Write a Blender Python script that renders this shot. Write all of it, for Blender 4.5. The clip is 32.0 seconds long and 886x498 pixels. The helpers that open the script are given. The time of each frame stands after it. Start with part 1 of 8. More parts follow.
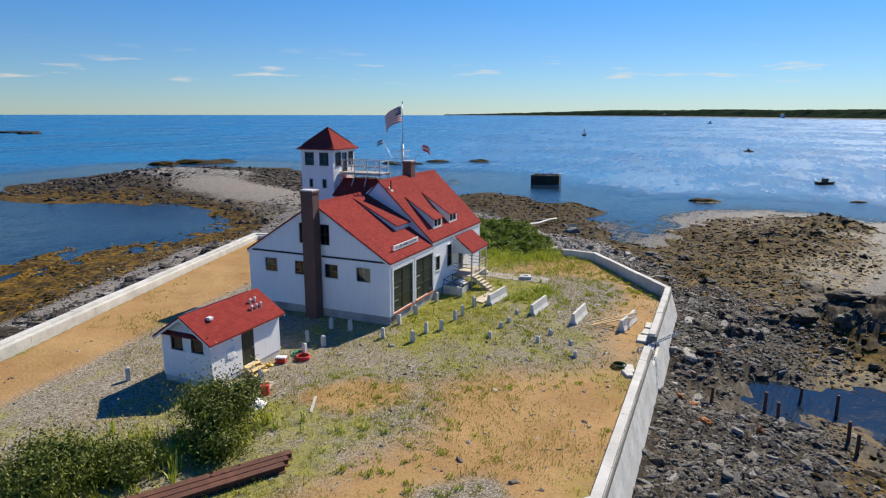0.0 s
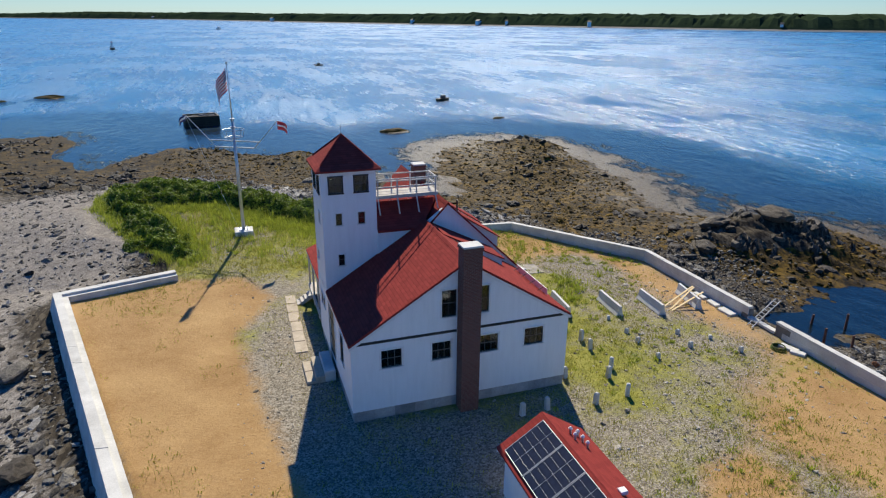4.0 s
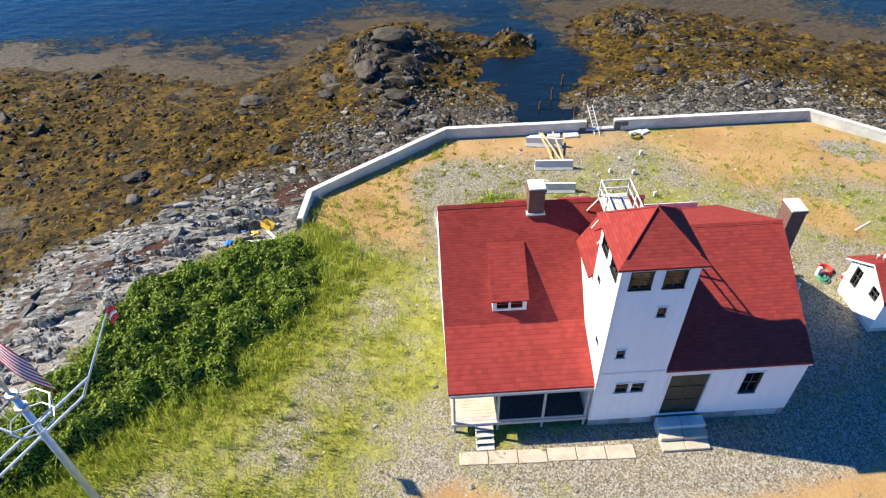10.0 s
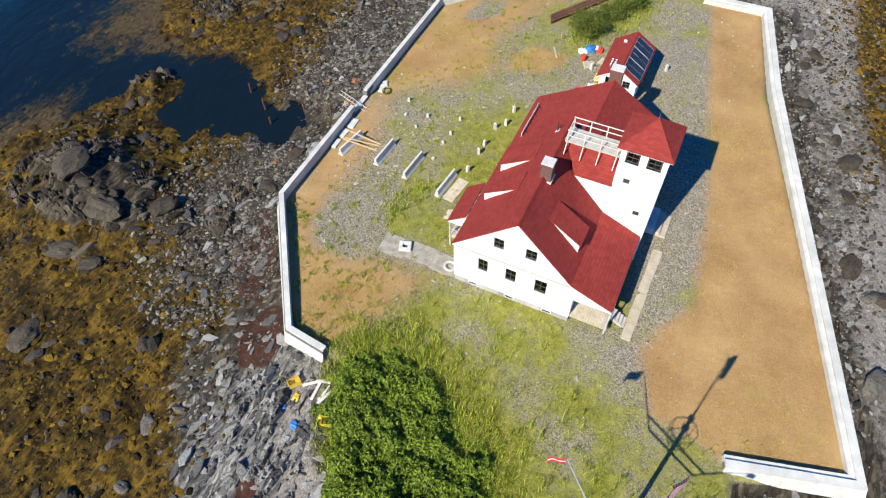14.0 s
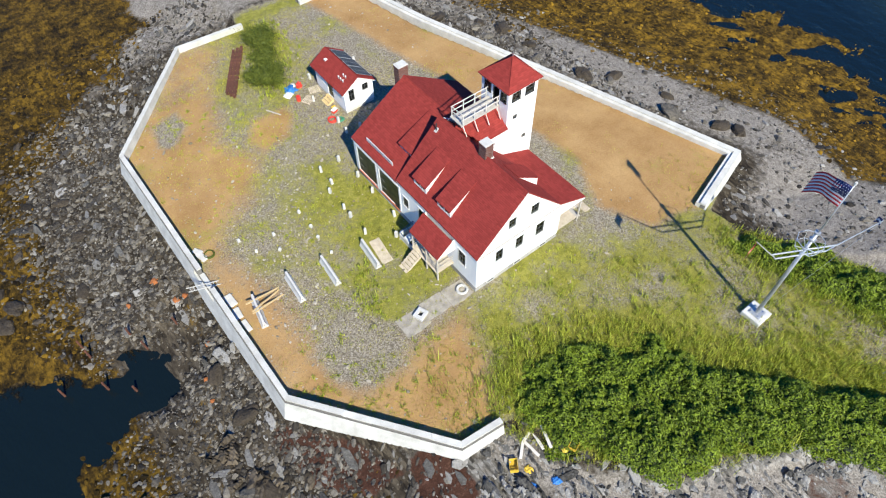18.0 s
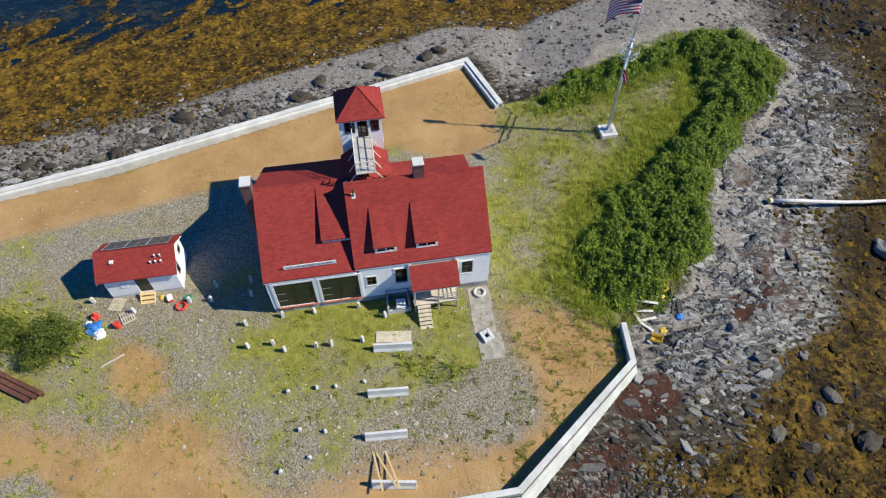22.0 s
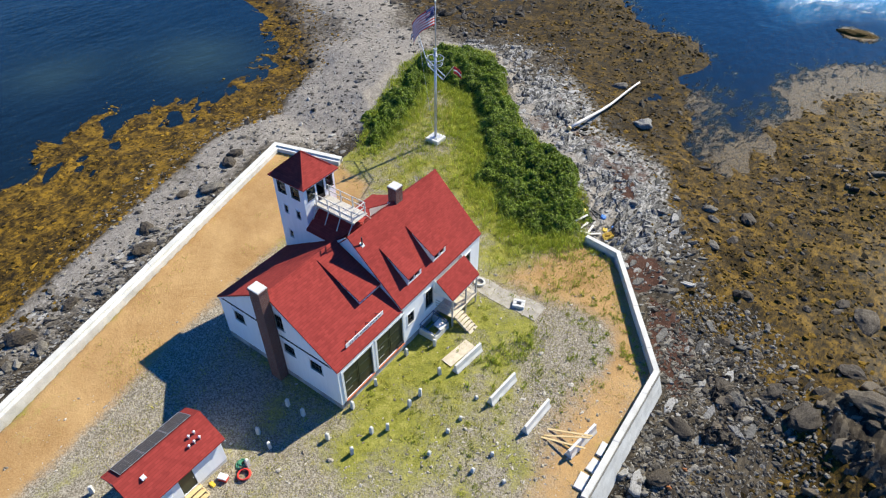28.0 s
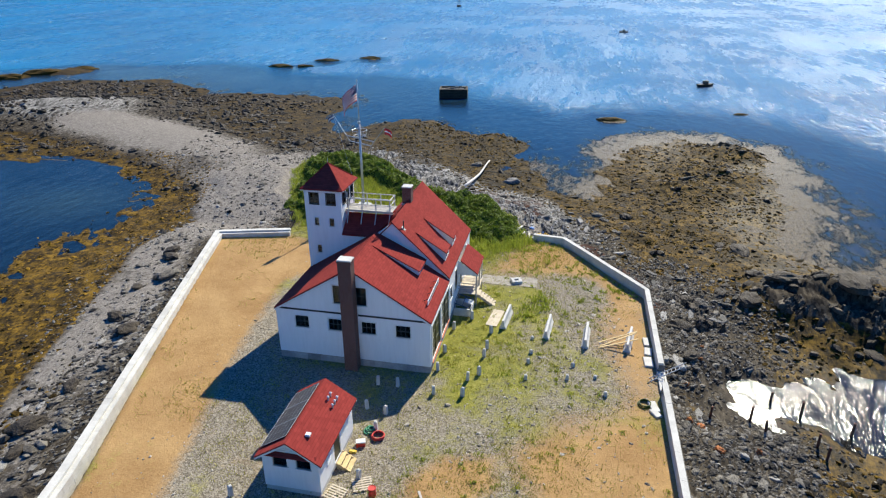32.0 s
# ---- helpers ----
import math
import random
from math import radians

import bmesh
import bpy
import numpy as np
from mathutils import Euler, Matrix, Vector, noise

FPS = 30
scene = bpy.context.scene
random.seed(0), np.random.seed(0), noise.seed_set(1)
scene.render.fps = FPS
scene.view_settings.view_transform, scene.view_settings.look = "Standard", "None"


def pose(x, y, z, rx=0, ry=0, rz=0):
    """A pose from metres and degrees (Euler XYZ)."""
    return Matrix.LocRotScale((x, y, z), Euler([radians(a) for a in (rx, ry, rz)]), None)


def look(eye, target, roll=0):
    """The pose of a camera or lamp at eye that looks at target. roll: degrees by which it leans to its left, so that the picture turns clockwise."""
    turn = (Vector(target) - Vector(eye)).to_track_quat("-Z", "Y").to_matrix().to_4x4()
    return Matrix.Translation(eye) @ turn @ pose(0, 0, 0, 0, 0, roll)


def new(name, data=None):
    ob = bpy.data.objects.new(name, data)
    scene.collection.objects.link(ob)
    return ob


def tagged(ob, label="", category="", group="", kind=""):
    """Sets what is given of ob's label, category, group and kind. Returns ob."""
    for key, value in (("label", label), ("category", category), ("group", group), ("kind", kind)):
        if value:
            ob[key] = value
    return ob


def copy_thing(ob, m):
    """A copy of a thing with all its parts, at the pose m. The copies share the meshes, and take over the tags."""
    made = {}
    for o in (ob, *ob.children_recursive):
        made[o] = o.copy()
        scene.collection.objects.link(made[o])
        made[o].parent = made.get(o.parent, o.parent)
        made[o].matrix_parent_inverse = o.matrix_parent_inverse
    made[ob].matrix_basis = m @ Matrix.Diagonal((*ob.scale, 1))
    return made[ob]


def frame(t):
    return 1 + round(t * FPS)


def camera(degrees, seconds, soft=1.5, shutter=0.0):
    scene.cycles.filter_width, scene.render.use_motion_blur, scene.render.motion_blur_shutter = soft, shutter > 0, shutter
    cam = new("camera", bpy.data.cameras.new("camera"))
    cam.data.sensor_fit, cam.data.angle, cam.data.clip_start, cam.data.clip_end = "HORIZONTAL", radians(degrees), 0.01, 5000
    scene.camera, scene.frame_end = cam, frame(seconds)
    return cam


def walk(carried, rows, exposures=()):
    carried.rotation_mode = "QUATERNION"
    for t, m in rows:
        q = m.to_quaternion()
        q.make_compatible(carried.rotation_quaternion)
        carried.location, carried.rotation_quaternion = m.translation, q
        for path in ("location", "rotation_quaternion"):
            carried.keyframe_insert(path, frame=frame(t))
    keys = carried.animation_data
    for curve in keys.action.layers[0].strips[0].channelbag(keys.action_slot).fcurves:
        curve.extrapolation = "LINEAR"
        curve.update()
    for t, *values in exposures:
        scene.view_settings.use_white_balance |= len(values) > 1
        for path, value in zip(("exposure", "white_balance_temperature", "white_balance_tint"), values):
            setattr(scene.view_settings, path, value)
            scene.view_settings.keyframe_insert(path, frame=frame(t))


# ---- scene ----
cam = camera(69.8, 32.0, soft=1.2)
PATH = [
    (0, (20.574, -37.396, 14.490), (19.783, -35.608, 14.071), 0.08),
    (0.5, (15.057, -38.906, 14.369), (14.448, -37.046, 13.955), 0.16),
    (1, (9.509, -39.621, 14.332), (9.083, -37.711, 13.918), 0.22),
    (1.5, (4.119, -39.604, 14.363), (3.878, -37.663, 13.944), 0.18),
    (2, (-0.893, -38.890, 14.871), (-0.958, -36.939, 14.434), 0.10),
    (2.5, (-5.627, -37.099, 15.967), (-5.514, -35.161, 15.484), 0.19),
    (3, (-9.817, -34.541, 17.378), (-9.533, -32.639, 16.829), 0.28),
    (3.5, (-13.563, -31.338, 18.586), (-13.113, -29.490, 17.968), 0.36),
    (4, (-16.906, -27.802, 19.690), (-16.297, -26.025, 19.003), 0.42),
    (4.5, (-19.715, -24.057, 20.778), (-18.959, -22.369, 20.017), 0.43),
    (5, (-21.851, -20.172, 21.887), (-20.968, -18.586, 21.046), 0.41),
    (5.5, (-23.300, -16.065, 22.905), (-22.309, -14.595, 21.979), 0.38),
    (6, (-24.078, -11.810, 23.717), (-22.998, -10.464, 22.706), 0.34),
    (6.5, (-24.535, -7.629, 23.982), (-23.369, -6.418, 22.899), 0.25),
    (7, (-24.749, -3.576, 23.968), (-23.502, -2.506, 22.828), 0.18),
    (7.5, (-25.711, 0.122, 24.068), (-24.375, 1.028, 22.887), 0.14),
    (8, (-27.579, 3.438, 24.214), (-26.143, 4.166, 23.027), 0.26),
    (8.5, (-29.272, 7.074, 25.169), (-27.770, 7.599, 23.957), 0.27),
    (9, (-30.366, 10.864, 26.607), (-28.843, 11.184, 25.352), -0.11),
    (9.5, (-30.687, 14.650, 28.066), (-29.171, 14.778, 26.767), -0.86),
    (10, (-30.401, 18.343, 29.519), (-28.919, 18.292, 28.176), -1.82),
    (10.5, (-29.540, 21.946, 30.913), (-28.114, 21.726, 29.529), -2.93),
    (11, (-28.257, 25.517, 32.442), (-26.908, 25.135, 31.016), -3.56),
    (11.5, (-26.410, 29.073, 33.968), (-25.162, 28.531, 32.501), -3.61),
    (12, (-24.243, 32.412, 35.479), (-23.116, 31.727, 33.976), -3.36),
    (12.5, (-21.695, 35.556, 36.971), (-20.703, 34.745, 35.436), -2.79),
    (13, (-18.778, 38.295, 38.436), (-17.931, 37.382, 36.871), -2.45),
    (13.5, (-15.417, 40.665, 40.047), (-14.725, 39.672, 38.455), -2.03),
    (14, (-11.872, 42.584, 41.641), (-11.335, 41.533, 40.026), -1.94),
    (14.5, (-8.110, 44.031, 42.884), (-7.727, 42.935, 41.255), -1.82),
    (15, (-4.217, 44.974, 43.566), (-3.988, 43.843, 41.932), -1.85),
    (15.5, (-0.250, 45.369, 43.848), (-0.177, 44.216, 42.216), -2.01),
    (16, (3.761, 45.170, 43.984), (3.674, 44.014, 42.355), -2.14),
    (16.5, (7.785, 44.334, 44.224), (7.535, 43.198, 42.597), -2.12),
    (17, (11.787, 42.893, 44.621), (11.377, 41.803, 42.995), -1.87),
    (17.5, (15.662, 41.034, 44.733), (15.095, 40.008, 43.113), -1.54),
    (18, (19.176, 38.545, 44.906), (18.465, 37.607, 43.289), -1.23),
    (18.5, (22.320, 35.558, 44.988), (21.479, 34.728, 43.374), -0.96),
    (19, (24.843, 32.210, 45.064), (23.892, 31.504, 43.452), -0.91),
    (19.5, (27.133, 28.442, 44.937), (26.083, 27.877, 43.332), -0.51),
    (20, (28.710, 24.417, 44.833), (27.585, 24.005, 43.231), -0.29),
    (20.5, (29.619, 20.232, 44.689), (28.444, 19.980, 43.091), -0.19),
    (21, (29.984, 15.933, 44.488), (28.780, 15.848, 42.893), -0.04),
    (21.5, (29.644, 11.967, 44.338), (28.437, 12.041, 42.745), 0.03),
    (22, (29.032, 8.943, 44.279), (27.838, 9.142, 42.687), 0.10),
    (22.5, (28.334, 6.812, 44.385), (27.162, 7.103, 42.790), 0.13),
    (23, (27.556, 4.958, 44.487), (26.412, 5.327, 42.888), 0.13),
    (23.5, (26.809, 3.277, 44.208), (25.688, 3.720, 42.612), -0.02),
    (24, (26.000, 1.668, 43.663), (24.901, 2.182, 42.073), -0.25),
    (24.5, (25.063, 0.066, 42.972), (23.987, 0.655, 41.393), -0.43),
    (25, (24.012, -1.450, 42.405), (22.965, -0.788, 40.835), -0.60),
    (25.5, (23.264, -3.259, 41.804), (22.243, -2.518, 40.252), -0.63),
    (26, (22.848, -5.557, 41.217), (21.848, -4.727, 39.697), -0.54),
    (26.5, (22.611, -8.261, 40.669), (21.632, -7.336, 39.191), -0.37),
    (27, (22.383, -11.239, 40.153), (21.432, -10.214, 38.722), -0.15),
    (27.5, (21.997, -14.355, 39.660), (21.082, -13.232, 38.281), 0.09),
    (28, (21.347, -17.483, 39.149), (20.475, -16.267, 37.822), 0.27),
    (28.5, (20.529, -20.536, 38.414), (19.703, -19.233, 37.141), 0.32),
    (29, (19.545, -23.506, 37.271), (18.767, -22.116, 36.060), 0.33),
    (29.5, (18.336, -26.384, 36.012), (17.613, -24.913, 34.866), 0.27),
    (30, (16.862, -29.145, 34.504), (16.199, -27.597, 33.426), 0.19),
    (30.5, (15.180, -31.915, 32.961), (14.583, -30.296, 31.950), 0.09),
    (31, (13.310, -34.551, 31.443), (12.784, -32.869, 30.498), 0.00),
    (31.5, (11.257, -37.004, 29.942), (10.809, -35.266, 29.060), -0.09),
    (32, (9.075, -39.206, 28.477), (8.706, -37.421, 27.653), -0.17),
]
EXPOSURES = [(0.0, 0.36, 6950, 7), (2.0, 0.18, 6950, 7), (3.5, 0.3, 6900, 6), (6.0, 0.66, 6700, 3), (8.0, 1.05, 6800, 4), (9.5, 1.08, 6800, 4), (11.0, 0.94, 6750, 3), (13.0, 0.56, 6600, 3), (16.0, 0.66, 6400, 3), (18.0, 0.62, 6400, 3), (20.0, 0.4, 6450, 3), (21.5, 0.37, 6450, 3), (23.0, 0.5, 6450, 3), (28.0, 0.8, 6650, 3), (30.5, 0.8, 6650, 3), (32.0, 0.6, 6700, 3)]
walk(cam, [(t, look(eye, target, roll)) for t, eye, target, roll in PATH], EXPOSURES)

# ---- world and light ----
SUN = Vector((0.186, 0.731, 0.656)).normalized()
world = bpy.data.worlds.new("world")
scene.world = world
world.use_nodes = True
wn, wl = world.node_tree.nodes, world.node_tree.links
wn.clear()
sky = wn.new("ShaderNodeTexSky")
sky.sky_type, sky.sun_disc = "NISHITA", False
sky.sun_elevation, sky.sun_rotation = math.asin(SUN.z), math.atan2(SUN.x, SUN.y)
sky.air_density, sky.dust_density, sky.ozone_density = 1.0, 0.0, 1.6
back = wn.new("ShaderNodeBackground")
back.inputs["Strength"].default_value = 0.060
wout = wn.new("ShaderNodeOutputWorld")
tint = wn.new("ShaderNodeMix")
tint.data_type, tint.blend_type = "RGBA", "MULTIPLY"
tint.inputs[0].default_value = 1.0
wl.new(sky.outputs[0], tint.inputs[6])
# a few thin clouds low over the horizon
wco = wn.new("ShaderNodeTexCoord")
# paler towards the horizon, deep azure above
wz = wn.new("ShaderNodeSeparateXYZ")
wl.new(wco.outputs["Generated"], wz.inputs[0])
wtint = wn.new("ShaderNodeValToRGB")
wt = wtint.color_ramp.elements
wt[0].position, wt[0].color = 0.0, (0.62, 0.88, 1.34, 1)
wt[1].position, wt[1].color = 0.10, (0.46, 0.83, 1.44, 1)
wt.new(0.22).color = (0.26, 0.84, 1.58, 1)
wt.new(0.34).color = (0.08, 0.80, 1.85, 1)
wt.new(0.65).color = (0.04, 0.74, 1.90, 1)
wl.new(wz.outputs[2], wtint.inputs[0])
wl.new(wtint.outputs[0], tint.inputs[7])
wmap = wn.new("ShaderNodeMapping")
wmap.inputs["Scale"].default_value = (6.5, 6.5, 60.0)
wl.new(wco.outputs["Generated"], wmap.inputs[0])
wnoise = wn.new("ShaderNodeTexNoise")
wnoise.inputs["Scale"].default_value, wnoise.inputs["Detail"].default_value = 1.6, 5
wl.new(wmap.outputs[0], wnoise.inputs["Vector"])
wramp = wn.new("ShaderNodeValToRGB")
wramp.color_ramp.elements[0].position, wramp.color_ramp.elements[1].position = 0.60, 0.74
wl.new(wnoise.outputs[0], wramp.inputs[0])
wsep = wn.new("ShaderNodeSeparateXYZ")
wl.new(wco.outputs["Generated"], wsep.inputs[0])
wband = wn.new("ShaderNodeValToRGB")
wb = wband.color_ramp.elements
wb[0].position, wb[0].color = 0.03, (0, 0, 0, 1)
wb[1].position, wb[1].color = 0.055, (0.8, 0.8, 0.8, 1)
wb.new(0.095).color = (0, 0, 0, 1)
wl.new(wsep.outputs[2], wband.inputs[0])
wmul = wn.new("ShaderNodeMath")
wmul.operation = "MULTIPLY"
wl.new(wramp.outputs[0], wmul.inputs[0])
wl.new(wband.outputs[0], wmul.inputs[1])
cloud = wn.new("ShaderNodeMix")
cloud.data_type = "RGBA"
cloud.inputs[7].default_value = (11.0, 10.0, 9.0, 1)
wl.new(wmul.outputs[0], cloud.inputs[0])
wl.new(tint.outputs[2], cloud.inputs[6])
wl.new(cloud.outputs[2], back.inputs["Color"])
wl.new(back.outputs[0], wout.inputs[0])
sun_data = bpy.data.lights.new("sun", "SUN")
sun_data.energy, sun_data.angle, sun_data.color = 5.0, radians(0.53), (1.0, 0.92, 0.80)
sun = new("sun", sun_data)
sun.matrix_world = look(SUN * 100, (0, 0, 0))


# ---- materials ----
def ramp(nt, fac, stops):
    n = nt.nodes.new("ShaderNodeValToRGB")
    els = n.color_ramp.elements
    while len(els) < len(stops):
        els.new(0.5)
    for e, (p, c) in zip(els, stops):
        e.position, e.color = p, (*c, 1)
    nt.links.new(fac, n.inputs[0])
    return n.outputs[0]


def tex(nt, vec, scale, detail=4.0, rough=0.6, kind="noise"):
    if kind == "noise":
        n = nt.nodes.new("ShaderNodeTexNoise")
        n.inputs["Scale"].default_value = scale
        n.inputs["Detail"].default_value = detail
        n.inputs["Roughness"].default_value = rough
        out = n.outputs[0]
    else:
        n = nt.nodes.new("ShaderNodeTexVoronoi")
        n.feature = "F1" if kind == "cells" else "DISTANCE_TO_EDGE"
        n.inputs["Scale"].default_value = scale
        out = n.outputs["Color"] if kind == "cells" else n.outputs["Distance"]
    nt.links.new(vec, n.inputs["Vector"])
    return out


def mixc(nt, fac, a, b, mode="MIX"):
    n = nt.nodes.new("ShaderNodeMix")
    n.data_type, n.blend_type = "RGBA", mode
    for sock, v in ((n.inputs[0], fac), (n.inputs[6], a), (n.inputs[7], b)):
        if isinstance(v, (int, float)):
            sock.default_value = v
        elif isinstance(v, tuple):
            sock.default_value = (*v, 1)
        else:
            nt.links.new(v, sock)
    return n.outputs[2]


def mathn(nt, op, a, b=None, c=None, clamp=False):
    n = nt.nodes.new("ShaderNodeMath")
    n.operation, n.use_clamp = op, clamp
    for i, v in enumerate((a, b, c)):
        if v is None:
            continue
        if isinstance(v, (int, float)):
            n.inputs[i].default_value = v
        else:
            nt.links.new(v, n.inputs[i])
    return n.outputs[0]


def start(name):
    m = bpy.data.materials.new(name)
    m.use_nodes = True
    nt = m.node_tree
    return m, nt, nt.nodes["Principled BSDF"], nt.nodes.new("ShaderNodeTexCoord").outputs["Object"]


def bump(nt, bsdf, height, strength, dist):
    b = nt.nodes.new("ShaderNodeBump")
    b.inputs["Strength"].default_value, b.inputs["Distance"].default_value = strength, dist
    nt.links.new(height, b.inputs["Height"])
    nt.links.new(b.outputs[0], bsdf.inputs["Normal"])


def plain(name, dark, light, rough=0.7, metal=0.0, scale=3.0, fine=30.0, relief=0.3, dist=0.01, spec=0.5, random_tint=0.0):
    """A weathered surface: colour wanders between two tones at two scales."""
    m, nt, bs, co = start(name)
    big, small = tex(nt, co, scale, 3), tex(nt, co, fine, 5, 0.7)
    both = mathn(nt, "MULTIPLY_ADD", small, 0.45, mathn(nt, "MULTIPLY", big, 0.6))
    col = ramp(nt, both, [(0.32, dark), (0.68, light)])
    if random_tint:
        info = nt.nodes.new("ShaderNodeObjectInfo")
        f = mathn(nt, "MULTIPLY_ADD", info.outputs["Random"], random_tint, 1 - random_tint / 2)
        col = mixc(nt, 1.0, col, nt_grey(nt, f), "MULTIPLY")
    nt.links.new(col, bs.inputs["Base Color"])
    nt.links.new(mathn(nt, "MULTIPLY_ADD", small, 0.25, rough - 0.12), bs.inputs["Roughness"])
    bs.inputs["Metallic"].default_value = metal
    bs.inputs["Specular IOR Level"].default_value = spec
    bump(nt, bs, small, relief, dist)
    return m


def nt_grey(nt, f):
    c = nt.nodes.new("ShaderNodeCombineColor")
    for i in range(3):
        nt.links.new(f, c.inputs[i])
    return c.outputs[0]


def rows_height(nt, vec, axis, period):
    """0..1 saw along an axis: the lap of boards or shingles."""
    s = nt.nodes.new("ShaderNodeSeparateXYZ")
    nt.links.new(vec, s.inputs[0])
    return mathn(nt, "FRACT", mathn(nt, "DIVIDE", s.outputs[axis], period))


def shingles(name, dark, light):
    m, nt, bs, co = start(name)
    geo = nt.nodes.new("ShaderNodeSeparateXYZ")
    nt.links.new(co, geo.inputs[0])
    row = mathn(nt, "DIVIDE", geo.outputs[2], 0.105)
    saw = mathn(nt, "FRACT", row)
    rid = mathn(nt, "FLOOR", row)
    comb = nt.nodes.new("ShaderNodeCombineXYZ")
    gn = nt.nodes.new("ShaderNodeNewGeometry")
    nn = nt.nodes.new("ShaderNodeSeparateXYZ")
    nt.links.new(gn.outputs["True Normal"], nn.inputs[0])
    faces_y = mathn(nt, "GREATER_THAN", mathn(nt, "ABSOLUTE", nn.outputs[1]), mathn(nt, "ABSOLUTE", nn.outputs[0]))
    along = mathn(nt, "MULTIPLY_ADD", mathn(nt, "SUBTRACT", geo.outputs[0], geo.outputs[1]), faces_y, geo.outputs[1])
    nt.links.new(mathn(nt, "MULTIPLY_ADD", rid, 0.37, mathn(nt, "MULTIPLY", along, 3.2)), comb.inputs[0])
    nt.links.new(rid, comb.inputs[1])
    white = nt.nodes.new("ShaderNodeTexWhiteNoise")
    white.noise_dimensions = "2D"
    fl = nt.nodes.new("ShaderNodeVectorMath")
    fl.operation = "FLOOR"
    nt.links.new(comb.outputs[0], fl.inputs[0])
    nt.links.new(fl.outputs[0], white.inputs["Vector"])
    big = tex(nt, co, 0.5, 4)
    f = mathn(nt, "MULTIPLY_ADD", white.outputs["Value"], 0.4, mathn(nt, "MULTIPLY", big, 0.7))
    col = ramp(nt, f, [(0.1, dark), (0.9, light)])
    # shade line under each course, painted as a darker strip at the lap
    edge = mathn(nt, "LESS_THAN", saw, 0.14)
    col = mixc(nt, mathn(nt, "MULTIPLY", edge, 0.30), col, tuple(c * 0.35 for c in dark))
    nt.links.new(col, bs.inputs["Base Color"])
    bs.inputs["Roughness"].default_value = 0.95
    bs.inputs["Specular IOR Level"].default_value = 0.08
    bump(nt, bs, mathn(nt, "MULTIPLY_ADD", saw, -1.0, mathn(nt, "MULTIPLY", white.outputs["Value"], 0.3)), 0.5, 0.02)
    return m


def boards(name, light, dark, period, axis=2, rough=0.55):
    """Painted boards: laps of one period, faint streaks and grime."""
    m, nt, bs, co = start(name)
    saw = rows_height(nt, co, axis, period)
    mp = nt.nodes.new("ShaderNodeMapping")
    mp.inputs["Scale"].default_value = (3, 3, 0.35)
    nt.links.new(co, mp.inputs[0])
    streak, fine = tex(nt, mp.outputs[0], 1.3, 5, 0.65), tex(nt, co, 14, 4)
    f = mathn(nt, "MULTIPLY_ADD", fine, 0.35, mathn(nt, "MULTIPLY", streak, 0.75))
    col = ramp(nt, f, [(0.3, dark), (0.62, light)])
    nt.links.new(col, bs.inputs["Base Color"])
    bs.inputs["Roughness"].default_value = rough
    bump(nt, bs, mathn(nt, "MULTIPLY_ADD", saw, -1.0, mathn(nt, "MULTIPLY", fine, 0.2)), 0.35, 0.012)
    return m


WHITE = boards("white_shingle", (0.84, 0.85, 0.85), (0.76, 0.77, 0.77), 0.14)
TRIM = plain("white_trim", (0.68, 0.68, 0.66), (0.82, 0.82, 0.80), 0.5, relief=0.1)
ROOF = shingles("red_shingle", (0.19, 0.029, 0.025), (0.31, 0.049, 0.041))
CONC = plain("concrete", (0.42, 0.41, 0.37), (0.66, 0.65, 0.60), 0.85, scale=0.8, fine=12, relief=0.5, dist=0.02, spec=0.3, random_tint=0.12)
PALECONC = plain("pale_concrete", (0.44, 0.43, 0.40), (0.66, 0.65, 0.61), 0.8, scale=1.2, fine=18, relief=0.4, spec=0.3)
FOUND = plain("foundation_block", (0.22, 0.21, 0.20), (0.48, 0.46, 0.43), 0.9, scale=0.9, fine=14, relief=0.5, random_tint=0.7)
GREEN = plain("green_door_paint", (0.011, 0.018, 0.011), (0.026, 0.036, 0.022), 0.45, relief=0.1)
DARK = plain("dark_trim", (0.012, 0.012, 0.013), (0.03, 0.03, 0.032), 0.6)
WOOD = plain("bare_wood", (0.38, 0.31, 0.22), (0.66, 0.58, 0.44), 0.75, scale=2, fine=40, relief=0.3)
GREYWOOD = plain("grey_deck_wood", (0.34, 0.31, 0.27), (0.56, 0.52, 0.46), 0.8, scale=2, fine=40)
YELLOWWOOD = plain("new_lumber", (0.55, 0.38, 0.16), (0.76, 0.58, 0.30), 0.7, fine=50)
GALV = plain("galvanized_steel", (0.42, 0.44, 0.46), (0.62, 0.64, 0.66), 0.45, 0.6, relief=0.15)
RUST = plain("rusted_steel", (0.055, 0.022, 0.014), (0.16, 0.062, 0.035), 0.85, scale=2, fine=25, relief=0.6)
PIPE = plain("dark_pipe", (0.015, 0.015, 0.016), (0.05, 0.05, 0.05), 0.5)
REDPAINT = plain("red_plastic", (0.50, 0.03, 0.02), (0.70, 0.06, 0.04), 0.5, relief=0.1)
ORANGE = plain("orange_sill", (0.42, 0.11, 0.05), (0.60, 0.19, 0.09), 0.6)
BLUEP = plain("blue_tarp", (0.02, 0.12, 0.42), (0.05, 0.24, 0.62), 0.5, fine=8, relief=0.6, dist=0.04)
NAVY = plain("blue_frame_paint", (0.02, 0.05, 0.13), (0.05, 0.10, 0.22), 0.5)
WHITEP = plain("white_sheet", (0.62, 0.62, 0.62), (0.85, 0.85, 0.85), 0.6, fine=8, relief=0.5, dist=0.03)
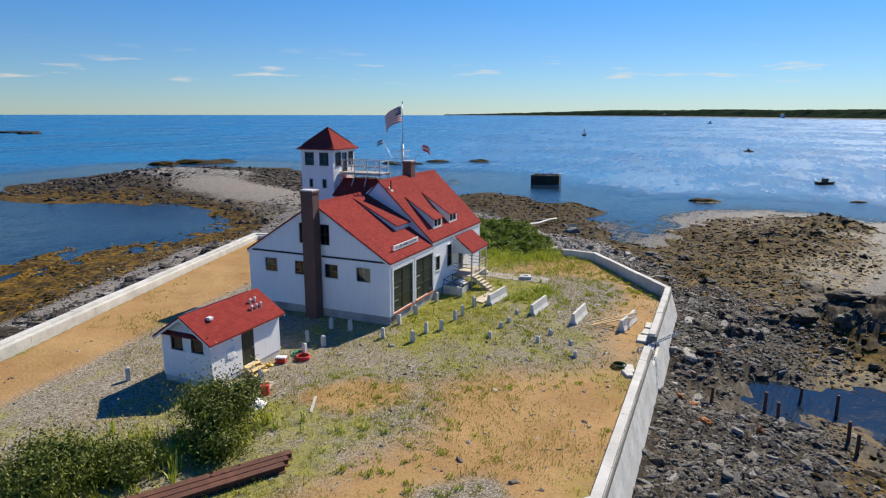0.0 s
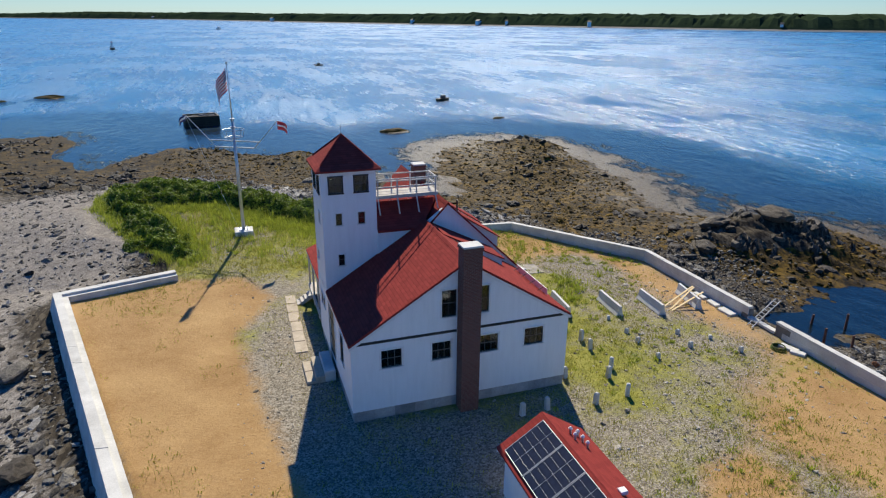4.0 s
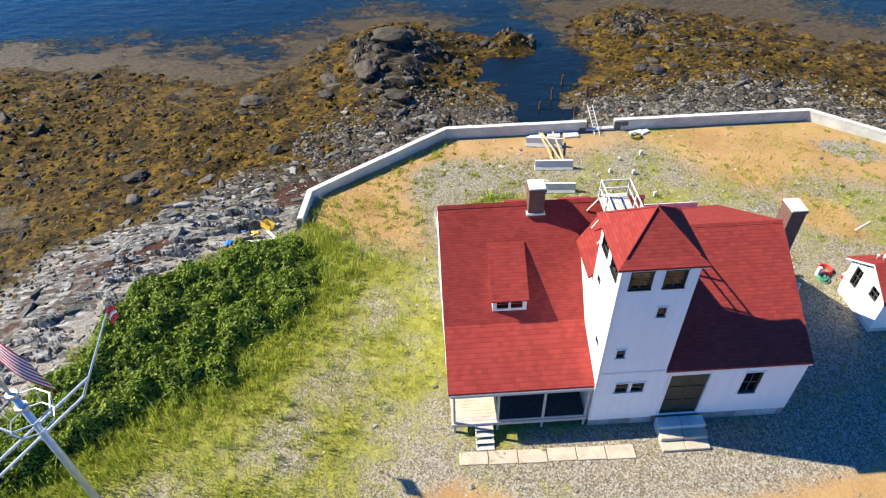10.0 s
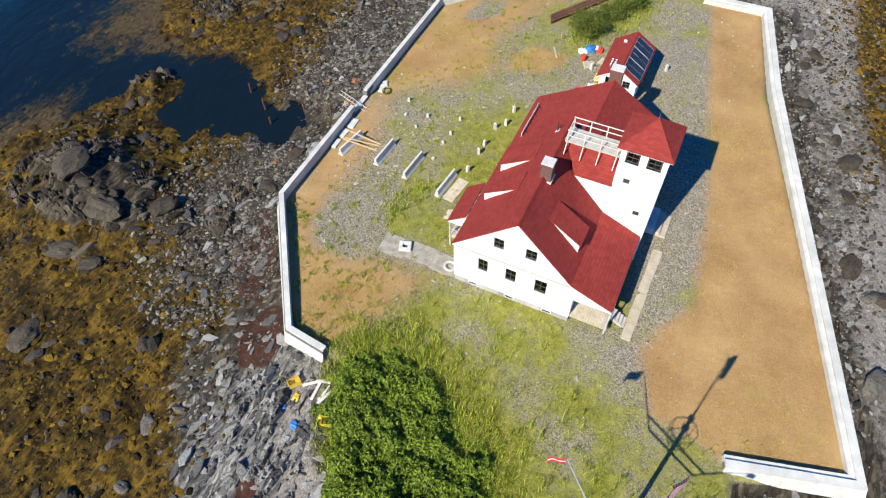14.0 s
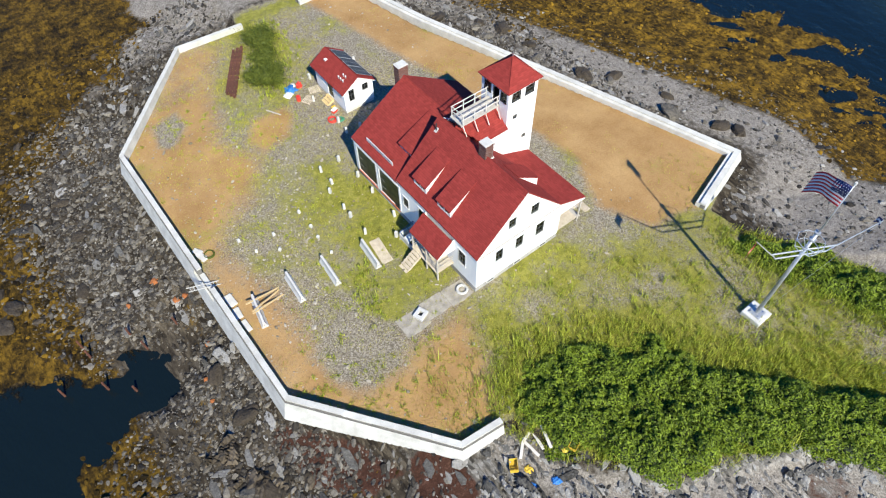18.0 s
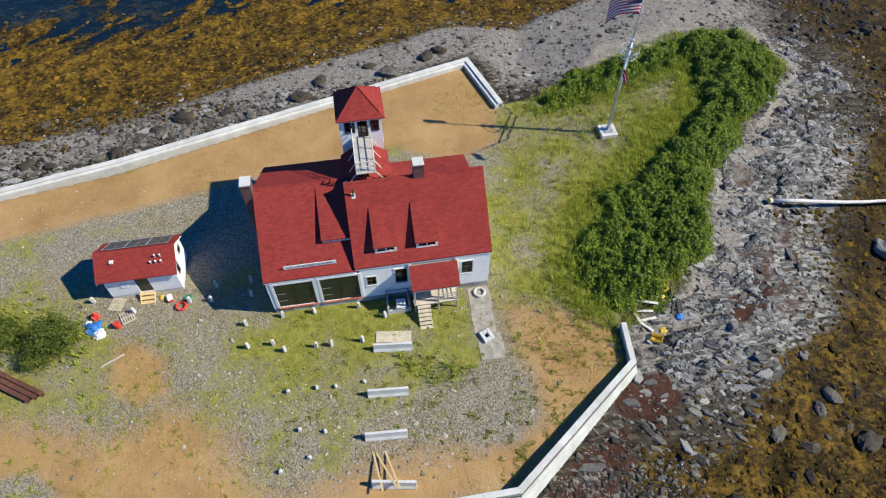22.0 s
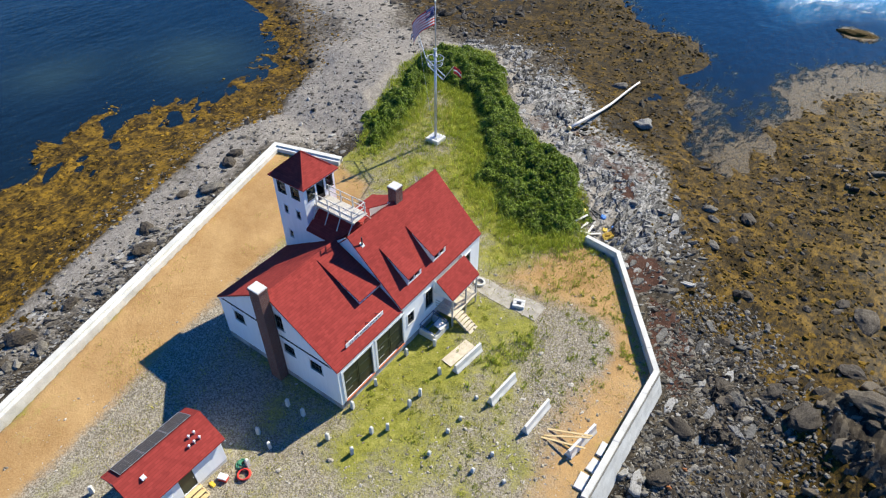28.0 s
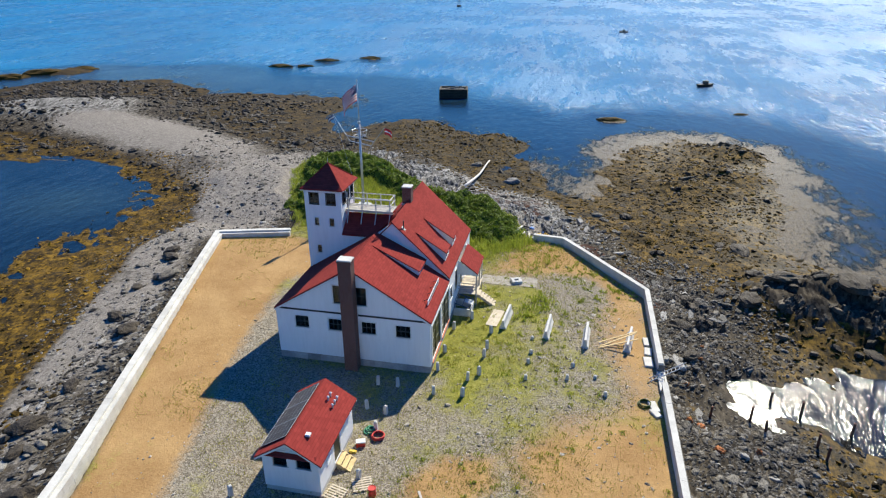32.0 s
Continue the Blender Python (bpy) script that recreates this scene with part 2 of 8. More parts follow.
YELLOWP = plain("yellow_plastic", (0.55, 0.36, 0.03), (0.75, 0.52, 0.06), 0.5)
DRIFT = plain("bleached_log", (0.50, 0.46, 0.40), (0.78, 0.74, 0.68), 0.9, scale=1.5, fine=20, relief=0.5)
# gloom of the rooms and the hatch well is put into this dark colour
INSIDE = plain("interior_shade_tone", (0.03, 0.027, 0.024), (0.07, 0.06, 0.05), 0.9)
SASH = plain("dark_sash", (0.05, 0.05, 0.05), (0.12, 0.12, 0.12), 0.6)
FLAGRED = plain("flag_red", (0.45, 0.025, 0.03), (0.60, 0.04, 0.05), 0.8, relief=0.1)
FLAGWHITE = plain("flag_white", (0.70, 0.70, 0.70), (0.84, 0.84, 0.84), 0.8, relief=0.1)
FLAGBLUE = plain("flag_blue", (0.015, 0.02, 0.10), (0.03, 0.04, 0.16), 0.8, relief=0.1)
LETTER = plain("sign_lettering", (0.03, 0.03, 0.05), (0.07, 0.07, 0.09), 0.7)


def brick_material(name, tones, mortar):
    m, nt, bs, co = start(name)
    b = nt.nodes.new("ShaderNodeTexBrick")
    b.inputs["Scale"].default_value = 1.0
    b.inputs["Brick Width"].default_value, b.inputs["Row Height"].default_value = 0.21, 0.075
    b.inputs["Mortar Size"].default_value = 0.010
    b.inputs["Color1"].default_value, b.inputs["Color2"].default_value = (*tones[0], 1), (*tones[1], 1)
    b.inputs["Mortar"].default_value = (*mortar, 1)
    s = nt.nodes.new("ShaderNodeSeparateXYZ")
    nt.links.new(co, s.inputs[0])
    c = nt.nodes.new("ShaderNodeCombineXYZ")
    nt.links.new(mathn(nt, "ADD", s.outputs[0], s.outputs[1]), c.inputs[0])
    nt.links.new(s.outputs[2], c.inputs[1])
    nt.links.new(c.outputs[0], b.inputs["Vector"])
    stain = tex(nt, co, 1.4, 5)
    col = mixc(nt, mathn(nt, "MULTIPLY", stain, 0.5), b.outputs["Color"], tuple(t * 0.6 for t in tones[0]))
    nt.links.new(col, bs.inputs["Base Color"])
    bs.inputs["Roughness"].default_value = 0.9
    bump(nt, bs, b.outputs["Fac"], -0.5, 0.01)
    return m


BRICK = brick_material("chimney_brick", ((0.16, 0.055, 0.038), (0.10, 0.040, 0.030)), (0.20, 0.16, 0.14))


def glass_material():
    m, nt, bs, co = start("window_glass")
    nt.nodes.remove(bs)
    t, g, mx = nt.nodes.new("ShaderNodeBsdfTransparent"), nt.nodes.new("ShaderNodeBsdfGlossy"), nt.nodes.new("ShaderNodeMixShader")
    t.inputs[0].default_value = (0.40, 0.44, 0.44, 1)
    g.inputs["Roughness"].default_value = 0.04
    mx.inputs[0].default_value = 0.06
    nt.links.new(t.outputs[0], mx.inputs[1])
    nt.links.new(g.outputs[0], mx.inputs[2])
    nt.links.new(mx.outputs[0], nt.nodes["Material Output"].inputs[0])
    return m


GLASS = glass_material()


def panel_material():
    m, nt, bs, co = start("solar_cell")
    v = tex(nt, co, 6, 2)
    nt.links.new(ramp(nt, v, [(0.3, (0.008, 0.010, 0.018)), (0.7, (0.018, 0.022, 0.035))]), bs.inputs["Base Color"])
    bs.inputs["Roughness"].default_value = 0.3
    return m


SOLAR = panel_material()


def leaf_material(name, dark, light, trans=0.25):
    m, nt, bs, co = start(name)
    g = nt.nodes.new("ShaderNodeNewGeometry")
    big = tex(nt, co, 0.7, 4, 0.65)
    f = mathn(nt, "MULTIPLY_ADD", g.outputs["Random Per Island"], 0.55, mathn(nt, "MULTIPLY", big, 0.55))
    col = ramp(nt, f, [(0.15, dark), (0.85, light)])
    nt.links.new(col, bs.inputs["Base Color"])
    bs.inputs["Roughness"].default_value = 0.55
    bs.inputs["Specular IOR Level"].default_value = 0.3
    tr, mx = nt.nodes.new("ShaderNodeBsdfTranslucent"), nt.nodes.new("ShaderNodeMixShader")
    nt.links.new(col, tr.inputs[0])
    mx.inputs[0].default_value = trans
    nt.links.new(bs.outputs[0], mx.inputs[1])
    nt.links.new(tr.outputs[0], mx.inputs[2])
    nt.links.new(mx.outputs[0], nt.nodes["Material Output"].inputs[0])
    return m


LEAF = leaf_material("hedge_leaf", (0.011, 0.031, 0.003), (0.28, 0.375, 0.032))
BUSHLEAF = leaf_material("bush_leaf", (0.030, 0.055, 0.007), (0.20, 0.23, 0.035))
BLADE = leaf_material("grass_blade", (0.15, 0.21, 0.016), (0.55, 0.58, 0.085), 0.30)
DRYBLADE = leaf_material("yard_grass", (0.20, 0.20, 0.022), (0.56, 0.51, 0.085), 0.2)


def rock_material(name, dark, mid, light, rough=0.7, gloss=0.28):
    m, nt, bs, co = start(name)
    g = nt.nodes.new("ShaderNodeNewGeometry")
    big, fine = tex(nt, co, 0.5, 4), tex(nt, co, 6, 6, 0.7)
    f = mathn(nt, "ADD", mathn(nt, "MULTIPLY", g.outputs["Random Per Island"], 0.5), mathn(nt, "MULTIPLY_ADD", big, 0.3, mathn(nt, "MULTIPLY_ADD", fine, 0.6, -0.15)))
    col = ramp(nt, f, [(0.25, dark), (0.5, mid), (0.85, light)])
    nt.links.new(col, bs.inputs["Base Color"])
    bs.inputs["Roughness"].default_value = rough
    bs.inputs["Specular IOR Level"].default_value = gloss
    bump(nt, bs, mathn(nt, "MULTIPLY_ADD", tex(nt, co, 22, 4, 0.7), 0.35, fine), 1.0, 0.11)
    return m


STONE = rock_material("shore_stone", (0.014, 0.0115, 0.009), (0.066, 0.057, 0.045), (0.27, 0.245, 0.20))
DARKSTONE = rock_material("wet_stone", (0.010, 0.008, 0.006), (0.036, 0.028, 0.019), (0.11, 0.088, 0.062))
PALESTONE = rock_material("pale_ledge", (0.026, 0.024, 0.021), (0.135, 0.129, 0.117), (0.40, 0.385, 0.355))
WEEDROCK = rock_material("weed_covered_rock", (0.005, 0.004, 0.0013), (0.030, 0.019, 0.004), (0.15, 0.088, 0.010), 0.85, 0.15)
GOLDWEED = rock_material("golden_weed", (0.007, 0.005, 0.0015), (0.075, 0.044, 0.007), (0.32, 0.185, 0.018), 0.85, 0.15)

CRAGSTONE = rock_material("crag_stone", (0.010, 0.008, 0.0055), (0.046, 0.036, 0.024), (0.165, 0.132, 0.092))
MOUNDWEED = rock_material("mounded_weed", (0.005, 0.0035, 0.0012), (0.042, 0.026, 0.0045), (0.22, 0.128, 0.013), 0.85, 0.15)


SEA_LEVEL = -3.4


def water_material():
    """Sea: deep blue offshore, dark over the shallows, with mats of weed afloat along the rocks; gusts ruffle it in streaks."""
    m, nt, bs, co = start("sea_water")
    da = nt.nodes.new("ShaderNodeAttribute")
    da.attribute_name = "shoal"
    ds = nt.nodes.new("ShaderNodeSeparateColor")
    nt.links.new(da.outputs["Color"], ds.inputs[0])
    shoal, mat_zone, sand = ds.outputs[0], ds.outputs[1], ds.outputs[2]
    mp = nt.nodes.new("ShaderNodeMapping")
    mp.inputs["Rotation"].default_value = (0, 0, radians(25))
    mp.inputs["Scale"].default_value = (1.0, 0.45, 1.0)
    nt.links.new(co, mp.inputs[0])
    swell, chop, rip = tex(nt, mp.outputs[0], 0.10, 3, 0.5), tex(nt, mp.outputs[0], 0.8, 4, 0.65), tex(nt, mp.outputs[0], 4.5, 3, 0.65)
    patch = tex(nt, co, 0.012, 3, 0.55)
    col = ramp(nt, patch, [(0.35, (0.002, 0.088, 0.215)), (0.65, (0.003, 0.160, 0.345))])
    col = mixc(nt, shoal, col, (0.005, 0.010, 0.012))
    col = mixc(nt, mathn(nt, "MULTIPLY", sand, mathn(nt, "MULTIPLY", tex(nt, co, 0.10, 4), 0.6), clamp=True), col, (0.050, 0.085, 0.065))
    # weed afloat in streaks
    fm = nt.nodes.new("ShaderNodeMapping")
    fm.inputs["Rotation"].default_value, fm.inputs["Scale"].default_value = (0, 0, radians(-35)), (1.0, 0.5, 1.0)
    nt.links.new(co, fm.inputs[0])
    strands = mathn(nt, "MULTIPLY_ADD", tex(nt, fm.outputs[0], 1.3, 6, 0.78), 0.75, mathn(nt, "MULTIPLY", tex(nt, fm.outputs[0], 0.22, 4, 0.6), 0.40))
    weed = mathn(nt, "DIVIDE", mathn(nt, "SUBTRACT", mathn(nt, "ADD", mathn(nt, "MULTIPLY", mat_zone, 0.50), strands), 0.875), 0.10, clamp=True)
    tone = ramp(nt, tex(nt, fm.outputs[0], 3.5, 5, 0.75), [(0.35, (0.016, 0.010, 0.004)), (0.52, (0.095, 0.060, 0.018)), (0.72, (0.25, 0.165, 0.055))])
    col = mixc(nt, mathn(nt, "MULTIPLY", weed, 0.85), col, tone)
    nt.links.new(col, bs.inputs["Base Color"])
    bs.inputs["IOR"].default_value = 1.33
    h = mathn(nt, "ADD", mathn(nt, "MULTIPLY", swell, 0.8), mathn(nt, "MULTIPLY_ADD", chop, 0.38, mathn(nt, "MULTIPLY", rip, 0.10)))
    gm = nt.nodes.new("ShaderNodeMapping")
    gm.inputs["Rotation"].default_value, gm.inputs["Scale"].default_value = (0, 0, radians(70)), (1.0, 0.22, 1.0)
    nt.links.new(co, gm.inputs[0])
    streak = mathn(nt, "MULTIPLY_ADD", tex(nt, gm.outputs[0], 0.30, 5, 0.7), 0.5, mathn(nt, "MULTIPLY", tex(nt, gm.outputs[0], 0.045, 4, 0.65), 0.5))
    gust = mathn(nt, "MULTIPLY_ADD", patch, 0.35, mathn(nt, "MULTIPLY", streak, 0.7))
    open_sea = mathn(nt, "SUBTRACT", 1.0, shoal)
    ruffled = mathn(nt, "MULTIPLY", mathn(nt, "DIVIDE", mathn(nt, "SUBTRACT", gust, 0.46), 0.13, clamp=True), open_sea)
    rough = mathn(nt, "MULTIPLY_ADD", ruffled, 0.13, mathn(nt, "MULTIPLY_ADD", open_sea, 0.05, 0.16))
    rough = mathn(nt, "MULTIPLY_ADD", weed, mathn(nt, "SUBTRACT", 0.42, rough), rough)
    rough = mathn(nt, "MULTIPLY_ADD", da.outputs["Alpha"], -0.04, rough)
    nt.links.new(rough, bs.inputs["Roughness"])
    nt.links.new(mathn(nt, "MULTIPLY_ADD", weed, -0.14, 0.5), bs.inputs["Specular IOR Level"])
    amount = mathn(nt, "MULTIPLY_ADD", ruffled, 0.5, mathn(nt, "MULTIPLY_ADD", open_sea, 0.20, 0.22))
    bump(nt, bs, mathn(nt, "MULTIPLY_ADD", weed, mathn(nt, "MULTIPLY", strands, 0.30), mathn(nt, "MULTIPLY", h, amount)), 1.0, 1.3)
    return m


WATER = water_material()


def ground_material():
    """Yard, earth, gravel, beach, ledge and weed, told apart by the masks laid on the sheet."""
    m, nt, bs, co = start("island_ground")
    ca, sa = nt.nodes.new("ShaderNodeAttribute"), nt.nodes.new("ShaderNodeAttribute")
    ca.attribute_name, sa.attribute_name = "cover", "shore"
    cs, ss = nt.nodes.new("ShaderNodeSeparateColor"), nt.nodes.new("ShaderNodeSeparateColor")
    nt.links.new(ca.outputs["Color"], cs.inputs[0])
    nt.links.new(sa.outputs["Color"], ss.inputs[0])
    n1, n2, n3 = tex(nt, co, 0.22, 4), tex(nt, co, 1.6, 5, 0.7), tex(nt, co, 9.0, 5, 0.75)
    cells = tex(nt, co, 13.0, kind="cells")
    cell_v = nt.nodes.new("ShaderNodeSeparateColor")
    nt.links.new(cells, cell_v.inputs[0])
    smap = nt.nodes.new("ShaderNodeMapping")
    smap.inputs["Rotation"].default_value, smap.inputs["Scale"].default_value = (0, 0, radians(35)), (1.0, 0.3, 1.0)
    nt.links.new(co, smap.inputs[0])
    big_cells = tex(nt, smap.outputs[0], 4.0, kind="cells")
    n4 = tex(nt, smap.outputs[0], 1.5, 6, 0.8)
    bcell = nt.nodes.new("ShaderNodeSeparateColor")
    nt.links.new(big_cells, bcell.inputs[0])

    def sharpen(mask, noise_a, width=0.35, gain=0.9):
        x = mathn(nt, "MULTIPLY_ADD", mathn(nt, "SUBTRACT", noise_a, 0.5), gain, mask)
        return mathn(nt, "DIVIDE", mathn(nt, "SUBTRACT", x, 0.5 - width / 2), width, clamp=True)

    peb = mathn(nt, "MULTIPLY_ADD", cell_v.outputs[0], 0.6, mathn(nt, "MULTIPLY", n3, 0.5))
    gravel = ramp(nt, peb, [(0.22, (0.105, 0.088, 0.062)), (0.5, (0.215, 0.185, 0.138)), (0.85, (0.40, 0.36, 0.285))])
    earth = ramp(nt, mathn(nt, "MULTIPLY_ADD", n3, 0.5, mathn(nt, "MULTIPLY", n1, 0.6)), [(0.28, (0.20, 0.105, 0.034)), (0.5, (0.345, 0.206, 0.085)), (0.76, (0.51, 0.335, 0.150))])
    grass = ramp(nt, mathn(nt, "MULTIPLY_ADD", n3, 0.5, mathn(nt, "MULTIPLY", n2, 0.55)), [(0.36, (0.085, 0.095, 0.012)), (0.54, (0.23, 0.225, 0.040)), (0.74, (0.44, 0.39, 0.13))])
    beach = ramp(nt, mathn(nt, "MULTIPLY_ADD", cell_v.outputs[1], 0.4, mathn(nt, "MULTIPLY", n2, 0.7)), [(0.2, (0.095, 0.084, 0.069)), (0.5, (0.205, 0.182, 0.153)), (0.85, (0.40, 0.365, 0.315))])
    rock = ramp(nt, mathn(nt, "MULTIPLY_ADD", bcell.outputs[0], 0.25, mathn(nt, "MULTIPLY", n4, 0.8)), [(0.35, (0.014, 0.011, 0.008)), (0.55, (0.055, 0.044, 0.030)), (0.75, (0.15, 0.125, 0.088))])
    pale = ramp(nt, mathn(nt, "MULTIPLY_ADD", bcell.outputs[1], 0.25, mathn(nt, "MULTIPLY", n4, 0.8)), [(0.35, (0.024, 0.022, 0.019)), (0.50, (0.15, 0.143, 0.128)), (0.72, (0.42, 0.40, 0.365))])
    nb = tex(nt, co, 0.55, 5, 0.7)
    frond = mathn(nt, "MULTIPLY_ADD", tex(nt, smap.outputs[0], 5.0, 5, 0.75), 0.35, mathn(nt, "MULTIPLY_ADD", nb, 0.45, mathn(nt, "MULTIPLY", n2, 0.35)))
    weed = ramp(nt, frond, [(0.49, (0.005, 0.0038, 0.0013)), (0.58, (0.034, 0.021, 0.004)), (0.70, (0.125, 0.074, 0.010))])
    gold = ramp(nt, frond, [(0.48, (0.006, 0.0045, 0.0013)), (0.56, (0.055, 0.033, 0.005)), (0.68, (0.24, 0.138, 0.014))])
    weed = mixc(nt, ca.outputs["Alpha"], weed, gold)
    col = rock
    col = mixc(nt, sharpen(ss.outputs[2], n2), col, pale)
    col = mixc(nt, sharpen(ss.outputs[1], n2), col, beach)
    col = mixc(nt, sharpen(ss.outputs[0], n2, 0.3, 1.3), col, weed)
    wrack = ramp(nt, mathn(nt, "MULTIPLY_ADD", n3, 0.6, mathn(nt, "MULTIPLY", n2, 0.5)), [(0.35, (0.014, 0.007, 0.005)), (0.58, (0.062, 0.028, 0.018)), (0.78, (0.17, 0.10, 0.07))])
    wa = nt.nodes.new("ShaderNodeAttribute")
    wa.attribute_name = "wrack"
    col = mixc(nt, sharpen(wa.outputs["Fac"], n2, 0.25, 0.9), col, wrack)
    yard = mathn(nt, "ADD", mathn(nt, "ADD", cs.outputs[0], cs.outputs[1]), cs.outputs[2], clamp=True)
    soil = mixc(nt, sharpen(cs.outputs[1], mathn(nt, "MULTIPLY_ADD", n3, 0.5, mathn(nt, "MULTIPLY", n2, 0.5)), 0.6, 1.6), gravel, earth)
    soil = mixc(nt, sharpen(cs.outputs[0], mathn(nt, "MULTIPLY_ADD", n3, 0.55, mathn(nt, "MULTIPLY", n2, 0.45)), 0.5, 2.4), soil, grass)
    col = mixc(nt, sharpen(yard, n2, 0.3, 0.4), col, soil)
    nt.links.new(col, bs.inputs["Base Color"])
    bs.inputs["Specular IOR Level"].default_value = 0.14
    nt.links.new(mathn(nt, "MULTIPLY_ADD", sa.outputs["Alpha"], -0.22, mathn(nt, "MULTIPLY_ADD", ss.outputs[0], -0.12, 0.92)), bs.inputs["Roughness"])
    h = mathn(nt, "MULTIPLY_ADD", n3, 0.5, mathn(nt, "MULTIPLY_ADD", cell_v.outputs[0], 0.35, n2))
    bump(nt, bs, h, 0.6, 0.09)
    return m


GROUND = ground_material()

# ---- mesh helpers ----
class Geo:
    def __init__(self):
        self.v, self.f = [], []

    def add(self, vs, fs):
        n = len(self.v)
        self.v += [tuple(p) for p in vs]
        self.f += [tuple(i + n for i in q) for q in fs]
        return self

    def box(self, x0, x1, y0, y1, z0, z1, b=0.0):
        if not b:
            vs = [(x, y, z) for z in (z0, z1) for y in (y0, y1) for x in (x0, x1)]
            return self.add(vs, [(0, 2, 3, 1), (4, 5, 7, 6), (0, 1, 5, 4), (2, 6, 7, 3), (0, 4, 6, 2), (1, 3, 7, 5)])
        bm = bmesh.new()
        bmesh.ops.create_cube(bm, size=1)
        for p in bm.verts:
            p.co = ((x0 + x1) / 2 + p.co.x * (x1 - x0), (y0 + y1) / 2 + p.co.y * (y1 - y0), (z0 + z1) / 2 + p.co.z * (z1 - z0))
        bmesh.ops.bevel(bm, geom=bm.edges[:], offset=b, segments=1, affect="EDGES")
        bm.verts.index_update()
        self.add([p.co[:] for p in bm.verts], [[q.index for q in fc.verts] for fc in bm.faces])
        bm.free()
        return self

    def prism(self, pts, axis, a, b):
        """A polygon in the two other axes, drawn out along axis from a to b."""
        def put(u, w, s):
            return {"x": (s, u, w), "y": (u, s, w), "z": (u, w, s)}[axis]
        n = len(pts)
        vs = [put(u, w, a) for u, w in pts] + [put(u, w, b) for u, w in pts]
        return self.add(vs, [tuple(range(n))[::-1], tuple(range(n, 2 * n))] + [(i, (i + 1) % n, n + (i + 1) % n, n + i) for i in range(n)])

    def tube(self, p0, p1, r0, r1=None, n=8):
        p0, p1 = Vector(p0), Vector(p1)
        r1 = r0 if r1 is None else r1
        d = (p1 - p0).normalized()
        u = d.orthogonal().normalized()
        w = d.cross(u)
        ring = [u * math.cos(2 * math.pi * i / n) + w * math.sin(2 * math.pi * i / n) for i in range(n)]
        vs = [p0 + q * r0 for q in ring] + [p1 + q * r1 for q in ring]
        return self.add(vs, [tuple(range(n))[::-1], tuple(range(n, 2 * n))] + [(i, (i + 1) % n, n + (i + 1) % n, n + i) for i in range(n)])

    def slab(self, pts, thick):
        """A sloped plate: its upper corners, and its thickness straight down."""
        n = len(pts)
        vs = [tuple(p) for p in pts] + [(p[0], p[1], p[2] - thick) for p in pts]
        return self.add(vs, [tuple(range(n)), tuple(range(n, 2 * n))[::-1]] + [(i, n + i, n + (i + 1) % n, (i + 1) % n) for i in range(n)])

    def ring(self, c, big, small, n=20, k=6, squash=1.0):
        vs = []
        for i in range(n):
            a = 2 * math.pi * i / n
            for j in range(k):
                b = 2 * math.pi * j / k
                r = big + small * math.cos(b)
                vs.append((c[0] + r * math.cos(a), c[1] + r * math.sin(a), c[2] + small * math.sin(b) * squash))
        return self.add(vs, [(i * k + j, ((i + 1) % n) * k + j, ((i + 1) % n) * k + (j + 1) % k, i * k + (j + 1) % k) for i in range(n) for j in range(k)])


def mesh_of(name, g, mat, smooth=False, weld=False):
    me = bpy.data.meshes.new(name)
    bm = bmesh.new()
    vs = [bm.verts.new(p) for p in g.v]
    for q in g.f:
        try:
            bm.faces.new([vs[i] for i in q])
        except ValueError:
            pass
    if weld:
        bmesh.ops.remove_doubles(bm, verts=bm.verts[:], dist=0.0005)
    bmesh.ops.recalc_face_normals(bm, faces=bm.faces[:])
    bm.to_mesh(me)
    bm.free()
    if mat:
        me.materials.append(mat)
    if smooth:
        me.polygons.foreach_set("use_smooth", [True] * len(me.polygons))
    return me


def part(name, g, mat, parent=None, label="", smooth=False, weld=False):
    ob = new(name, mesh_of(name, g, mat, smooth, weld))
    ob.parent = parent
    if label:
        tagged(ob, label=label)
    return ob


def thing(name, label, category, at=(0, 0, 0), turn=0.0, group="", kind=""):
    ob = new(name)
    ob.empty_display_size = 0.3
    ob.matrix_basis = pose(*at, 0, 0, turn)
    return tagged(ob, label, category, group, kind)


def raw_mesh(name, verts, faces, mat, smooth=False):
    """A mesh from arrays: faces all of one size."""
    me = bpy.data.meshes.new(name)
    n, k = faces.shape
    me.vertices.add(len(verts))
    me.vertices.foreach_set("co", np.asarray(verts, np.float32).ravel())
    me.loops.add(n * k)
    me.loops.foreach_set("vertex_index", faces.astype(np.int32).ravel())
    me.polygons.add(n)
    me.polygons.foreach_set("loop_start", np.arange(0, n * k, k, dtype=np.int32))
    me.polygons.foreach_set("use_smooth", np.full(n, smooth))
    me.materials.append(mat)
    me.update(calc_edges=True)
    return me


# ---- plan ----
SEA = -3.4
WALL_W = [(-9.8, -27.9), (-16.4, -28.0), (-19.25, -15.0), (-29.5, 21.2), (-21.8, 23.3)]
WALL_E = [(5.8, 27.7), (9.3, 27.3), (17.4, 16.3), (17.5, -15.9), (5.9, -28.6), (-2.1, -28.0)]
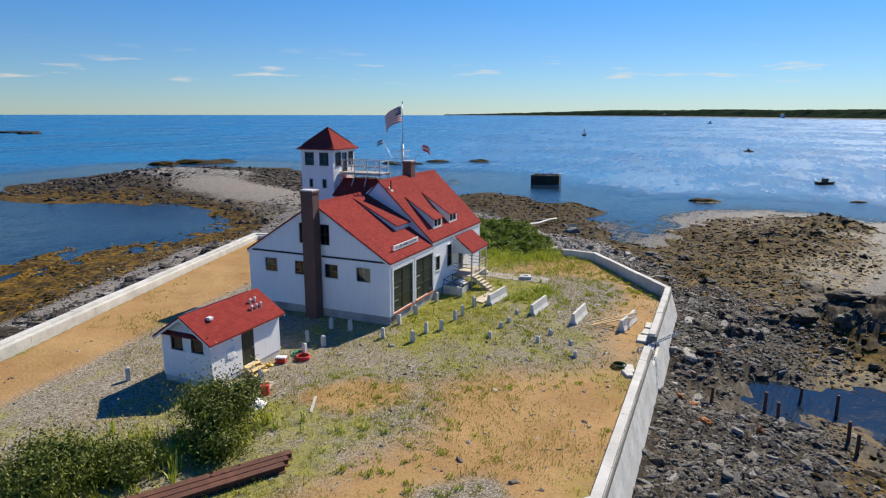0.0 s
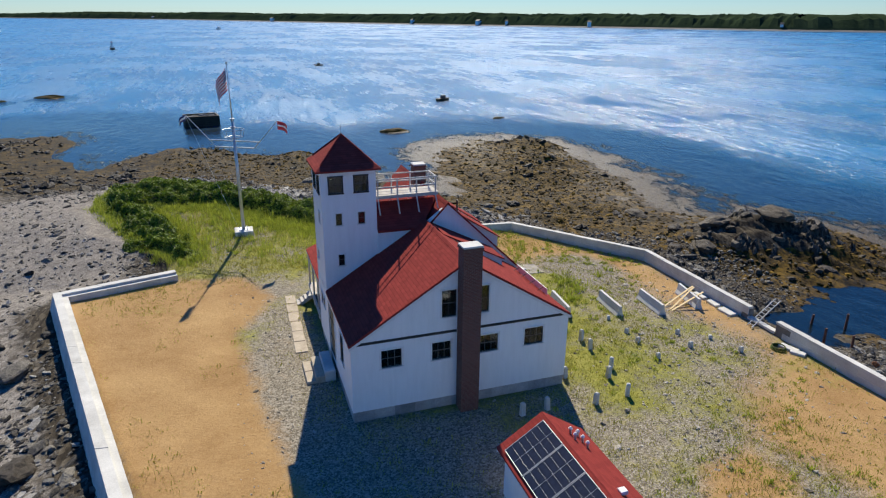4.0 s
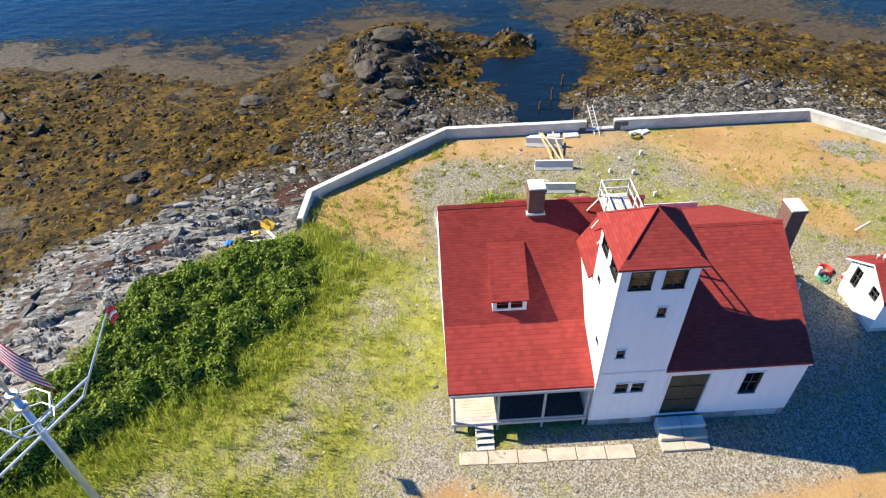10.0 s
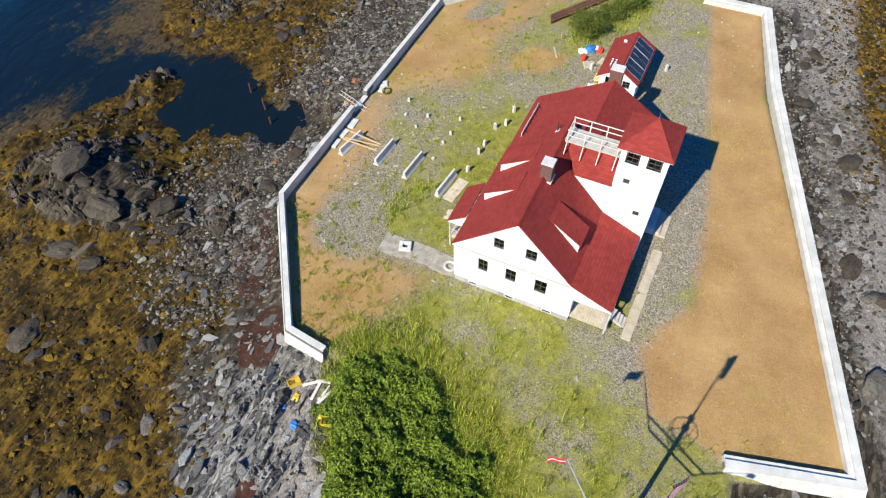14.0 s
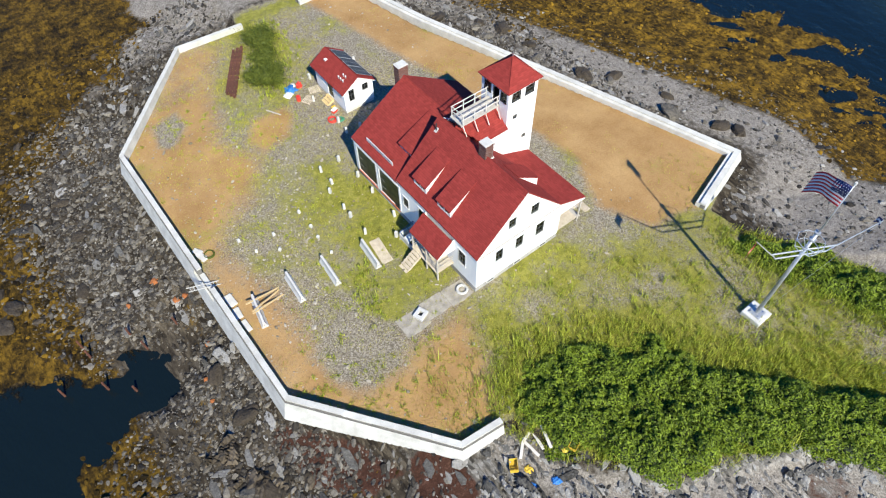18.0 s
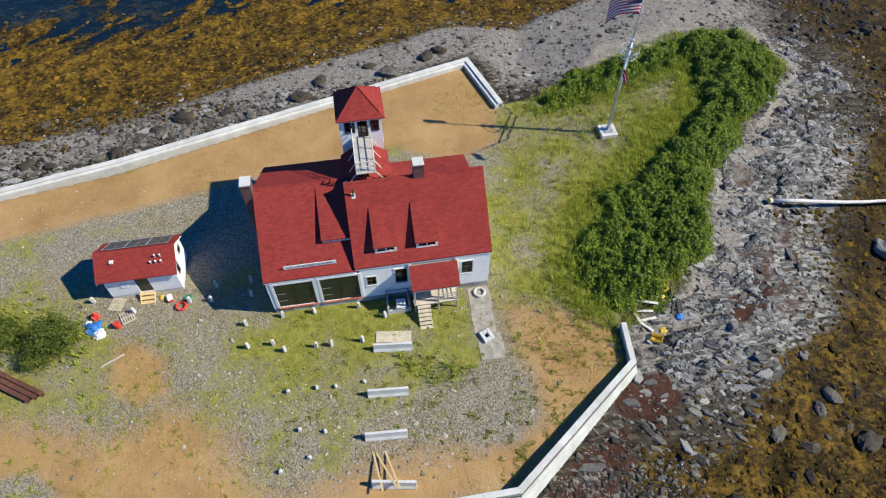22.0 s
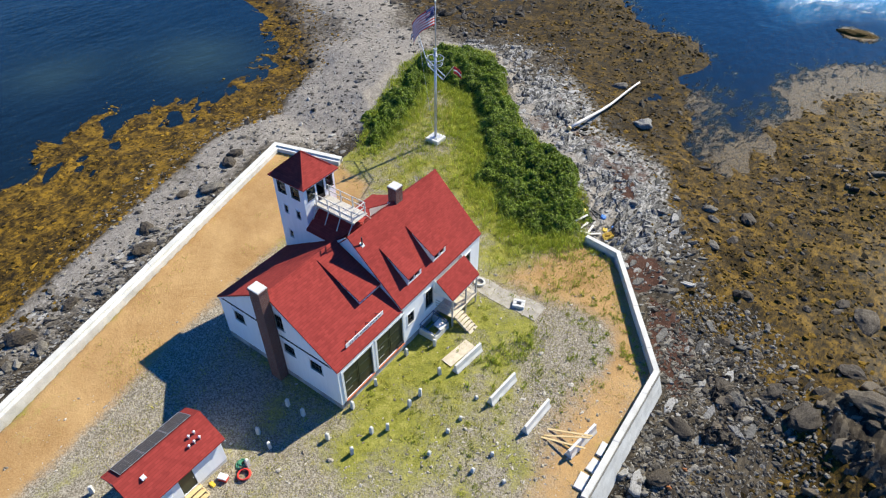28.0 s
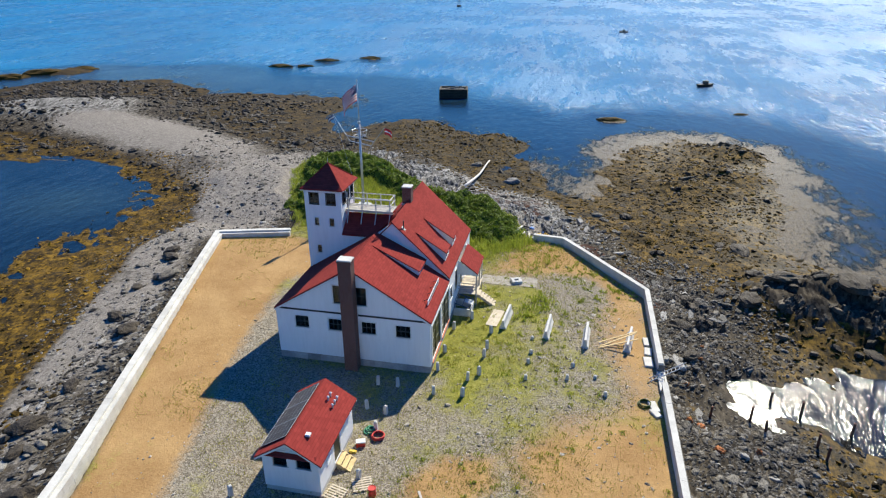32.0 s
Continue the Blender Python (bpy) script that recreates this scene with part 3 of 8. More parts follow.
PLATEAU = [(-29.6, 21.2), (-22.5, 24), (-25, 30), (-29, 38), (-32.5, 47), (-31, 56), (-23, 57.5), (-17, 50.5), (-9.5, 42.5), (-1, 38.5), (4, 33), (6.5, 27.8),
           (9.3, 27.3), (17.4, 16.3), (17.5, -15.9), (5.9, -28.6), (-2.1, -28.0), (-3, -38), (-8, -60), (-18, -58), (-14, -38), (-10, -28.4), (-16.1, -28.0), (-18.5, -15.0)]
HEDGE = [(-5, 24.5), (-9, 28), (-12.5, 33), (-17, 38), (-20, 43), (-30, 46), (-31, 54), (-23, 56), (-16.5, 49), (-9.5, 41.5), (-1, 37.5), (3.5, 32), (4.6, 27), (1, 22.5)]
SHRUBS = [(-3.2, 26.6), (-7.2, 30.0), (-10.8, 35.0), (-15.0, 40.0), (-19, 44.4), (-30, 46.4), (-31, 54), (-23, 56), (-16.5, 49), (-9.5, 41.5), (-1, 37.5), (3.5, 32), (4.6, 27.4), (1.3, 24.4)]
HEDGE_SMALL = [(-21.0, 27.5), (-25, 31), (-26.5, 37), (-30, 46), (-26, 46), (-22.8, 37), (-21.0, 31)]
COAST = [(-147, 100), (-150, 115), (-134, 128), (-108, 133), (-87, 119), (-64, 118), (-50, 119), (-44, 107), (-48, 95), (-38, 82), (-29, 88), (-22, 94), (-13, 86),
         (-5, 76), (2, 66), (6, 55), (13, 53), (16, 64), (20, 82), (30, 88), (37, 84), (40, 72), (40, 58), (37, 46), (34, 38), (35, 31), (40.5, 28), (46, 20), (44, 14.5), (38, 13), (33, 14), (28.5, 10.6),
         (23, 8), (19.8, 5.2), (21.5, 3.4), (28.6, 3.0), (33, 1), (36, -0.5), (41, -3), (48, -4), (49, -12), (46, -24), (38, -30), (34, -42), (30, -70), (0, -95), (-50, -85), (-60, -50), (-62, -26), (-63, -12),
         (-62, 2), (-60, 16), (-54, 29), (-56, 42), (-66, 50), (-80, 56), (-90, 48), (-104, 40), (-125, 48), (-142, 66)]
EARTH_W = [(-11, -27.5), (-16, -28), (-18.5, -15), (-29.5, 21), (-22, 23), (-17, 22), (-15, 17.5), (-17.5, 12), (-17, 4), (-15.5, -4), (-13, -16)]
EARTH_SE = [(6.5, -7.6), (9.4, -4.6), (15.2, -0.8), (17.3, -2), (17.4, -16), (6, -28.5), (1.6, -26.8), (6, -18.4), (9, -12.3)]
GREY_PATCH = [(13.1, -18.6), (10.4, -19.2), (10.4, -16.6), (12.7, -14.5), (13.8, -15.5)]
GRAVEL_NE = [(11.5, 12.6), (7.6, 14.6), (7.4, 17.4), (8.6, 19.2), (12, 19.2), (13.6, 17), (13.4, 14)]
WRACK = [[(9.9, 27.3), (9.7, 30), (11.5, 30.5), (13.8, 28.2), (12.4, 25.4), (11.3, 25.1)], [(5.1, 35.4), (3.9, 37.8), (3.1, 41.3), (5.5, 40.6), (6.9, 37.1)],
         [(14.9, 21.3), (13.4, 25.4), (16.2, 25.3), (19, 21.8), (19.5, 17.5), (18.6, 16.5)]]
EARTH_MID = [(1.1, -12.5), (1.1, -10.9), (2.8, -8.5), (5.6, -8.3), (6.2, -10.6), (4.6, -12.9)]
EARTH_NE = [(15.6, -0.5), (14.4, 3), (13.4, 8), (12.8, 13), (11, 17.5), (8, 18.5), (2, 18.5), (4, 24), (6, 27.5), (9.2, 27), (17.2, 16.2), (17.3, 3)]
GRAVEL_E = [(3, -9), (11, -3), (15.5, 2), (14.2, 12), (12, 17.5), (8.5, 17.5), (8.5, 12), (10, 8), (7.5, 2), (4, -3)]
GRAVEL_S = [(-4.5, -27.5), (-12, -27.5), (-13, -16), (-13, -1), (-12.2, 0), (0, 0), (2.5, -5), (1, -10), (-2, -14), (-6, -16)]
WORN_NW = [(-9.4, 18), (-11.2, 21.6), (-13.6, 22.6), (-15.6, 20.5), (-15.4, 16.8), (-12.6, 17.4)]
GRAVEL_W = [(-12.4, -9), (-13, -16), (-15.5, -4), (-17, 4), (-17, 14), (-13, 17), (-12.2, 0)]


def inside(poly, x, y):
    """Signed distance to a polygon's edge, positive inside."""
    x, y = np.asarray(x, float), np.asarray(y, float)
    best, odd = np.full(x.shape, 1e9), np.zeros(x.shape, bool)
    for (ax, ay), (bx, by) in zip(poly, poly[1:] + poly[:1]):
        dx, dy = bx - ax, by - ay
        t = np.clip(((x - ax) * dx + (y - ay) * dy) / (dx * dx + dy * dy), 0, 1)
        best = np.minimum(best, np.hypot(x - ax - t * dx, y - ay - t * dy))
        if dy:
            odd ^= ((ay > y) != (by > y)) & (x < ax + (y - ay) * dx / dy)
    return np.where(odd, best, -best)


LATTICE = np.random.RandomState(7).rand(256, 256)


def lumps(x, y, size, octaves=4, seed=0, gain=0.5):
    """Smooth noise about 0..1."""
    total, amp, norm = 0.0, 1.0, 0.0
    for o in range(octaves):
        u, w = x / size + 17.3 * (o + seed), y / size + 31.7 * (o + 2 * seed)
        iu, iw = np.floor(u).astype(int), np.floor(w).astype(int)
        fu, fw = u - iu, w - iw
        fu, fw = fu * fu * (3 - 2 * fu), fw * fw * (3 - 2 * fw)
        a, b = LATTICE[iu % 256, iw % 256], LATTICE[(iu + 1) % 256, iw % 256]
        c, d = LATTICE[iu % 256, (iw + 1) % 256], LATTICE[(iu + 1) % 256, (iw + 1) % 256]
        total = total + amp * ((a * (1 - fu) + b * fu) * (1 - fw) + (c * (1 - fu) + d * fu) * fw)
        norm, amp, size = norm + amp, amp * gain, size / 2.03
    return total / norm


def step(a, b, x):
    t = np.clip((x - a) / (b - a), 0, 1)
    return t * t * (3 - 2 * t)


def plateau(x, y):
    """Distance inside the level ground; its edge wanders where no wall holds it."""
    free = step(23.5, 29, y)
    return inside(PLATEAU, x, y) + free * (5.0 * (lumps(x, y, 5.0, 3, 16) - 0.5) - 0.3)


ROCKS = [(38.5, 20.5, 6.5, 1.7), (33.5, 21.5, 4.5, 1.1), (29, 22.5, 4, 0.6), (41, 7, 2.5, 1.2), (43, -8, 5, 1.0), (35, -14, 7, 0.6), (33, 66, 5, 0.8), (37, 80, 5, 1.2), (26, 58, 5, 0.7),
         (-63, 184, 5, 0.9), (-77, 176, 5, 0.8), (-84, 163, 4, 0.6), (-151, 143, 9, 1.0), (17, 105, 3.2, 0.8), (-6, 80, 6, 0.9), (-25, 90, 6, 0.8), (-110, 78, 14, 2.2), (-95, 90, 10, 1.4)]


def height(x, y):
    """The lie of the land."""
    wx, wy = x + 5 * (lumps(x, y, 9, 3, 1) - 0.5), y + 5 * (lumps(x, y, 9, 3, 2) - 0.5)
    d = inside(COAST, wx, wy)
    p = plateau(x, y)
    east = step(5, 20, x) * step(40, 20, y)
    low = np.where(d > 0, SEA + (0.04 - 0.022 * step(-24, -34, x) * step(45, 30, y)) * d, SEA + 0.10 * np.maximum(d, -45))
    rise = -0.75 - 1.1 * east - np.maximum(-p, 0) * 0.14
    z = np.maximum(low, np.minimum(rise, SEA + 0.35 * d))
    neck = sandbar(x, y)
    z = z - 0.36 * step(3.2, 0.9, p) * step(-0.6, 0.0, p) * step(2.5, 6, y) * step(1, 6, x) * step(30, 25, y)
    z = z + 0.9 * np.clip(neck, 0, 1) * step(0, 6, d)
    ridged = 1 - np.abs(2 * lumps(x * 0.8 + y * 0.6, (y * 0.8 - x * 0.6) * 0.45, 2.6, 4, 5) - 1)
    rough = step(0.5, 5, -p) * (0.35 + 0.65 * lumps(x, y, 14, 2, 6))
    calm = 1 - 0.85 * step(-0.2, 0.25, beach_mask(x, y))
    z = z + rough * calm * ((ridged - 0.62) * 1.15 + (lumps(x, y, 5, 3, 8) - 0.5) * 0.8)
    flat_w = step(-20, -30, x) * step(-9, -16, p) * step(60, 45, y)
    z = z - flat_w * (0.22 + 0.55 * (lumps(x, y, 13, 3, 15) - 0.42))
    for rx, ry, r, h in ROCKS:
        q = np.exp(-(((x - rx) ** 2 + (y - ry) ** 2) / r ** 2))
        z = z + q * h * (0.6 + 0.9 * ridged) + np.where(d < 0, q * np.minimum(0.10 * -d, 4.5), 0)
    top = -0.16 - 0.35 * step(4, 16, x) + 0.35 * step(0, 10, inside(HEDGE, x, y)) * 0.4 + 0.08 * (lumps(x, y, 6, 4, 9) - 0.5)
    on = step(-0.35, 0.15, p)
    return z * (1 - on) + top * on


def beach_mask(x, y):
    """Where smooth shingle lies rather than ledge."""
    west = step(0, 5, -inside(PLATEAU, x, y)) * step(-18, -24, x) * step(70, 40, y) * step(-14, -8, inside(PLATEAU, x, y))
    return np.clip(0.8 * west + 0.95 * sandbar(x, y), 0, 1)


def sandbar(x, y):
    """The bar of grey sand that joins the station's ground to the outer rocks."""
    line = [(-30, 38), (-38, 48), (-50, 58), (-64, 66), (-78, 72), (-88, 76)]
    best = np.full(np.shape(x), 1e9)
    for (ax, ay), (bx, by) in zip(line, line[1:]):
        dx, dy = bx - ax, by - ay
        t = np.clip(((x - ax) * dx + (y - ay) * dy) / (dx * dx + dy * dy), 0, 1)
        best = np.minimum(best, np.hypot(x - ax - t * dx, y - ay - t * dy))
    return np.exp(-(best / 9.5) ** 2)


def spaced(lo, a, b, hi, fine, grow=1.13):
    mid = list(np.arange(a, b, fine))
    left, right, s = [], [], fine
    q = a
    while q > lo:
        s *= grow
        q -= min(s, 6)
        left.append(q)
    q, s = mid[-1], fine
    while q < hi:
        s *= grow
        q += min(s, 6)
        right.append(q)
    return np.array(left[::-1] + mid + right)


gx, gy = spaced(-260, -52, 52, 160, 0.3), spaced(-160, -36, 62, 260, 0.3)
GX, GY = np.meshgrid(gx, gy, indexing="xy")
GZ = height(GX, GY)
ny, nx = GX.shape
idx = np.arange(nx * ny).reshape(ny, nx)
quads = np.stack([idx[:-1, :-1], idx[:-1, 1:], idx[1:, 1:], idx[1:, :-1]], -1).reshape(-1, 4)
ground_mesh = raw_mesh("ground", np.stack([GX, GY, GZ], -1).reshape(-1, 3), quads, GROUND, True)
PD = plateau(GX, GY)
on_yard = step(-0.6, 0.2, PD)
seaward = step(-1.5, 1.5, ((GX - 1) * 26 + (GY - 24) * 27) / 37.5) * step(26.5, 28.5, GY)
westward = step(25, 27, GY) * step(-21, -24, GX)
on_yard = on_yard * (1 - westward * step(0.3, -0.6, np.maximum(inside(HEDGE_SMALL, GX, GY), inside(HEDGE, GX, GY))))
on_yard = on_yard * step(-33, -29, GY) * (1 - seaward * step(0.6, -0.3, inside(HEDGE, GX, GY)))
patchy = lumps(GX, GY, 7, 4, 11)


def soft(poly, w=1.2):
    return step(-w, w, inside(poly, GX, GY))


m_earth = (1 - soft(GREY_PATCH, 0.8)) * (1 - 0.9 * soft(GRAVEL_NE, 1.2)) * np.clip(soft(EARTH_W, 1.2) + soft(EARTH_SE, 2.5) * (0.30 + 0.85 * patchy) + 0.8 * soft(EARTH_MID, 1.0) + soft(EARTH_NE, 2.5) * (0.5 + 0.6 * patchy) + 0.28 * lumps(GX, GY, 4, 4, 12), 0, 1)
m_grav = np.clip(0.36 * soft(GRAVEL_E, 3.5) + soft(GRAVEL_W, 1.5) + 0.60 * soft(GRAVEL_S, 2.5) + step(-29, -33, GY) + soft(GREY_PATCH, 0.8) + 0.9 * soft(GRAVEL_NE, 1.2) + 0.55 * soft(WORN_NW, 1.2) + soft([(0.2, 15.6), (0.2, 17.4), (6.8, 18), (7, 16)], 0.4), 0, 1)
m_grass = np.clip(0.76 + 0.9 * (patchy - 0.5) + 0.9 * (lumps(GX, GY, 2.2, 3, 43) - 0.5) - 0.75 * m_grav - 0.85 * m_earth + 0.4 * soft(HEDGE, 2) + 0.25 * np.exp(-(((GX - 2) / 4) ** 2 + ((GY - 9) / 8) ** 2)), 0, 1)
cover = np.stack([m_grass * on_yard, m_earth * on_yard, np.maximum(on_yard - np.maximum(m_grass, m_earth), m_grav * on_yard), np.maximum(step(-20, -28, GX) * step(70, 50, GY), 0.5 * step(0, 10, GX))], -1)
shore_d = inside(COAST, GX, GY)
level = GZ - SEA + 0.9 * (lumps(GX, GY, 11, 3, 13) - 0.5)
m_weed = step(1.55, 0.95, level) * (1 - 0.9 * step(0.3, 0.7, beach_mask(GX, GY)))
m_weed = np.maximum(m_weed, 0.75 * step(1.9, 1.2, level) * step(14, 22, GX) * step(22, 28, GY))
m_weed = np.maximum(m_weed, 0.8 * step(-8, -13, PD) * step(-14, -4, GX) * step(2.1, 1.5, GZ - SEA))
sea_gravel = step(-12, -8, PD) * step(12, 16, GX) * step(28, 22, GY) * (0.35 + 0.9 * lumps(GX, GY, 5, 3, 17))
m_weed = m_weed * (1 - np.clip(sea_gravel, 0, 1)) * (1 - np.clip(1.3 * sandbar(GX, GY) * step(0, 3, shore_d), 0, 1))
m_beach = beach_mask(GX, GY) * (0.2 + 1.4 * lumps(GX, GY, 10, 4, 14))
on_south = step(-33, -29, GY)
m_beach = np.clip(m_beach + (1 - on_south) * 0.7 + 0.3 * sea_gravel, 0, 1)
north = step(30, 44, GY)
m_pale = np.exp(-((inside(HEDGE, GX, GY) + 5) / (5.0 + 4.5 * north)) ** 2) * step(-22, -8, GX) * (0.55 + 0.45 * north) + 1.3 * np.exp(-(((GX + 105) / 19) ** 2 + ((GY - 84) / 12) ** 2)) + 0.35 * step(-28, -34, GY)
m_wet = step(0.55, 0.15, GZ - SEA) * step(18, 26, GX)
m_weed = m_weed * (1 - 0.75 * np.clip(m_pale, 0, 1) * north * step(14, 6, GX))
m_beach = np.clip(m_beach + 0.8 * np.exp(-((inside(HEDGE, GX, GY) + 2.0) / 1.6) ** 2) * seaward, 0, 1)
shore_m = np.stack([m_weed, m_beach, np.clip(m_pale, 0, 1), m_wet], -1)
for nm, arr in (("cover", cover), ("shore", shore_m)):
    at = ground_mesh.color_attributes.new(nm, "FLOAT_COLOR", "POINT")
    at.data.foreach_set("color", arr.astype(np.float32).ravel())
m_wrack = np.clip(sum(step(-0.8, 0.8, inside(p, GX, GY)) for p in WRACK) + 0.55 * np.clip(m_pale, 0, 1) * step(0.5, 0.68, lumps(GX, GY, 4.5, 3, 41)) * step(0.3, 1.2, -PD), 0, 1)
wr_at = ground_mesh.attributes.new("wrack", "FLOAT", "POINT")
wr_at.data.foreach_set("value", m_wrack.astype(np.float32).ravel())
ground = tagged(new("ground", ground_mesh), "island ground of dry grass, orange earth, gravel and weedy ledges", "ground", kind="structure")

wxs, wys = spaced(-250, -72, 62, 150, 0.9), spaced(-150, -45, 100, 250, 0.9)
wxs, wys = np.r_[-4900, -1200, -500, wxs, 500, 1200, 4900], np.r_[-4900, -1200, -500, wys, 500, 1200, 4900]
WX, WY = np.meshgrid(wxs, wys, indexing="xy")
near = (np.abs(WX) < 400) & (np.abs(WY) < 400)
DEEP = np.where(near, SEA - height(np.clip(WX, -260, 160), np.clip(WY, -160, 260)), 9.0)
slip = np.exp(-(((WX - 34) / 13) ** 2 + ((WY - 8) / 6.5) ** 2))
pond = np.exp(-(((WX + 80) / 32) ** 2 + ((WY - 28) / 24) ** 2))
w_shoal = np.maximum(step(4.4, 1.8, DEEP), np.clip(1.6 * pond, 0, 1))
w_mat = step(2.3, -0.1, DEEP) * (1 - np.clip(1.5 * slip, 0, 1)) * (1 - 0.8 * np.clip(pond, 0, 1)) * (0.55 + 0.45 * step(5, 20, WX))
w_mat = np.clip(w_mat + 0.28 * np.exp(-(((WX - 12) / 4) ** 2 + ((WY - 56) / 4) ** 2)) + 0.25 * np.exp(-(((WX - 4) / 3.5) ** 2 + ((WY - 64) / 8) ** 2)), 0, 1)
w_sand = np.exp(-(((WX + 62) / 9) ** 2 + ((WY - 36) / 7) ** 2)) + 0.8 * np.exp(-(((WX + 75) / 6) ** 2 + ((WY - 20) / 7) ** 2))
wid = np.arange(WX.size).reshape(WX.shape)
wq = np.stack([wid[:-1, :-1], wid[:-1, 1:], wid[1:, 1:], wid[1:, :-1]], -1).reshape(-1, 4)
water_mesh = raw_mesh("water", np.stack([WX, WY, np.full(WX.shape, SEA)], -1).reshape(-1, 3), wq, WATER, True)
wa = water_mesh.color_attributes.new("shoal", "FLOAT_COLOR", "POINT")
wa.data.foreach_set("color", np.stack([w_shoal, w_mat, np.clip(w_sand, 0, 1), np.clip(1.5 * slip, 0, 1)], -1).astype(np.float32).ravel())
water = tagged(new("water", water_mesh), "rippled blue sea glittering under the sun", "sea", kind="structure")


def on_ground(x, y):
    return float(height(np.array([float(x)]), np.array([float(y)]))[0])

# ---- sea walls ----
COREDARK = plain("wall_core", (0.10, 0.095, 0.085), (0.20, 0.19, 0.17), 0.95)


def wall_run(name, pts, label, top=0.5, thick=0.95, gap=None, inner_step=0.0, step_from=1, coping=0.40, shift=0.0):
    """Courses of large blocks with a battered seaward face under a narrow coping; the landward face is upright."""
    ob = thing(name, label, "sea wall", kind="structure")
    half = thick / 2
    P = [Vector(p) for p in pts]
    rng = random.Random(5)
    normals = []
    for i in range(len(P)):
        dirs = []
        if i > 0:
            dirs.append((P[i] - P[i - 1]).normalized())
        if i < len(P) - 1:
            dirs.append((P[i + 1] - P[i]).normalized())
        m = sum(dirs, Vector((0, 0))).normalized()
        n = Vector((-m.y, m.x))
        k = 1 / max(0.4, n.dot(Vector((-dirs[0].y, dirs[0].x))))
        normals.append(n * k)
    for i in range(len(P) - 1):
        a, b = P[i], P[i + 1]
        na, nb = normals[i], normals[i + 1]
        length = (b - a).length

        def piece(s0, s1, inner, outer, z0, z1, part_name, mat):
            p0, p1, m0, m1 = a.lerp(b, s0), a.lerp(b, s1), na.lerp(nb, s0), na.lerp(nb, s1)
            inner, outer = inner + shift, outer + shift
            cs = [p0 + m0 * outer, p1 + m1 * outer, p1 + m1 * inner, p0 + m0 * inner]
            part(part_name, Geo().slab([(q.x, q.y, z1) for q in cs], z1 - z0), mat, ob)

        def battered(s0, s1, inner, outer, foot, z0, z1):
            g, ring = Geo(), []
            for z, o in ((z0, foot), (z1, outer)):
                for s, q in ((s0, o), (s1, o), (s1, inner), (s0, inner)):
                    p = a.lerp(b, s) + na.lerp(nb, s) * (q + shift)
                    ring.append((p.x, p.y, z))
            g.add(ring, [(3, 2, 1, 0), (4, 5, 6, 7), (0, 1, 5, 4), (1, 2, 6, 5), (2, 3, 7, 6), (3, 0, 4, 7)])
            part("block", g, CONC, ob)

        def lowered(s0, s1):
            mid = a.lerp(b, (s0 + s1) / 2)
            return 0.75 if gap and gap[0] < mid.y < gap[1] and mid.x > 10 else 0.0
        count = max(1, round(length / 2.4))
        for j in range(count):
            s0, s1 = j / count, (j + 1) / count
            drop = lowered(s0, s1)
            tz = top - drop + rng.uniform(-0.012, 0.012)
            piece(s0, s1 - 0.008 / length, -half - 0.02, -half + coping, tz - 0.17, tz, "coping", CONC)
            piece(s0, s1, -half + 0.05, half - 0.45, -2.7, tz - 0.18, "core", COREDARK)
        for r in range(5):
            z1 = top - 0.175 - 0.42 * r
            z0 = z1 - (0.416 if r < 4 else 1.0)
            count = max(1, round(length / (1.25 if length > 5 else 1.1)))
            cuts = [0.0] + [(j + (0.5 if r % 2 else 0.0)) / count for j in range(0 if r % 2 else 1, count)] + [1.0]
            for s0, s1 in zip(cuts, cuts[1:]):
                if z1 > top - 0.8 and lowered(s0, s1):
                    continue
                e = rng.uniform(-0.012, 0.012)
                step_in = inner_step if r >= step_from else 0.0
                face = -half + coping + 0.012 + 0.125 * r + 0.4 * e
                battered(s0 + 0.002 / length, s1 - 0.004 / length, -half - step_in + abs(e), face, face + 0.125 * (z1 - z0) / 0.42, z0, z1)
    return ob


wall_run("seawall_west", WALL_W, "long low concrete block sea wall with pale coping", inner_step=0.38, step_from=0, coping=0.52, shift=0.48)
wall_run("seawall_east", WALL_E, "angled concrete block sea wall facing the ledges", gap=(0.3, 4.3))

# ---- the station house ----
house = thing("station_house", "white shingled lifesaving station with red roofs and lookout tower", "house")
EAVE, RIDGE_A, RIDGE_B = 4.42, 8.2, 9.2
W_X, B_X = -12.2, -4.7


def wall(name, axis, pos, thick, profile, zbot, holes, parent, mat=WHITE):
    """An upright wall across axis at pos, thick inward from pos (signed), under a profile of (u, z); holes go through it."""
    us = sorted({u for u, _ in profile} | {h[0] for h in holes} | {h[1] for h in holes})
    us = [u for u in us if profile[0][0] <= u <= profile[-1][0]]
    g = Geo()

    def top(u):
        for (u0, z0), (u1, z1) in zip(profile, profile[1:]):
            if u0 <= u <= u1:
                return z0 + (z1 - z0) * (u - u0) / (u1 - u0)
        return profile[-1][1]
    for u0, u1 in zip(us, us[1:]):
        cuts = sorted((h[2], h[3]) for h in holes if h[0] <= u0 + 1e-6 and h[1] >= u1 - 1e-6)
        z = zbot
        for c0, c1 in cuts:
            if c0 > z + 1e-4:
                g.prism([(u0, z), (u1, z), (u1, c0), (u0, c0)], axis, pos, pos + thick)
            z = max(z, c1)
        if top((u0 + u1) / 2) > z:
            g.prism([(u0, z), (u1, z), (u1, max(z, top(u1))), (u0, max(z, top(u0)))], axis, pos, pos + thick)
    return part(name, g, mat, parent, weld=True)


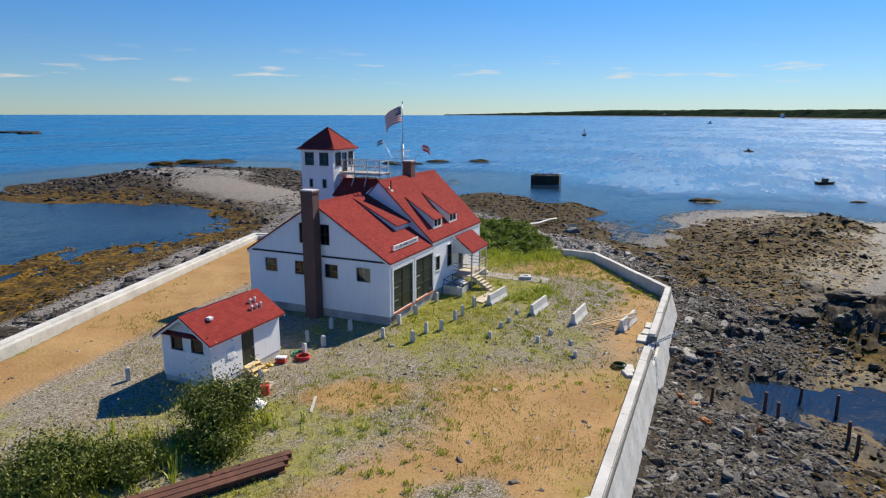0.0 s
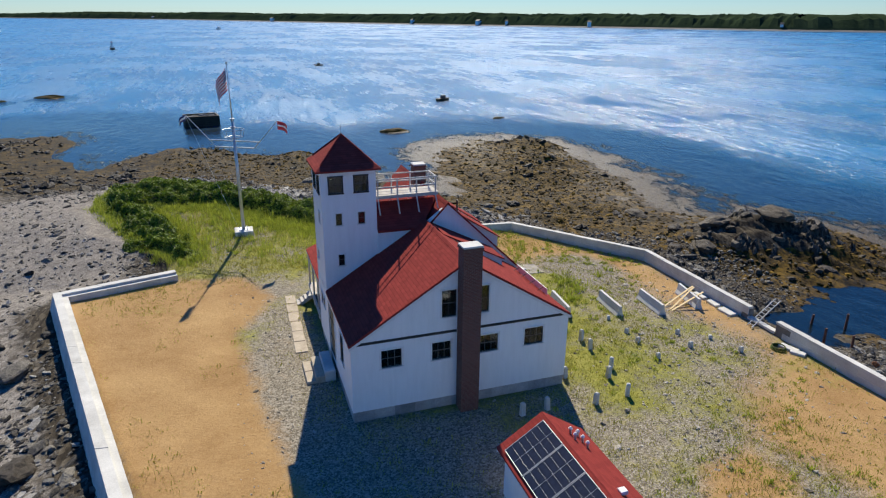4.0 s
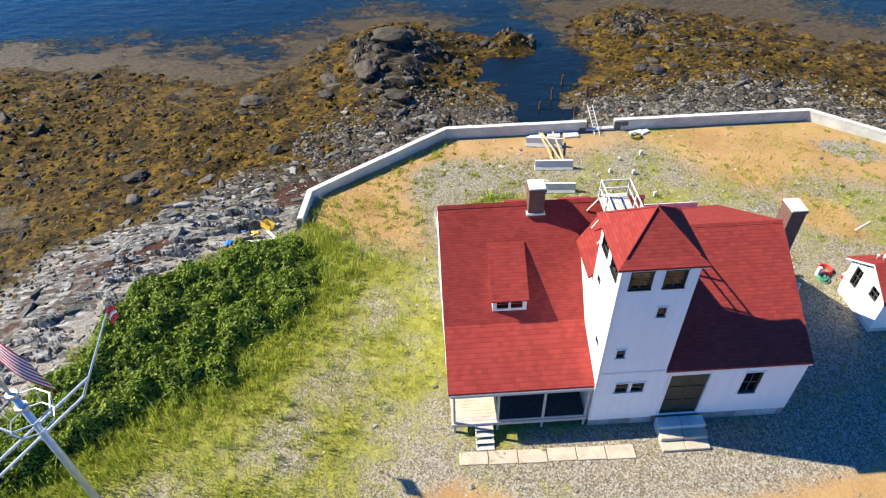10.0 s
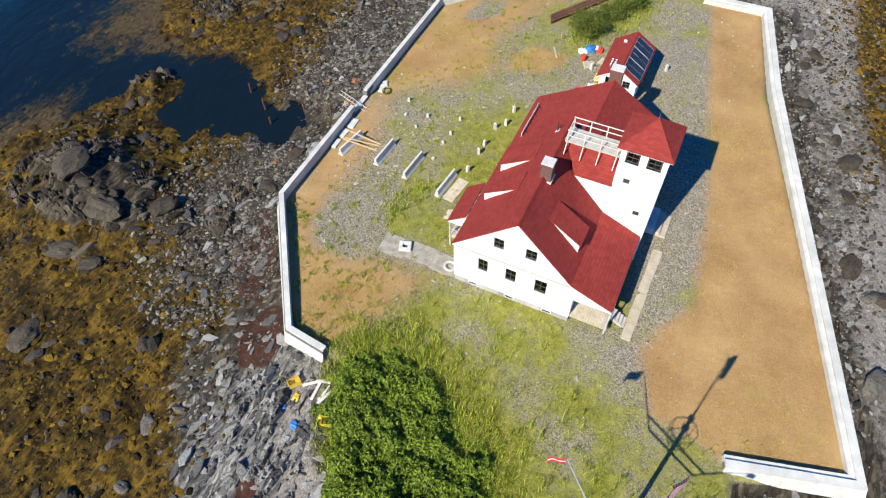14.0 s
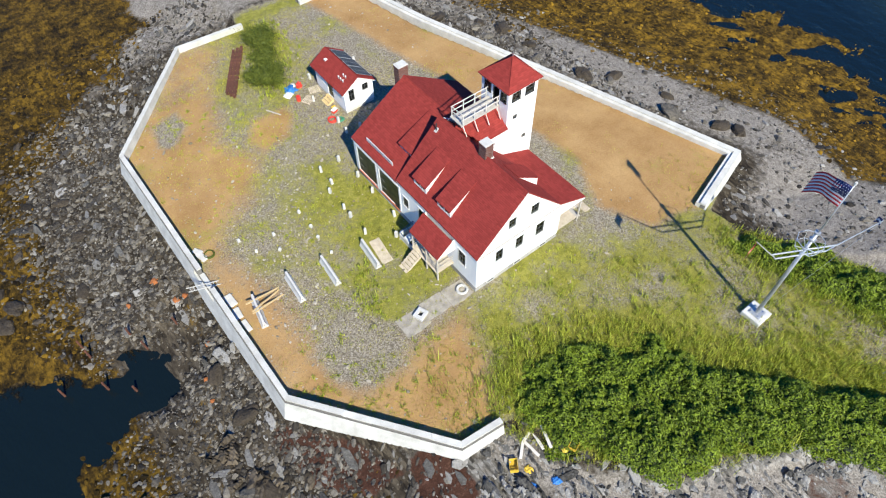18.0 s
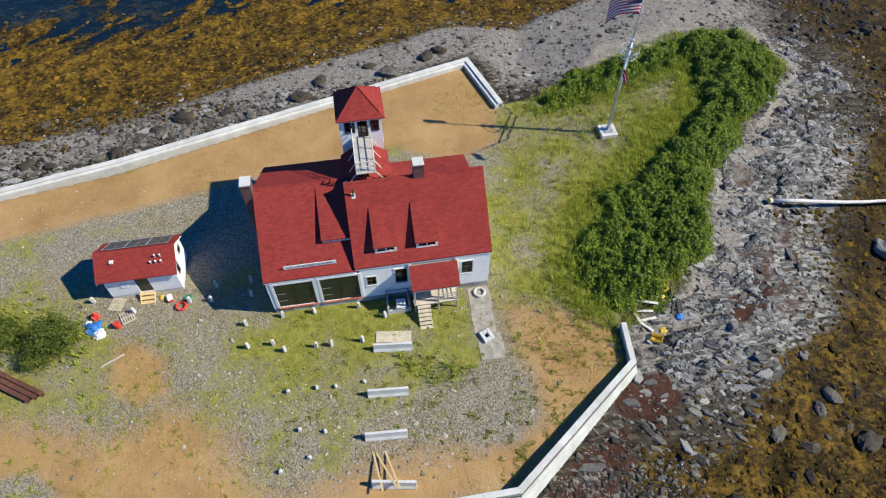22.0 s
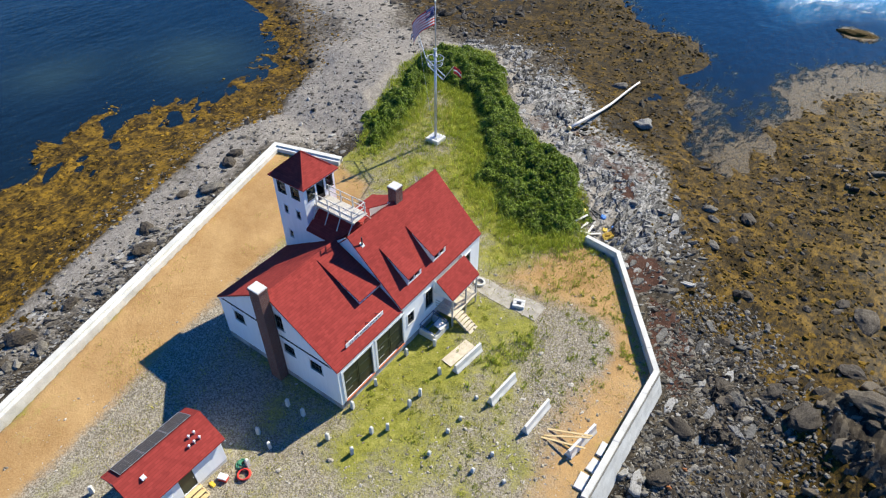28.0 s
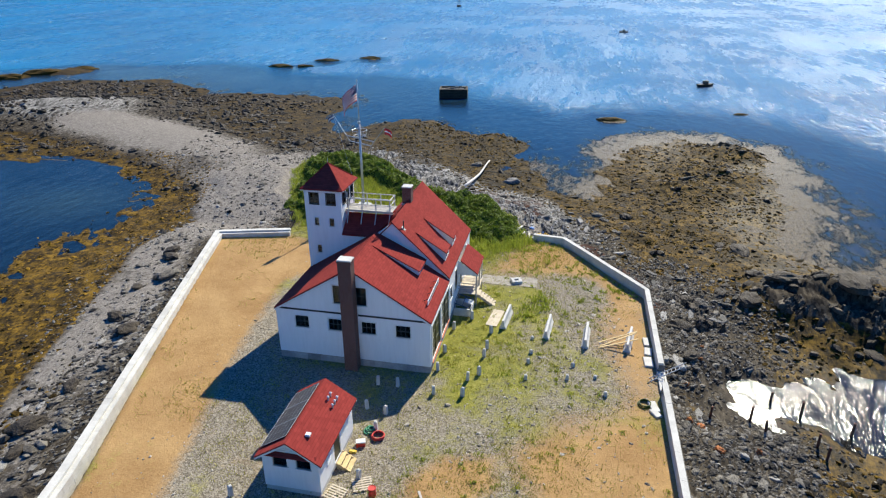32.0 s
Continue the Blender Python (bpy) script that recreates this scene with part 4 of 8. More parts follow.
def window(parent, axis, pos, out, u0, u1, z0, z1, cols=2, rows=2, casing=0.09, mat=TRIM):
    """A window in a hole: casing and sill proud of the wall, sash bars, panes set back. out: which way is outdoors."""
    def bx(g, a0, a1, d0, d1, b0, b1):
        lo, hi = sorted((pos + out * d0, pos + out * d1))
        if axis == "y":
            g.box(a0, a1, lo, hi, b0, b1)
        else:
            g.box(lo, hi, a0, a1, b0, b1)
    c = casing
    g = Geo()
    bx(g, u0 - c, u0, -0.1, 0.03, z0, z1)
    bx(g, u1, u1 + c, -0.1, 0.03, z0, z1)
    bx(g, u0 - c - 0.02, u1 + c + 0.02, -0.1, 0.045, z1, z1 + c)
    bx(g, u0 - c - 0.02, u1 + c + 0.02, -0.1, 0.06, z0 - 0.06, z0)
    w = part("window", g, mat, parent)
    s = Geo()
    t = 0.035
    for i in range(rows + 1):
        zc = z0 + (z1 - z0) * i / rows
        wdt = t if i in (0, rows) else 0.022
        bx(s, u0, u1, -0.09, -0.05, max(z0, zc - wdt), min(z1, zc + wdt))
    for i in range(cols + 1):
        uc = u0 + (u1 - u0) * i / cols
        wdt = t if i in (0, cols) else 0.016
        bx(s, max(u0, uc - wdt), min(u1, uc + wdt), -0.088, -0.052, z0 + t, z1 - t)
    part("sash", s, SASH, w)
    p = Geo()
    bx(p, u0 + 0.01, u1 - 0.01, -0.074, -0.068, z0 + 0.01, z1 - 0.01)
    pane = part("pane", p, GLASS, w, "dark window glass")
    pane.visible_shadow = False
    return w


low_win = [(-10.65, -9.57, 2.8, 3.82), (-7.94, -6.91, 2.8, 3.82), (-5.32, -4.22, 2.8, 3.82), (-2.65, -1.53, 2.8, 3.82)]
up_win = [(-7.42, -6.62, 5.2, 6.7), (-5.62, -4.83, 5.2, 6.7)]
wall("gable_wall", "y", 0.0, 0.18, [(W_X, EAVE), (-6.1, RIDGE_A - 0.05), (0, EAVE)], 0.45, low_win + up_win, house)
for w in low_win:
    window(house, "y", 0.0, -1, *w, 3, 2)
for w in up_win:
    window(house, "y", 0.0, -1, *w, 2, 2)
band = Geo()
band.box(W_X - 0.05, -6.6, -0.035, 0.0, 4.28, 4.42).box(-5.55, 0.05, -0.035, 0.0, 4.28, 4.42)
part("trim_band", band, DARK, house, "thin dark band across the gable")
# east wall with the boat doors, windows and porch door
boat = [(0.5, 3.5, 0.62, 3.72), (4.05, 7.05, 0.62, 3.72)]
east_small = [(7.68, 8.42, 2.05, 3.2)]
east_tall = [(9.95, 10.9, 1.9, 3.75)]
east_far = [(15.3, 16.2, 2.0, 3.6)]
east_door = [(12.4, 13.35, 1.0, 3.1)]
wall("east_wall", "x", 0.0, -0.18, [(0.18, EAVE), (17.42, EAVE)], 0.45, boat + east_small + east_tall + east_far + east_door, house)
for w in east_small + east_tall + east_far:
    window(house, "x", 0.0, 1, *w, 2, 2)
for u0, u1, z0, z1 in boat:
    g = Geo()
    for i in range(2):
        a = u0 + (u1 - u0) * i / 2
        b = a + (u1 - u0) / 2
        g.box(-0.12, -0.06, a + 0.01, b - 0.01, z0, z1)
        for z in (z0 + 0.06, z0 + 1.0, z0 + 2.0, z1 - 0.16):
            g.box(-0.06, -0.03, a + 0.03, b - 0.03, z, z + 0.10)
        for q in (a + 0.03, b - 0.13):
            g.box(-0.061, -0.031, q, q + 0.1, z0 + 0.02, z1 - 0.02)
    d = part("boat_door", g, GREEN, house, "tall dark green double boat door")
    part("sill", Geo().box(-0.05, 0.10, u0 - 0.05, u1 + 0.05, z0 - 0.13, z0 - 0.02), ORANGE, d, "orange painted door sill")
    c = Geo()
    c.box(-0.02, 0.05, u0 - 0.2, u0, z0 - 0.02, z1).box(-0.02, 0.05, u1, u1 + 0.2, z0 - 0.02, z1).box(-0.02, 0.055, u0 - 0.2, u1 + 0.2, z1, z1 + 0.18)
    part("casing", c, TRIM, d)
    for z in (z0 + 0.8, z0 + 1.75):
        part("strap_hinge", Geo().box(-0.03, -0.015, u0 + 0.12, u0 + 0.75, z, z + 0.05), GALV, d)
u0, u1, z0, z1 = east_door[0]
pd = part("porch_door", Geo().box(-0.12, -0.06, u0, u1, z0, z1).box(-0.06, -0.045, u0 + 0.1, u1 - 0.1, z0 + 0.1, z0 + 0.9), GREEN, house, "dark porch door")
part("casing", Geo().box(-0.02, 0.04, u0 - 0.1, u0, z0, z1).box(-0.02, 0.04, u1, u1 + 0.1, z0, z1).box(-0.02, 0.05, u0 - 0.12, u1 + 0.12, z1, z1 + 0.12), TRIM, pd)
part("basement_window", Geo().box(-0.01, 0.03, 6.3, 7.1, 0.95 - 0.35, 1.3 - 0.35), DARK, house)
# west wall of the boat room
west_holes = [(4.8, 6.75, 0.55, 3.9), (2.1, 3.0, 2.0, 3.75)]
wall("west_wall", "x", W_X, 0.18, [(0.18, EAVE), (7.15, EAVE)], 0.45, west_holes, house)
window(house, "x", W_X, -1, *west_holes[1], 2, 2)
u0, u1, z0, z1 = west_holes[0]
g = Geo()
for a, b in ((u0, (u0 + u1) / 2 - 0.01), ((u0 + u1) / 2 + 0.01, u1)):
    g.box(W_X + 0.06, W_X + 0.12, a, b, z0, z1)
    for z in (z0 + 0.05, z0 + 1.1, z0 + 2.2, z1 - 0.15):
        g.box(W_X + 0.03, W_X + 0.06, a + 0.03, b - 0.03, z, z + 0.1)
wd = part("boat_door", g, GREEN, house, "dark green double door in the west wall")
part("casing", Geo().box(W_X - 0.045, W_X + 0.02, u0 - 0.14, u0, z0, z1).box(W_X - 0.045, W_X + 0.02, u1, u1 + 0.14, z0, z1).box(W_X - 0.05, W_X + 0.02, u0 - 0.14, u1 + 0.14, z1, z1 + 0.16), TRIM, wd)
# dwelling part: far gable, rear wall, inner gable above the boat room
far_low = [(-2.75, -2.0, 2.45, 3.85), (-4.95, -4.15, 2.45, 3.85), (-7.3, -6.4, 2.35, 3.85)]
far_up = [(-3.85, -3.1, 5.85, 6.95), (-6.25, -5.45, 5.85, 6.95)]
KINK_X, KINK_Z, EAVE_W = -8.95, 4.68, 3.32
slope_w = (RIDGE_B - KINK_Z) / (B_X - KINK_X)
slope_e = (RIDGE_B - 4.60) / 4.79
wall("far_gable_wall", "y", 17.6, -0.18, [(-9.3, KINK_Z - 0.25), (KINK_X, KINK_Z - 0.1), (B_X, RIDGE_B - 0.1), (0, RIDGE_B - 0.1 - slope_e * 4.7)], 0.45, far_low + far_up, house)
for w in far_low + far_up:
    window(house, "y", 17.6, 1, *w, 2, 2)
part("belt_course", Geo().box(-8.55, -0.1, 17.6, 17.635, 4.46, 4.56), TRIM, house)
rear_holes = [(11.3, 12.2, 1.9, 3.3), (13.2, 14.1, 0.75, 2.85), (15.2, 16.1, 1.9, 3.3)]
wall("rear_wall", "x", -9.3, 0.18, [(10.4, 4.5), (17.42, 4.5)], 0.45, rear_holes, house)
window(house, "x", -9.3, -1, *rear_holes[0], 2, 2)
window(house, "x", -9.3, -1, *rear_holes[2], 2, 2)
part("rear_door", Geo().box(-9.24, -9.18, *rear_holes[1][:2], *rear_holes[1][2:]), GREEN, house, "dark door under the veranda")
a_slope = (RIDGE_A - EAVE) / 6.1
wall("inner_gable_wall", "y", 7.02, 0.16, [(-9.05, 7.85), (-6.3, 7.85), (B_X, RIDGE_B - 0.1), (0, RIDGE_B - 0.1 - slope_e * 4.7)], 0.45, [], house)
wall("cross_gable_wall", "y", 10.4, -0.16, [(-9.05, 7.8), (-6.35, 7.8)], 4.0, [], house)
# floors carry the rooms' dimness in their dark colour
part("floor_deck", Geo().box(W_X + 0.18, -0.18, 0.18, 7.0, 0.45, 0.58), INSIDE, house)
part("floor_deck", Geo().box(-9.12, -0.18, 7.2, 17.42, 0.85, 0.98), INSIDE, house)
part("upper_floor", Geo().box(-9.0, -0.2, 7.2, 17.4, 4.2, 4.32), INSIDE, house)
# foundation of blocks
rng = random.Random(3)
for (x0, x1, y0, y1, axis) in ((W_X + 0.02, -0.02, 0.02, 0.3, "x"), (-0.32, -0.02, 0.32, 17.58, "y"), (W_X + 0.02, W_X + 0.3, 0.32, 10.4, "y"), (-9.28, -0.34, 17.3, 17.58, "x")):
    lo, hi = (x0, x1) if axis == "x" else (y0, y1)
    n = round((hi - lo) / 1.15)
    for i in range(n):
        a, b = lo + (hi - lo) * i / n, lo + (hi - lo) * (i + 1) / n - 0.012
        g = Geo()
        e = rng.uniform(0, 0.012)
        if axis == "x":
            g.box(a, b, y0 + e, y1 - e, -1.2, 0.45)
        else:
            g.box(x0 + e, x1 - e, a, b, -1.2, 0.45)
        part("foundation_block", g, FOUND, house)


for x in (-1.6, -4.6, -7.6):
    vt = part("foundation_vent", Geo().box(x - 0.4, x + 0.4, 17.585, 17.62, 0.08, 0.36), TRIM, house, "small white framed cellar window")
    part("pane", Geo().box(x - 0.33, x + 0.33, 17.62, 17.626, 0.13, 0.31), DARK, vt)
# roofs
def roof(name, pts, parent=house, thick=0.13, mat=ROOF):
    r = part(name, Geo().slab(pts, thick), mat, parent)
    return r


ov = 0.09
ea = RIDGE_A - a_slope * (6.1 + ov)
r1 = roof("roof", [(-6.1, -ov, RIDGE_A + 0.02), (ov, -ov, ea), (ov, 7.0, ea), (-6.1, 7.0, RIDGE_A + 0.02)])
r2 = roof("roof", [(-6.1, 7.1, RIDGE_A + 0.02), (W_X - ov, 7.1, ea), (W_X - ov, -ov, ea), (-6.1, -ov, RIDGE_A + 0.02)])
for sgn, x1 in ((1, ov), (-1, W_X - ov)):
    part("bargeboard", Geo().prism([(-6.1, RIDGE_A - 0.12), (x1, ea - 0.14), (x1, ea - 0.30), (-6.1, RIDGE_A - 0.30)], "y", -ov + 0.02, -ov + 0.06), TRIM, r1 if sgn > 0 else r2)
part("fascia", Geo().box(ov - 0.06, ov - 0.02, -ov + 0.07, 7.0, ea - 0.28, ea - 0.13), TRIM, r1)
part("fascia", Geo().box(W_X - ov + 0.02, W_X - ov + 0.06, -ov + 0.07, 7.1, ea - 0.28, ea - 0.13), TRIM, r2)
part("ridge_cap", Geo().prism([(-6.25, RIDGE_A - 0.05), (-6.1, RIDGE_A + 0.06), (-5.95, RIDGE_A - 0.05)], "y", -ov, 7.0), ROOF, r1)
eb = RIDGE_B - slope_e * (4.7 + ov)
GY1 = 17.68
r3 = roof("roof", [(B_X, 6.9, RIDGE_B), (ov, 6.9, eb), (ov, GY1, eb), (B_X, GY1, RIDGE_B)])
part("roof_valley", Geo().slab([(B_X, 10.41, RIDGE_B - 0.01), (-8.5, 10.41, RIDGE_B - 0.01 - slope_w * 3.8), (-8.5, 6.95, RIDGE_B - 0.01 - slope_w * 3.8), (B_X, 6.95, RIDGE_B - 0.01)], 0.12), ROOF, house)
r4 = roof("roof", [(B_X, GY1, RIDGE_B), (KINK_X, GY1, KINK_Z), (KINK_X, 10.42, KINK_Z), (B_X, 10.42, RIDGE_B)])
r7 = roof("roof", [(KINK_X, GY1, KINK_Z), (W_X + 0.06, GY1, EAVE_W), (W_X + 0.06, 10.42, EAVE_W), (KINK_X, 10.42, KINK_Z)])
part("bargeboard", Geo().prism([(B_X, RIDGE_B - 0.14), (ov, eb - 0.14), (ov, eb - 0.32), (B_X, RIDGE_B - 0.34)], "y", GY1 - 0.06, GY1 - 0.02), TRIM, r3)
part("bargeboard", Geo().prism([(B_X, RIDGE_B - 0.14), (KINK_X, KINK_Z - 0.14), (KINK_X, KINK_Z - 0.34), (B_X, RIDGE_B - 0.36)], "y", GY1 - 0.06, GY1 - 0.02), TRIM, r4)
part("bargeboard", Geo().prism([(KINK_X, KINK_Z - 0.14), (W_X + 0.08, EAVE_W - 0.14), (W_X + 0.08, EAVE_W - 0.30), (KINK_X, KINK_Z - 0.34)], "y", GY1 - 0.06, GY1 - 0.02), TRIM, r7)
part("gable_panel", Geo().prism([(-9.32, KINK_Z - 0.30), (W_X + 0.10, EAVE_W - 0.15), (W_X + 0.10, 2.95), (-9.32, 2.95)], "y", GY1 - 0.12, GY1 - 0.065), WHITE, r7)
part("bargeboard", Geo().prism([(B_X, RIDGE_B - 0.14), (ov, eb - 0.14), (ov, eb - 0.28), (B_X, RIDGE_B - 0.30)], "y", 6.92, 6.96), TRIM, r3)
part("fascia", Geo().box(ov - 0.06, ov - 0.02, 6.97, GY1 - 0.1, eb - 0.28, eb - 0.13), TRIM, r3)
part("fascia", Geo().box(W_X + 0.08, W_X + 0.12, 10.45, GY1 - 0.1, EAVE_W - 0.28, EAVE_W - 0.14), TRIM, r7)
part("ridge_cap", Geo().prism([(B_X - 0.14, RIDGE_B - 0.12), (B_X, RIDGE_B + 0.05), (B_X + 0.14, RIDGE_B - 0.11)], "y", 6.9, GY1), ROOF, r3)
# cross gable between tower and ridge
r5 = roof("roof", [(-4.9, 8.75, 9.1), (-9.05, 8.75, 9.1), (-9.05, 6.85, 7.85), (-6.35, 6.85, 7.85)])
r6 = roof("roof", [(-6.35, 10.65, 7.85), (-9.05, 10.65, 7.85), (-9.05, 8.75, 9.1), (-4.9, 8.75, 9.1)])


def shed_dormer(slope, base_x, base_z, sign, x_front, x_back, y0, y1, rise, wins, name="dormer"):
    """A shed dormer on a roof that falls away from base in the direction sign; rise: the height of its front."""
    def main(x):
        return base_z - slope * sign * (x - base_x)
    zf, zb = main(x_front) + rise, main(x_back)
    d = new(name)
    d.parent = house
    for y in (y0, y1 - 0.08):
        part("cheek", Geo().prism([(x_front, main(x_front) - 0.05), (x_front, zf), (x_back, zb), ], "y", y, y + 0.08), TRIM, d)
    holes = []
    n = wins
    wd_ = (y1 - y0 - 0.3) / n if n else 0
    for i in range(n):
        a = y0 + 0.15 + wd_ * i + 0.06
        holes.append((a, a + wd_ - 0.12, main(x_front) + 0.14, zf - 0.12))
    wall("front", "x", x_front, -sign * 0.1, [(y0 + 0.08, zf - 0.03), (y1 - 0.08, zf - 0.03)], main(x_front) - 0.05, holes, d, TRIM)
    for h in holes:
        wg = Geo()
        mid = (h[0] + h[1]) / 2
        lo, hi = sorted((x_front - sign * 0.075, x_front - sign * 0.045))
        wg.box(lo, hi, h[0], h[1], (h[2] + h[3]) / 2 - 0.02, (h[2] + h[3]) / 2 + 0.02)
        wn_ = part("sash", wg, SASH, d)
        lo, hi = sorted((x_front - sign * 0.068, x_front - sign * 0.062))
        pn = part("pane", Geo().box(lo, hi, h[0], h[1], h[2], h[3]), GLASS, d)
        pn.visible_shadow = False
        # added dark plate behind the pane, standing for the unlit room
        part("dark_backing", Geo().box(min(x_front - sign * 0.35, x_front - sign * 0.3), max(x_front - sign * 0.35, x_front - sign * 0.3), h[0] - 0.1, h[1] + 0.1, h[2] - 0.1, h[3] + 0.05), INSIDE, d)
    q = 0.14 * sign
    f = (zf - zb) / (x_front - x_back)
    pts = [(x_back, y0 - 0.08, zb + 0.06), (x_front + q, y0 - 0.08, zf + 0.06 + f * q), (x_front + q, y1 + 0.08, zf + 0.06 + f * q), (x_back, y1 + 0.08, zb + 0.06)]
    part("dormer_roof", Geo().slab(pts, 0.08), ROOF, d, "red shingled dormer roof")
    return d


shed_dormer(slope_e, B_X, RIDGE_B, 1, -0.62, -3.15, 8.62, 10.3, 0.82, 2)
shed_dormer(slope_e, B_X, RIDGE_B, 1, -0.62, -3.18, 11.8, 13.5, 0.82, 2)
shed_dormer(a_slope, -6.1, RIDGE_A, 1, -2.0, -5.75, 4.75, 6.9, 0.45, 0)
shed_dormer(slope_w, B_X, RIDGE_B, -1, -8.5, -6.1, 13.4, 15.15, 0.88, 2)
# sign board on the boat room roof
sign = thing("roof_sign", "long white name board standing on the red roof", "sign", (-0.55, 3.6, 4.72))
part("board", Geo().box(-0.03, 0.02, -2.0, 2.0, 0.12, 0.50, 0.008), TRIM, sign)
for y in (-1.6, -0.55, 0.55, 1.6):
    part("brace", Geo().tube((-0.05, y, 0.45), (-0.55, y, 0.22), 0.025, n=6).tube((-0.02, y, 0.14), (-0.02, y, -0.05), 0.02, n=6), PIPE, sign)
curve = bpy.data.curves.new("lettering", "FONT")
curve.body, curve.size, curve.align_x, curve.align_y, curve.extrude = "U.S. LIFE SAVING STATION", 0.285, "CENTER", "CENTER", 0.004
letters = new("lettering", curve)
letters.matrix_basis = pose(0.025, 0, 0.31, 90, 0, 90)
dg_ = bpy.context.evaluated_depsgraph_get()
text_mesh = bpy.data.meshes.new_from_object(letters.evaluated_get(dg_))
bpy.data.objects.remove(letters)
text_mesh.materials.clear()
text_mesh.materials.append(LETTER)
lt = new("lettering", text_mesh)
lt.parent, lt.matrix_basis = sign, pose(0.025, 0, 0.31, 90, 0, 90)
# vent pipe and roof flashing
vp = part("vent_pipe", Geo().tube((-3.9, 7.55, 8.3), (-3.9, 7.55, 9.15), 0.055), PIPE, house, "dark vent pipe")
part("flashing", Geo().slab([(-4.05, 7.4, 8.62), (-3.75, 7.4, 8.33), (-3.75, 7.7, 8.33), (-4.05, 7.7, 8.62)], 0.02), PALECONC, vp)


def chimney(name, x0, x1, y0, y1, z0, z1, label):
    g = Geo().box(x0, x1, y0, y1, z0, z1 - 0.22)
    c = part(name, g, BRICK, house, label)
    part("cap", Geo().box(x0 - 0.05, x1 + 0.05, y0 - 0.05, y1 + 0.05, z1 - 0.22, z1 - 0.1, 0.01), BRICK, c)
    part("capstone", Geo().box(x0 - 0.03, x1 + 0.03, y0 - 0.03, y1 + 0.03, z1 - 0.1, z1, 0.02), PALECONC, c, "pale concrete cap")
    return c


chimney("chimney", -6.58, -5.58, -0.82, -0.04, -0.4, 9.2, "tall dark brick chimney on the gable")
c2 = chimney("chimney", -5.25, -4.45, 12.25, 13.05, 8.0, 10.42, "brick chimney on the ridge")
part("flashing", Geo().box(-5.33, -4.37, 12.17, 13.13, 8.75, 8.87), PALECONC, c2)

# ---- lookout tower ----
TX0, TX1, TY0, TY1 = -12.22, -9.05, 7.12, 10.42
tower_top = 11.4
west_t = [(9.1, 9.95, 10.15, 11.15), (7.68, 8.5, 10.15, 11.15), (8.05, 8.45, 8.3, 8.95), (9.4, 9.8, 5.55, 6.15), (8.0, 8.62, 2.75, 3.5), (8.8, 9.42, 2.75, 3.5)]
south_t = [(-11.75, -11.0, 10.25, 11.2), (-10.3, -9.55, 10.25, 11.2), (-11.45, -11.1, 8.33, 9.05), (-10.15, -9.75, 8.33, 9.05), (-11.4, -11.05, 5.85, 6.55)]
north_t = [(-10.3, -9.5, 10.3, 11.15), (-11.8, -10.95, 10.3, 11.15), (-10.15, -9.7, 8.3, 8.75), (-11.45, -11.0, 5.45, 5.9)]
east_t = [(7.55, 8.25, 10.2, 11.2), (8.5, 9.3, 9.35, 11.2), (9.55, 10.15, 10.2, 11.2)]
flat = lambda a, b: [(a, tower_top), (b, tower_top)]  # noqa: E731
tw = part("tower", Geo().box(TX0 - 0.02, TX1 + 0.02, TY0 - 0.02, TY1 + 0.02, tower_top - 0.16, tower_top), TRIM, house, "square white lookout tower")
wall("west_wall", "x", TX0, 0.15, flat(TY0 + 0.15, TY1 - 0.15), 0.4, west_t, tw)
wall("east_wall", "x", TX1, -0.15, flat(TY0 + 0.15, TY1 - 0.15), 0.4, east_t, tw)
wall("south_wall", "y", TY0, 0.15, flat(TX0, TX1), 0.4, south_t, tw)
wall("north_wall", "y", TY1, -0.15, flat(TX0, TX1), 0.4, north_t, tw)
for i, w in enumerate(west_t):
    window(house, "x", TX0, -1, *w, 2 if i < 2 else 1, 2, 0.06, TRIM if i >= 2 else DARK)
for i, w in enumerate(south_t):
    window(house, "y", TY0, -1, *w, 2 if i < 2 else 1, 2, 0.06, TRIM if i >= 2 else DARK)
for i, w in enumerate(north_t):
    window(house, "y", TY1, 1, *w, 2 if i < 2 else 1, 2, 0.06, TRIM if i >= 2 else DARK)
for i in (0, 2):
    window(house, "x", TX1, 1, *east_t[i], 1, 2, 0.06, DARK)
part("tower_door", Geo().box(TX1 - 0.1, TX1 - 0.05, 8.5, 9.3, 9.35, 9.95).box(TX1 - 0.1, TX1 - 0.05, 8.5, 8.6, 9.95, 11.2).box(TX1 - 0.1, TX1 - 0.05, 9.2, 9.3, 9.95, 11.2), DARK, house, "dark glazed door to the walk")
part("tower_floor", Geo().box(TX0 + 0.15, TX1 - 0.15, TY0 + 0.15, TY1 - 0.15, 9.2, 9.3), INSIDE, house)
part("belt_course", Geo().box(TX0 - 0.03, TX0, TY0, TY1, 4.28, 4.4), TRIM, house)
part("corner_board", Geo().box(TX0 - 0.025, TX0 + 0.1, TY1 - 0.1, TY1 + 0.025, 0.5, 11.2), TRIM, house)
ap, ex0, ex1, ey0, ey1, ez = (-10.63, 8.88, 13.28), TX0 - 0.27, TX1 + 0.30, TY0 - 0.20, TY1 + 0.28, 11.58
g = Geo()
ring_lo = [(ex0, ey0), (ex1, ey0), (ex1, ey1), (ex0, ey1)]
ring_mid = [(ap[0] + (x - ap[0]) * 0.8, ap[1] + (y - ap[1]) * 0.8) for x, y in ring_lo]
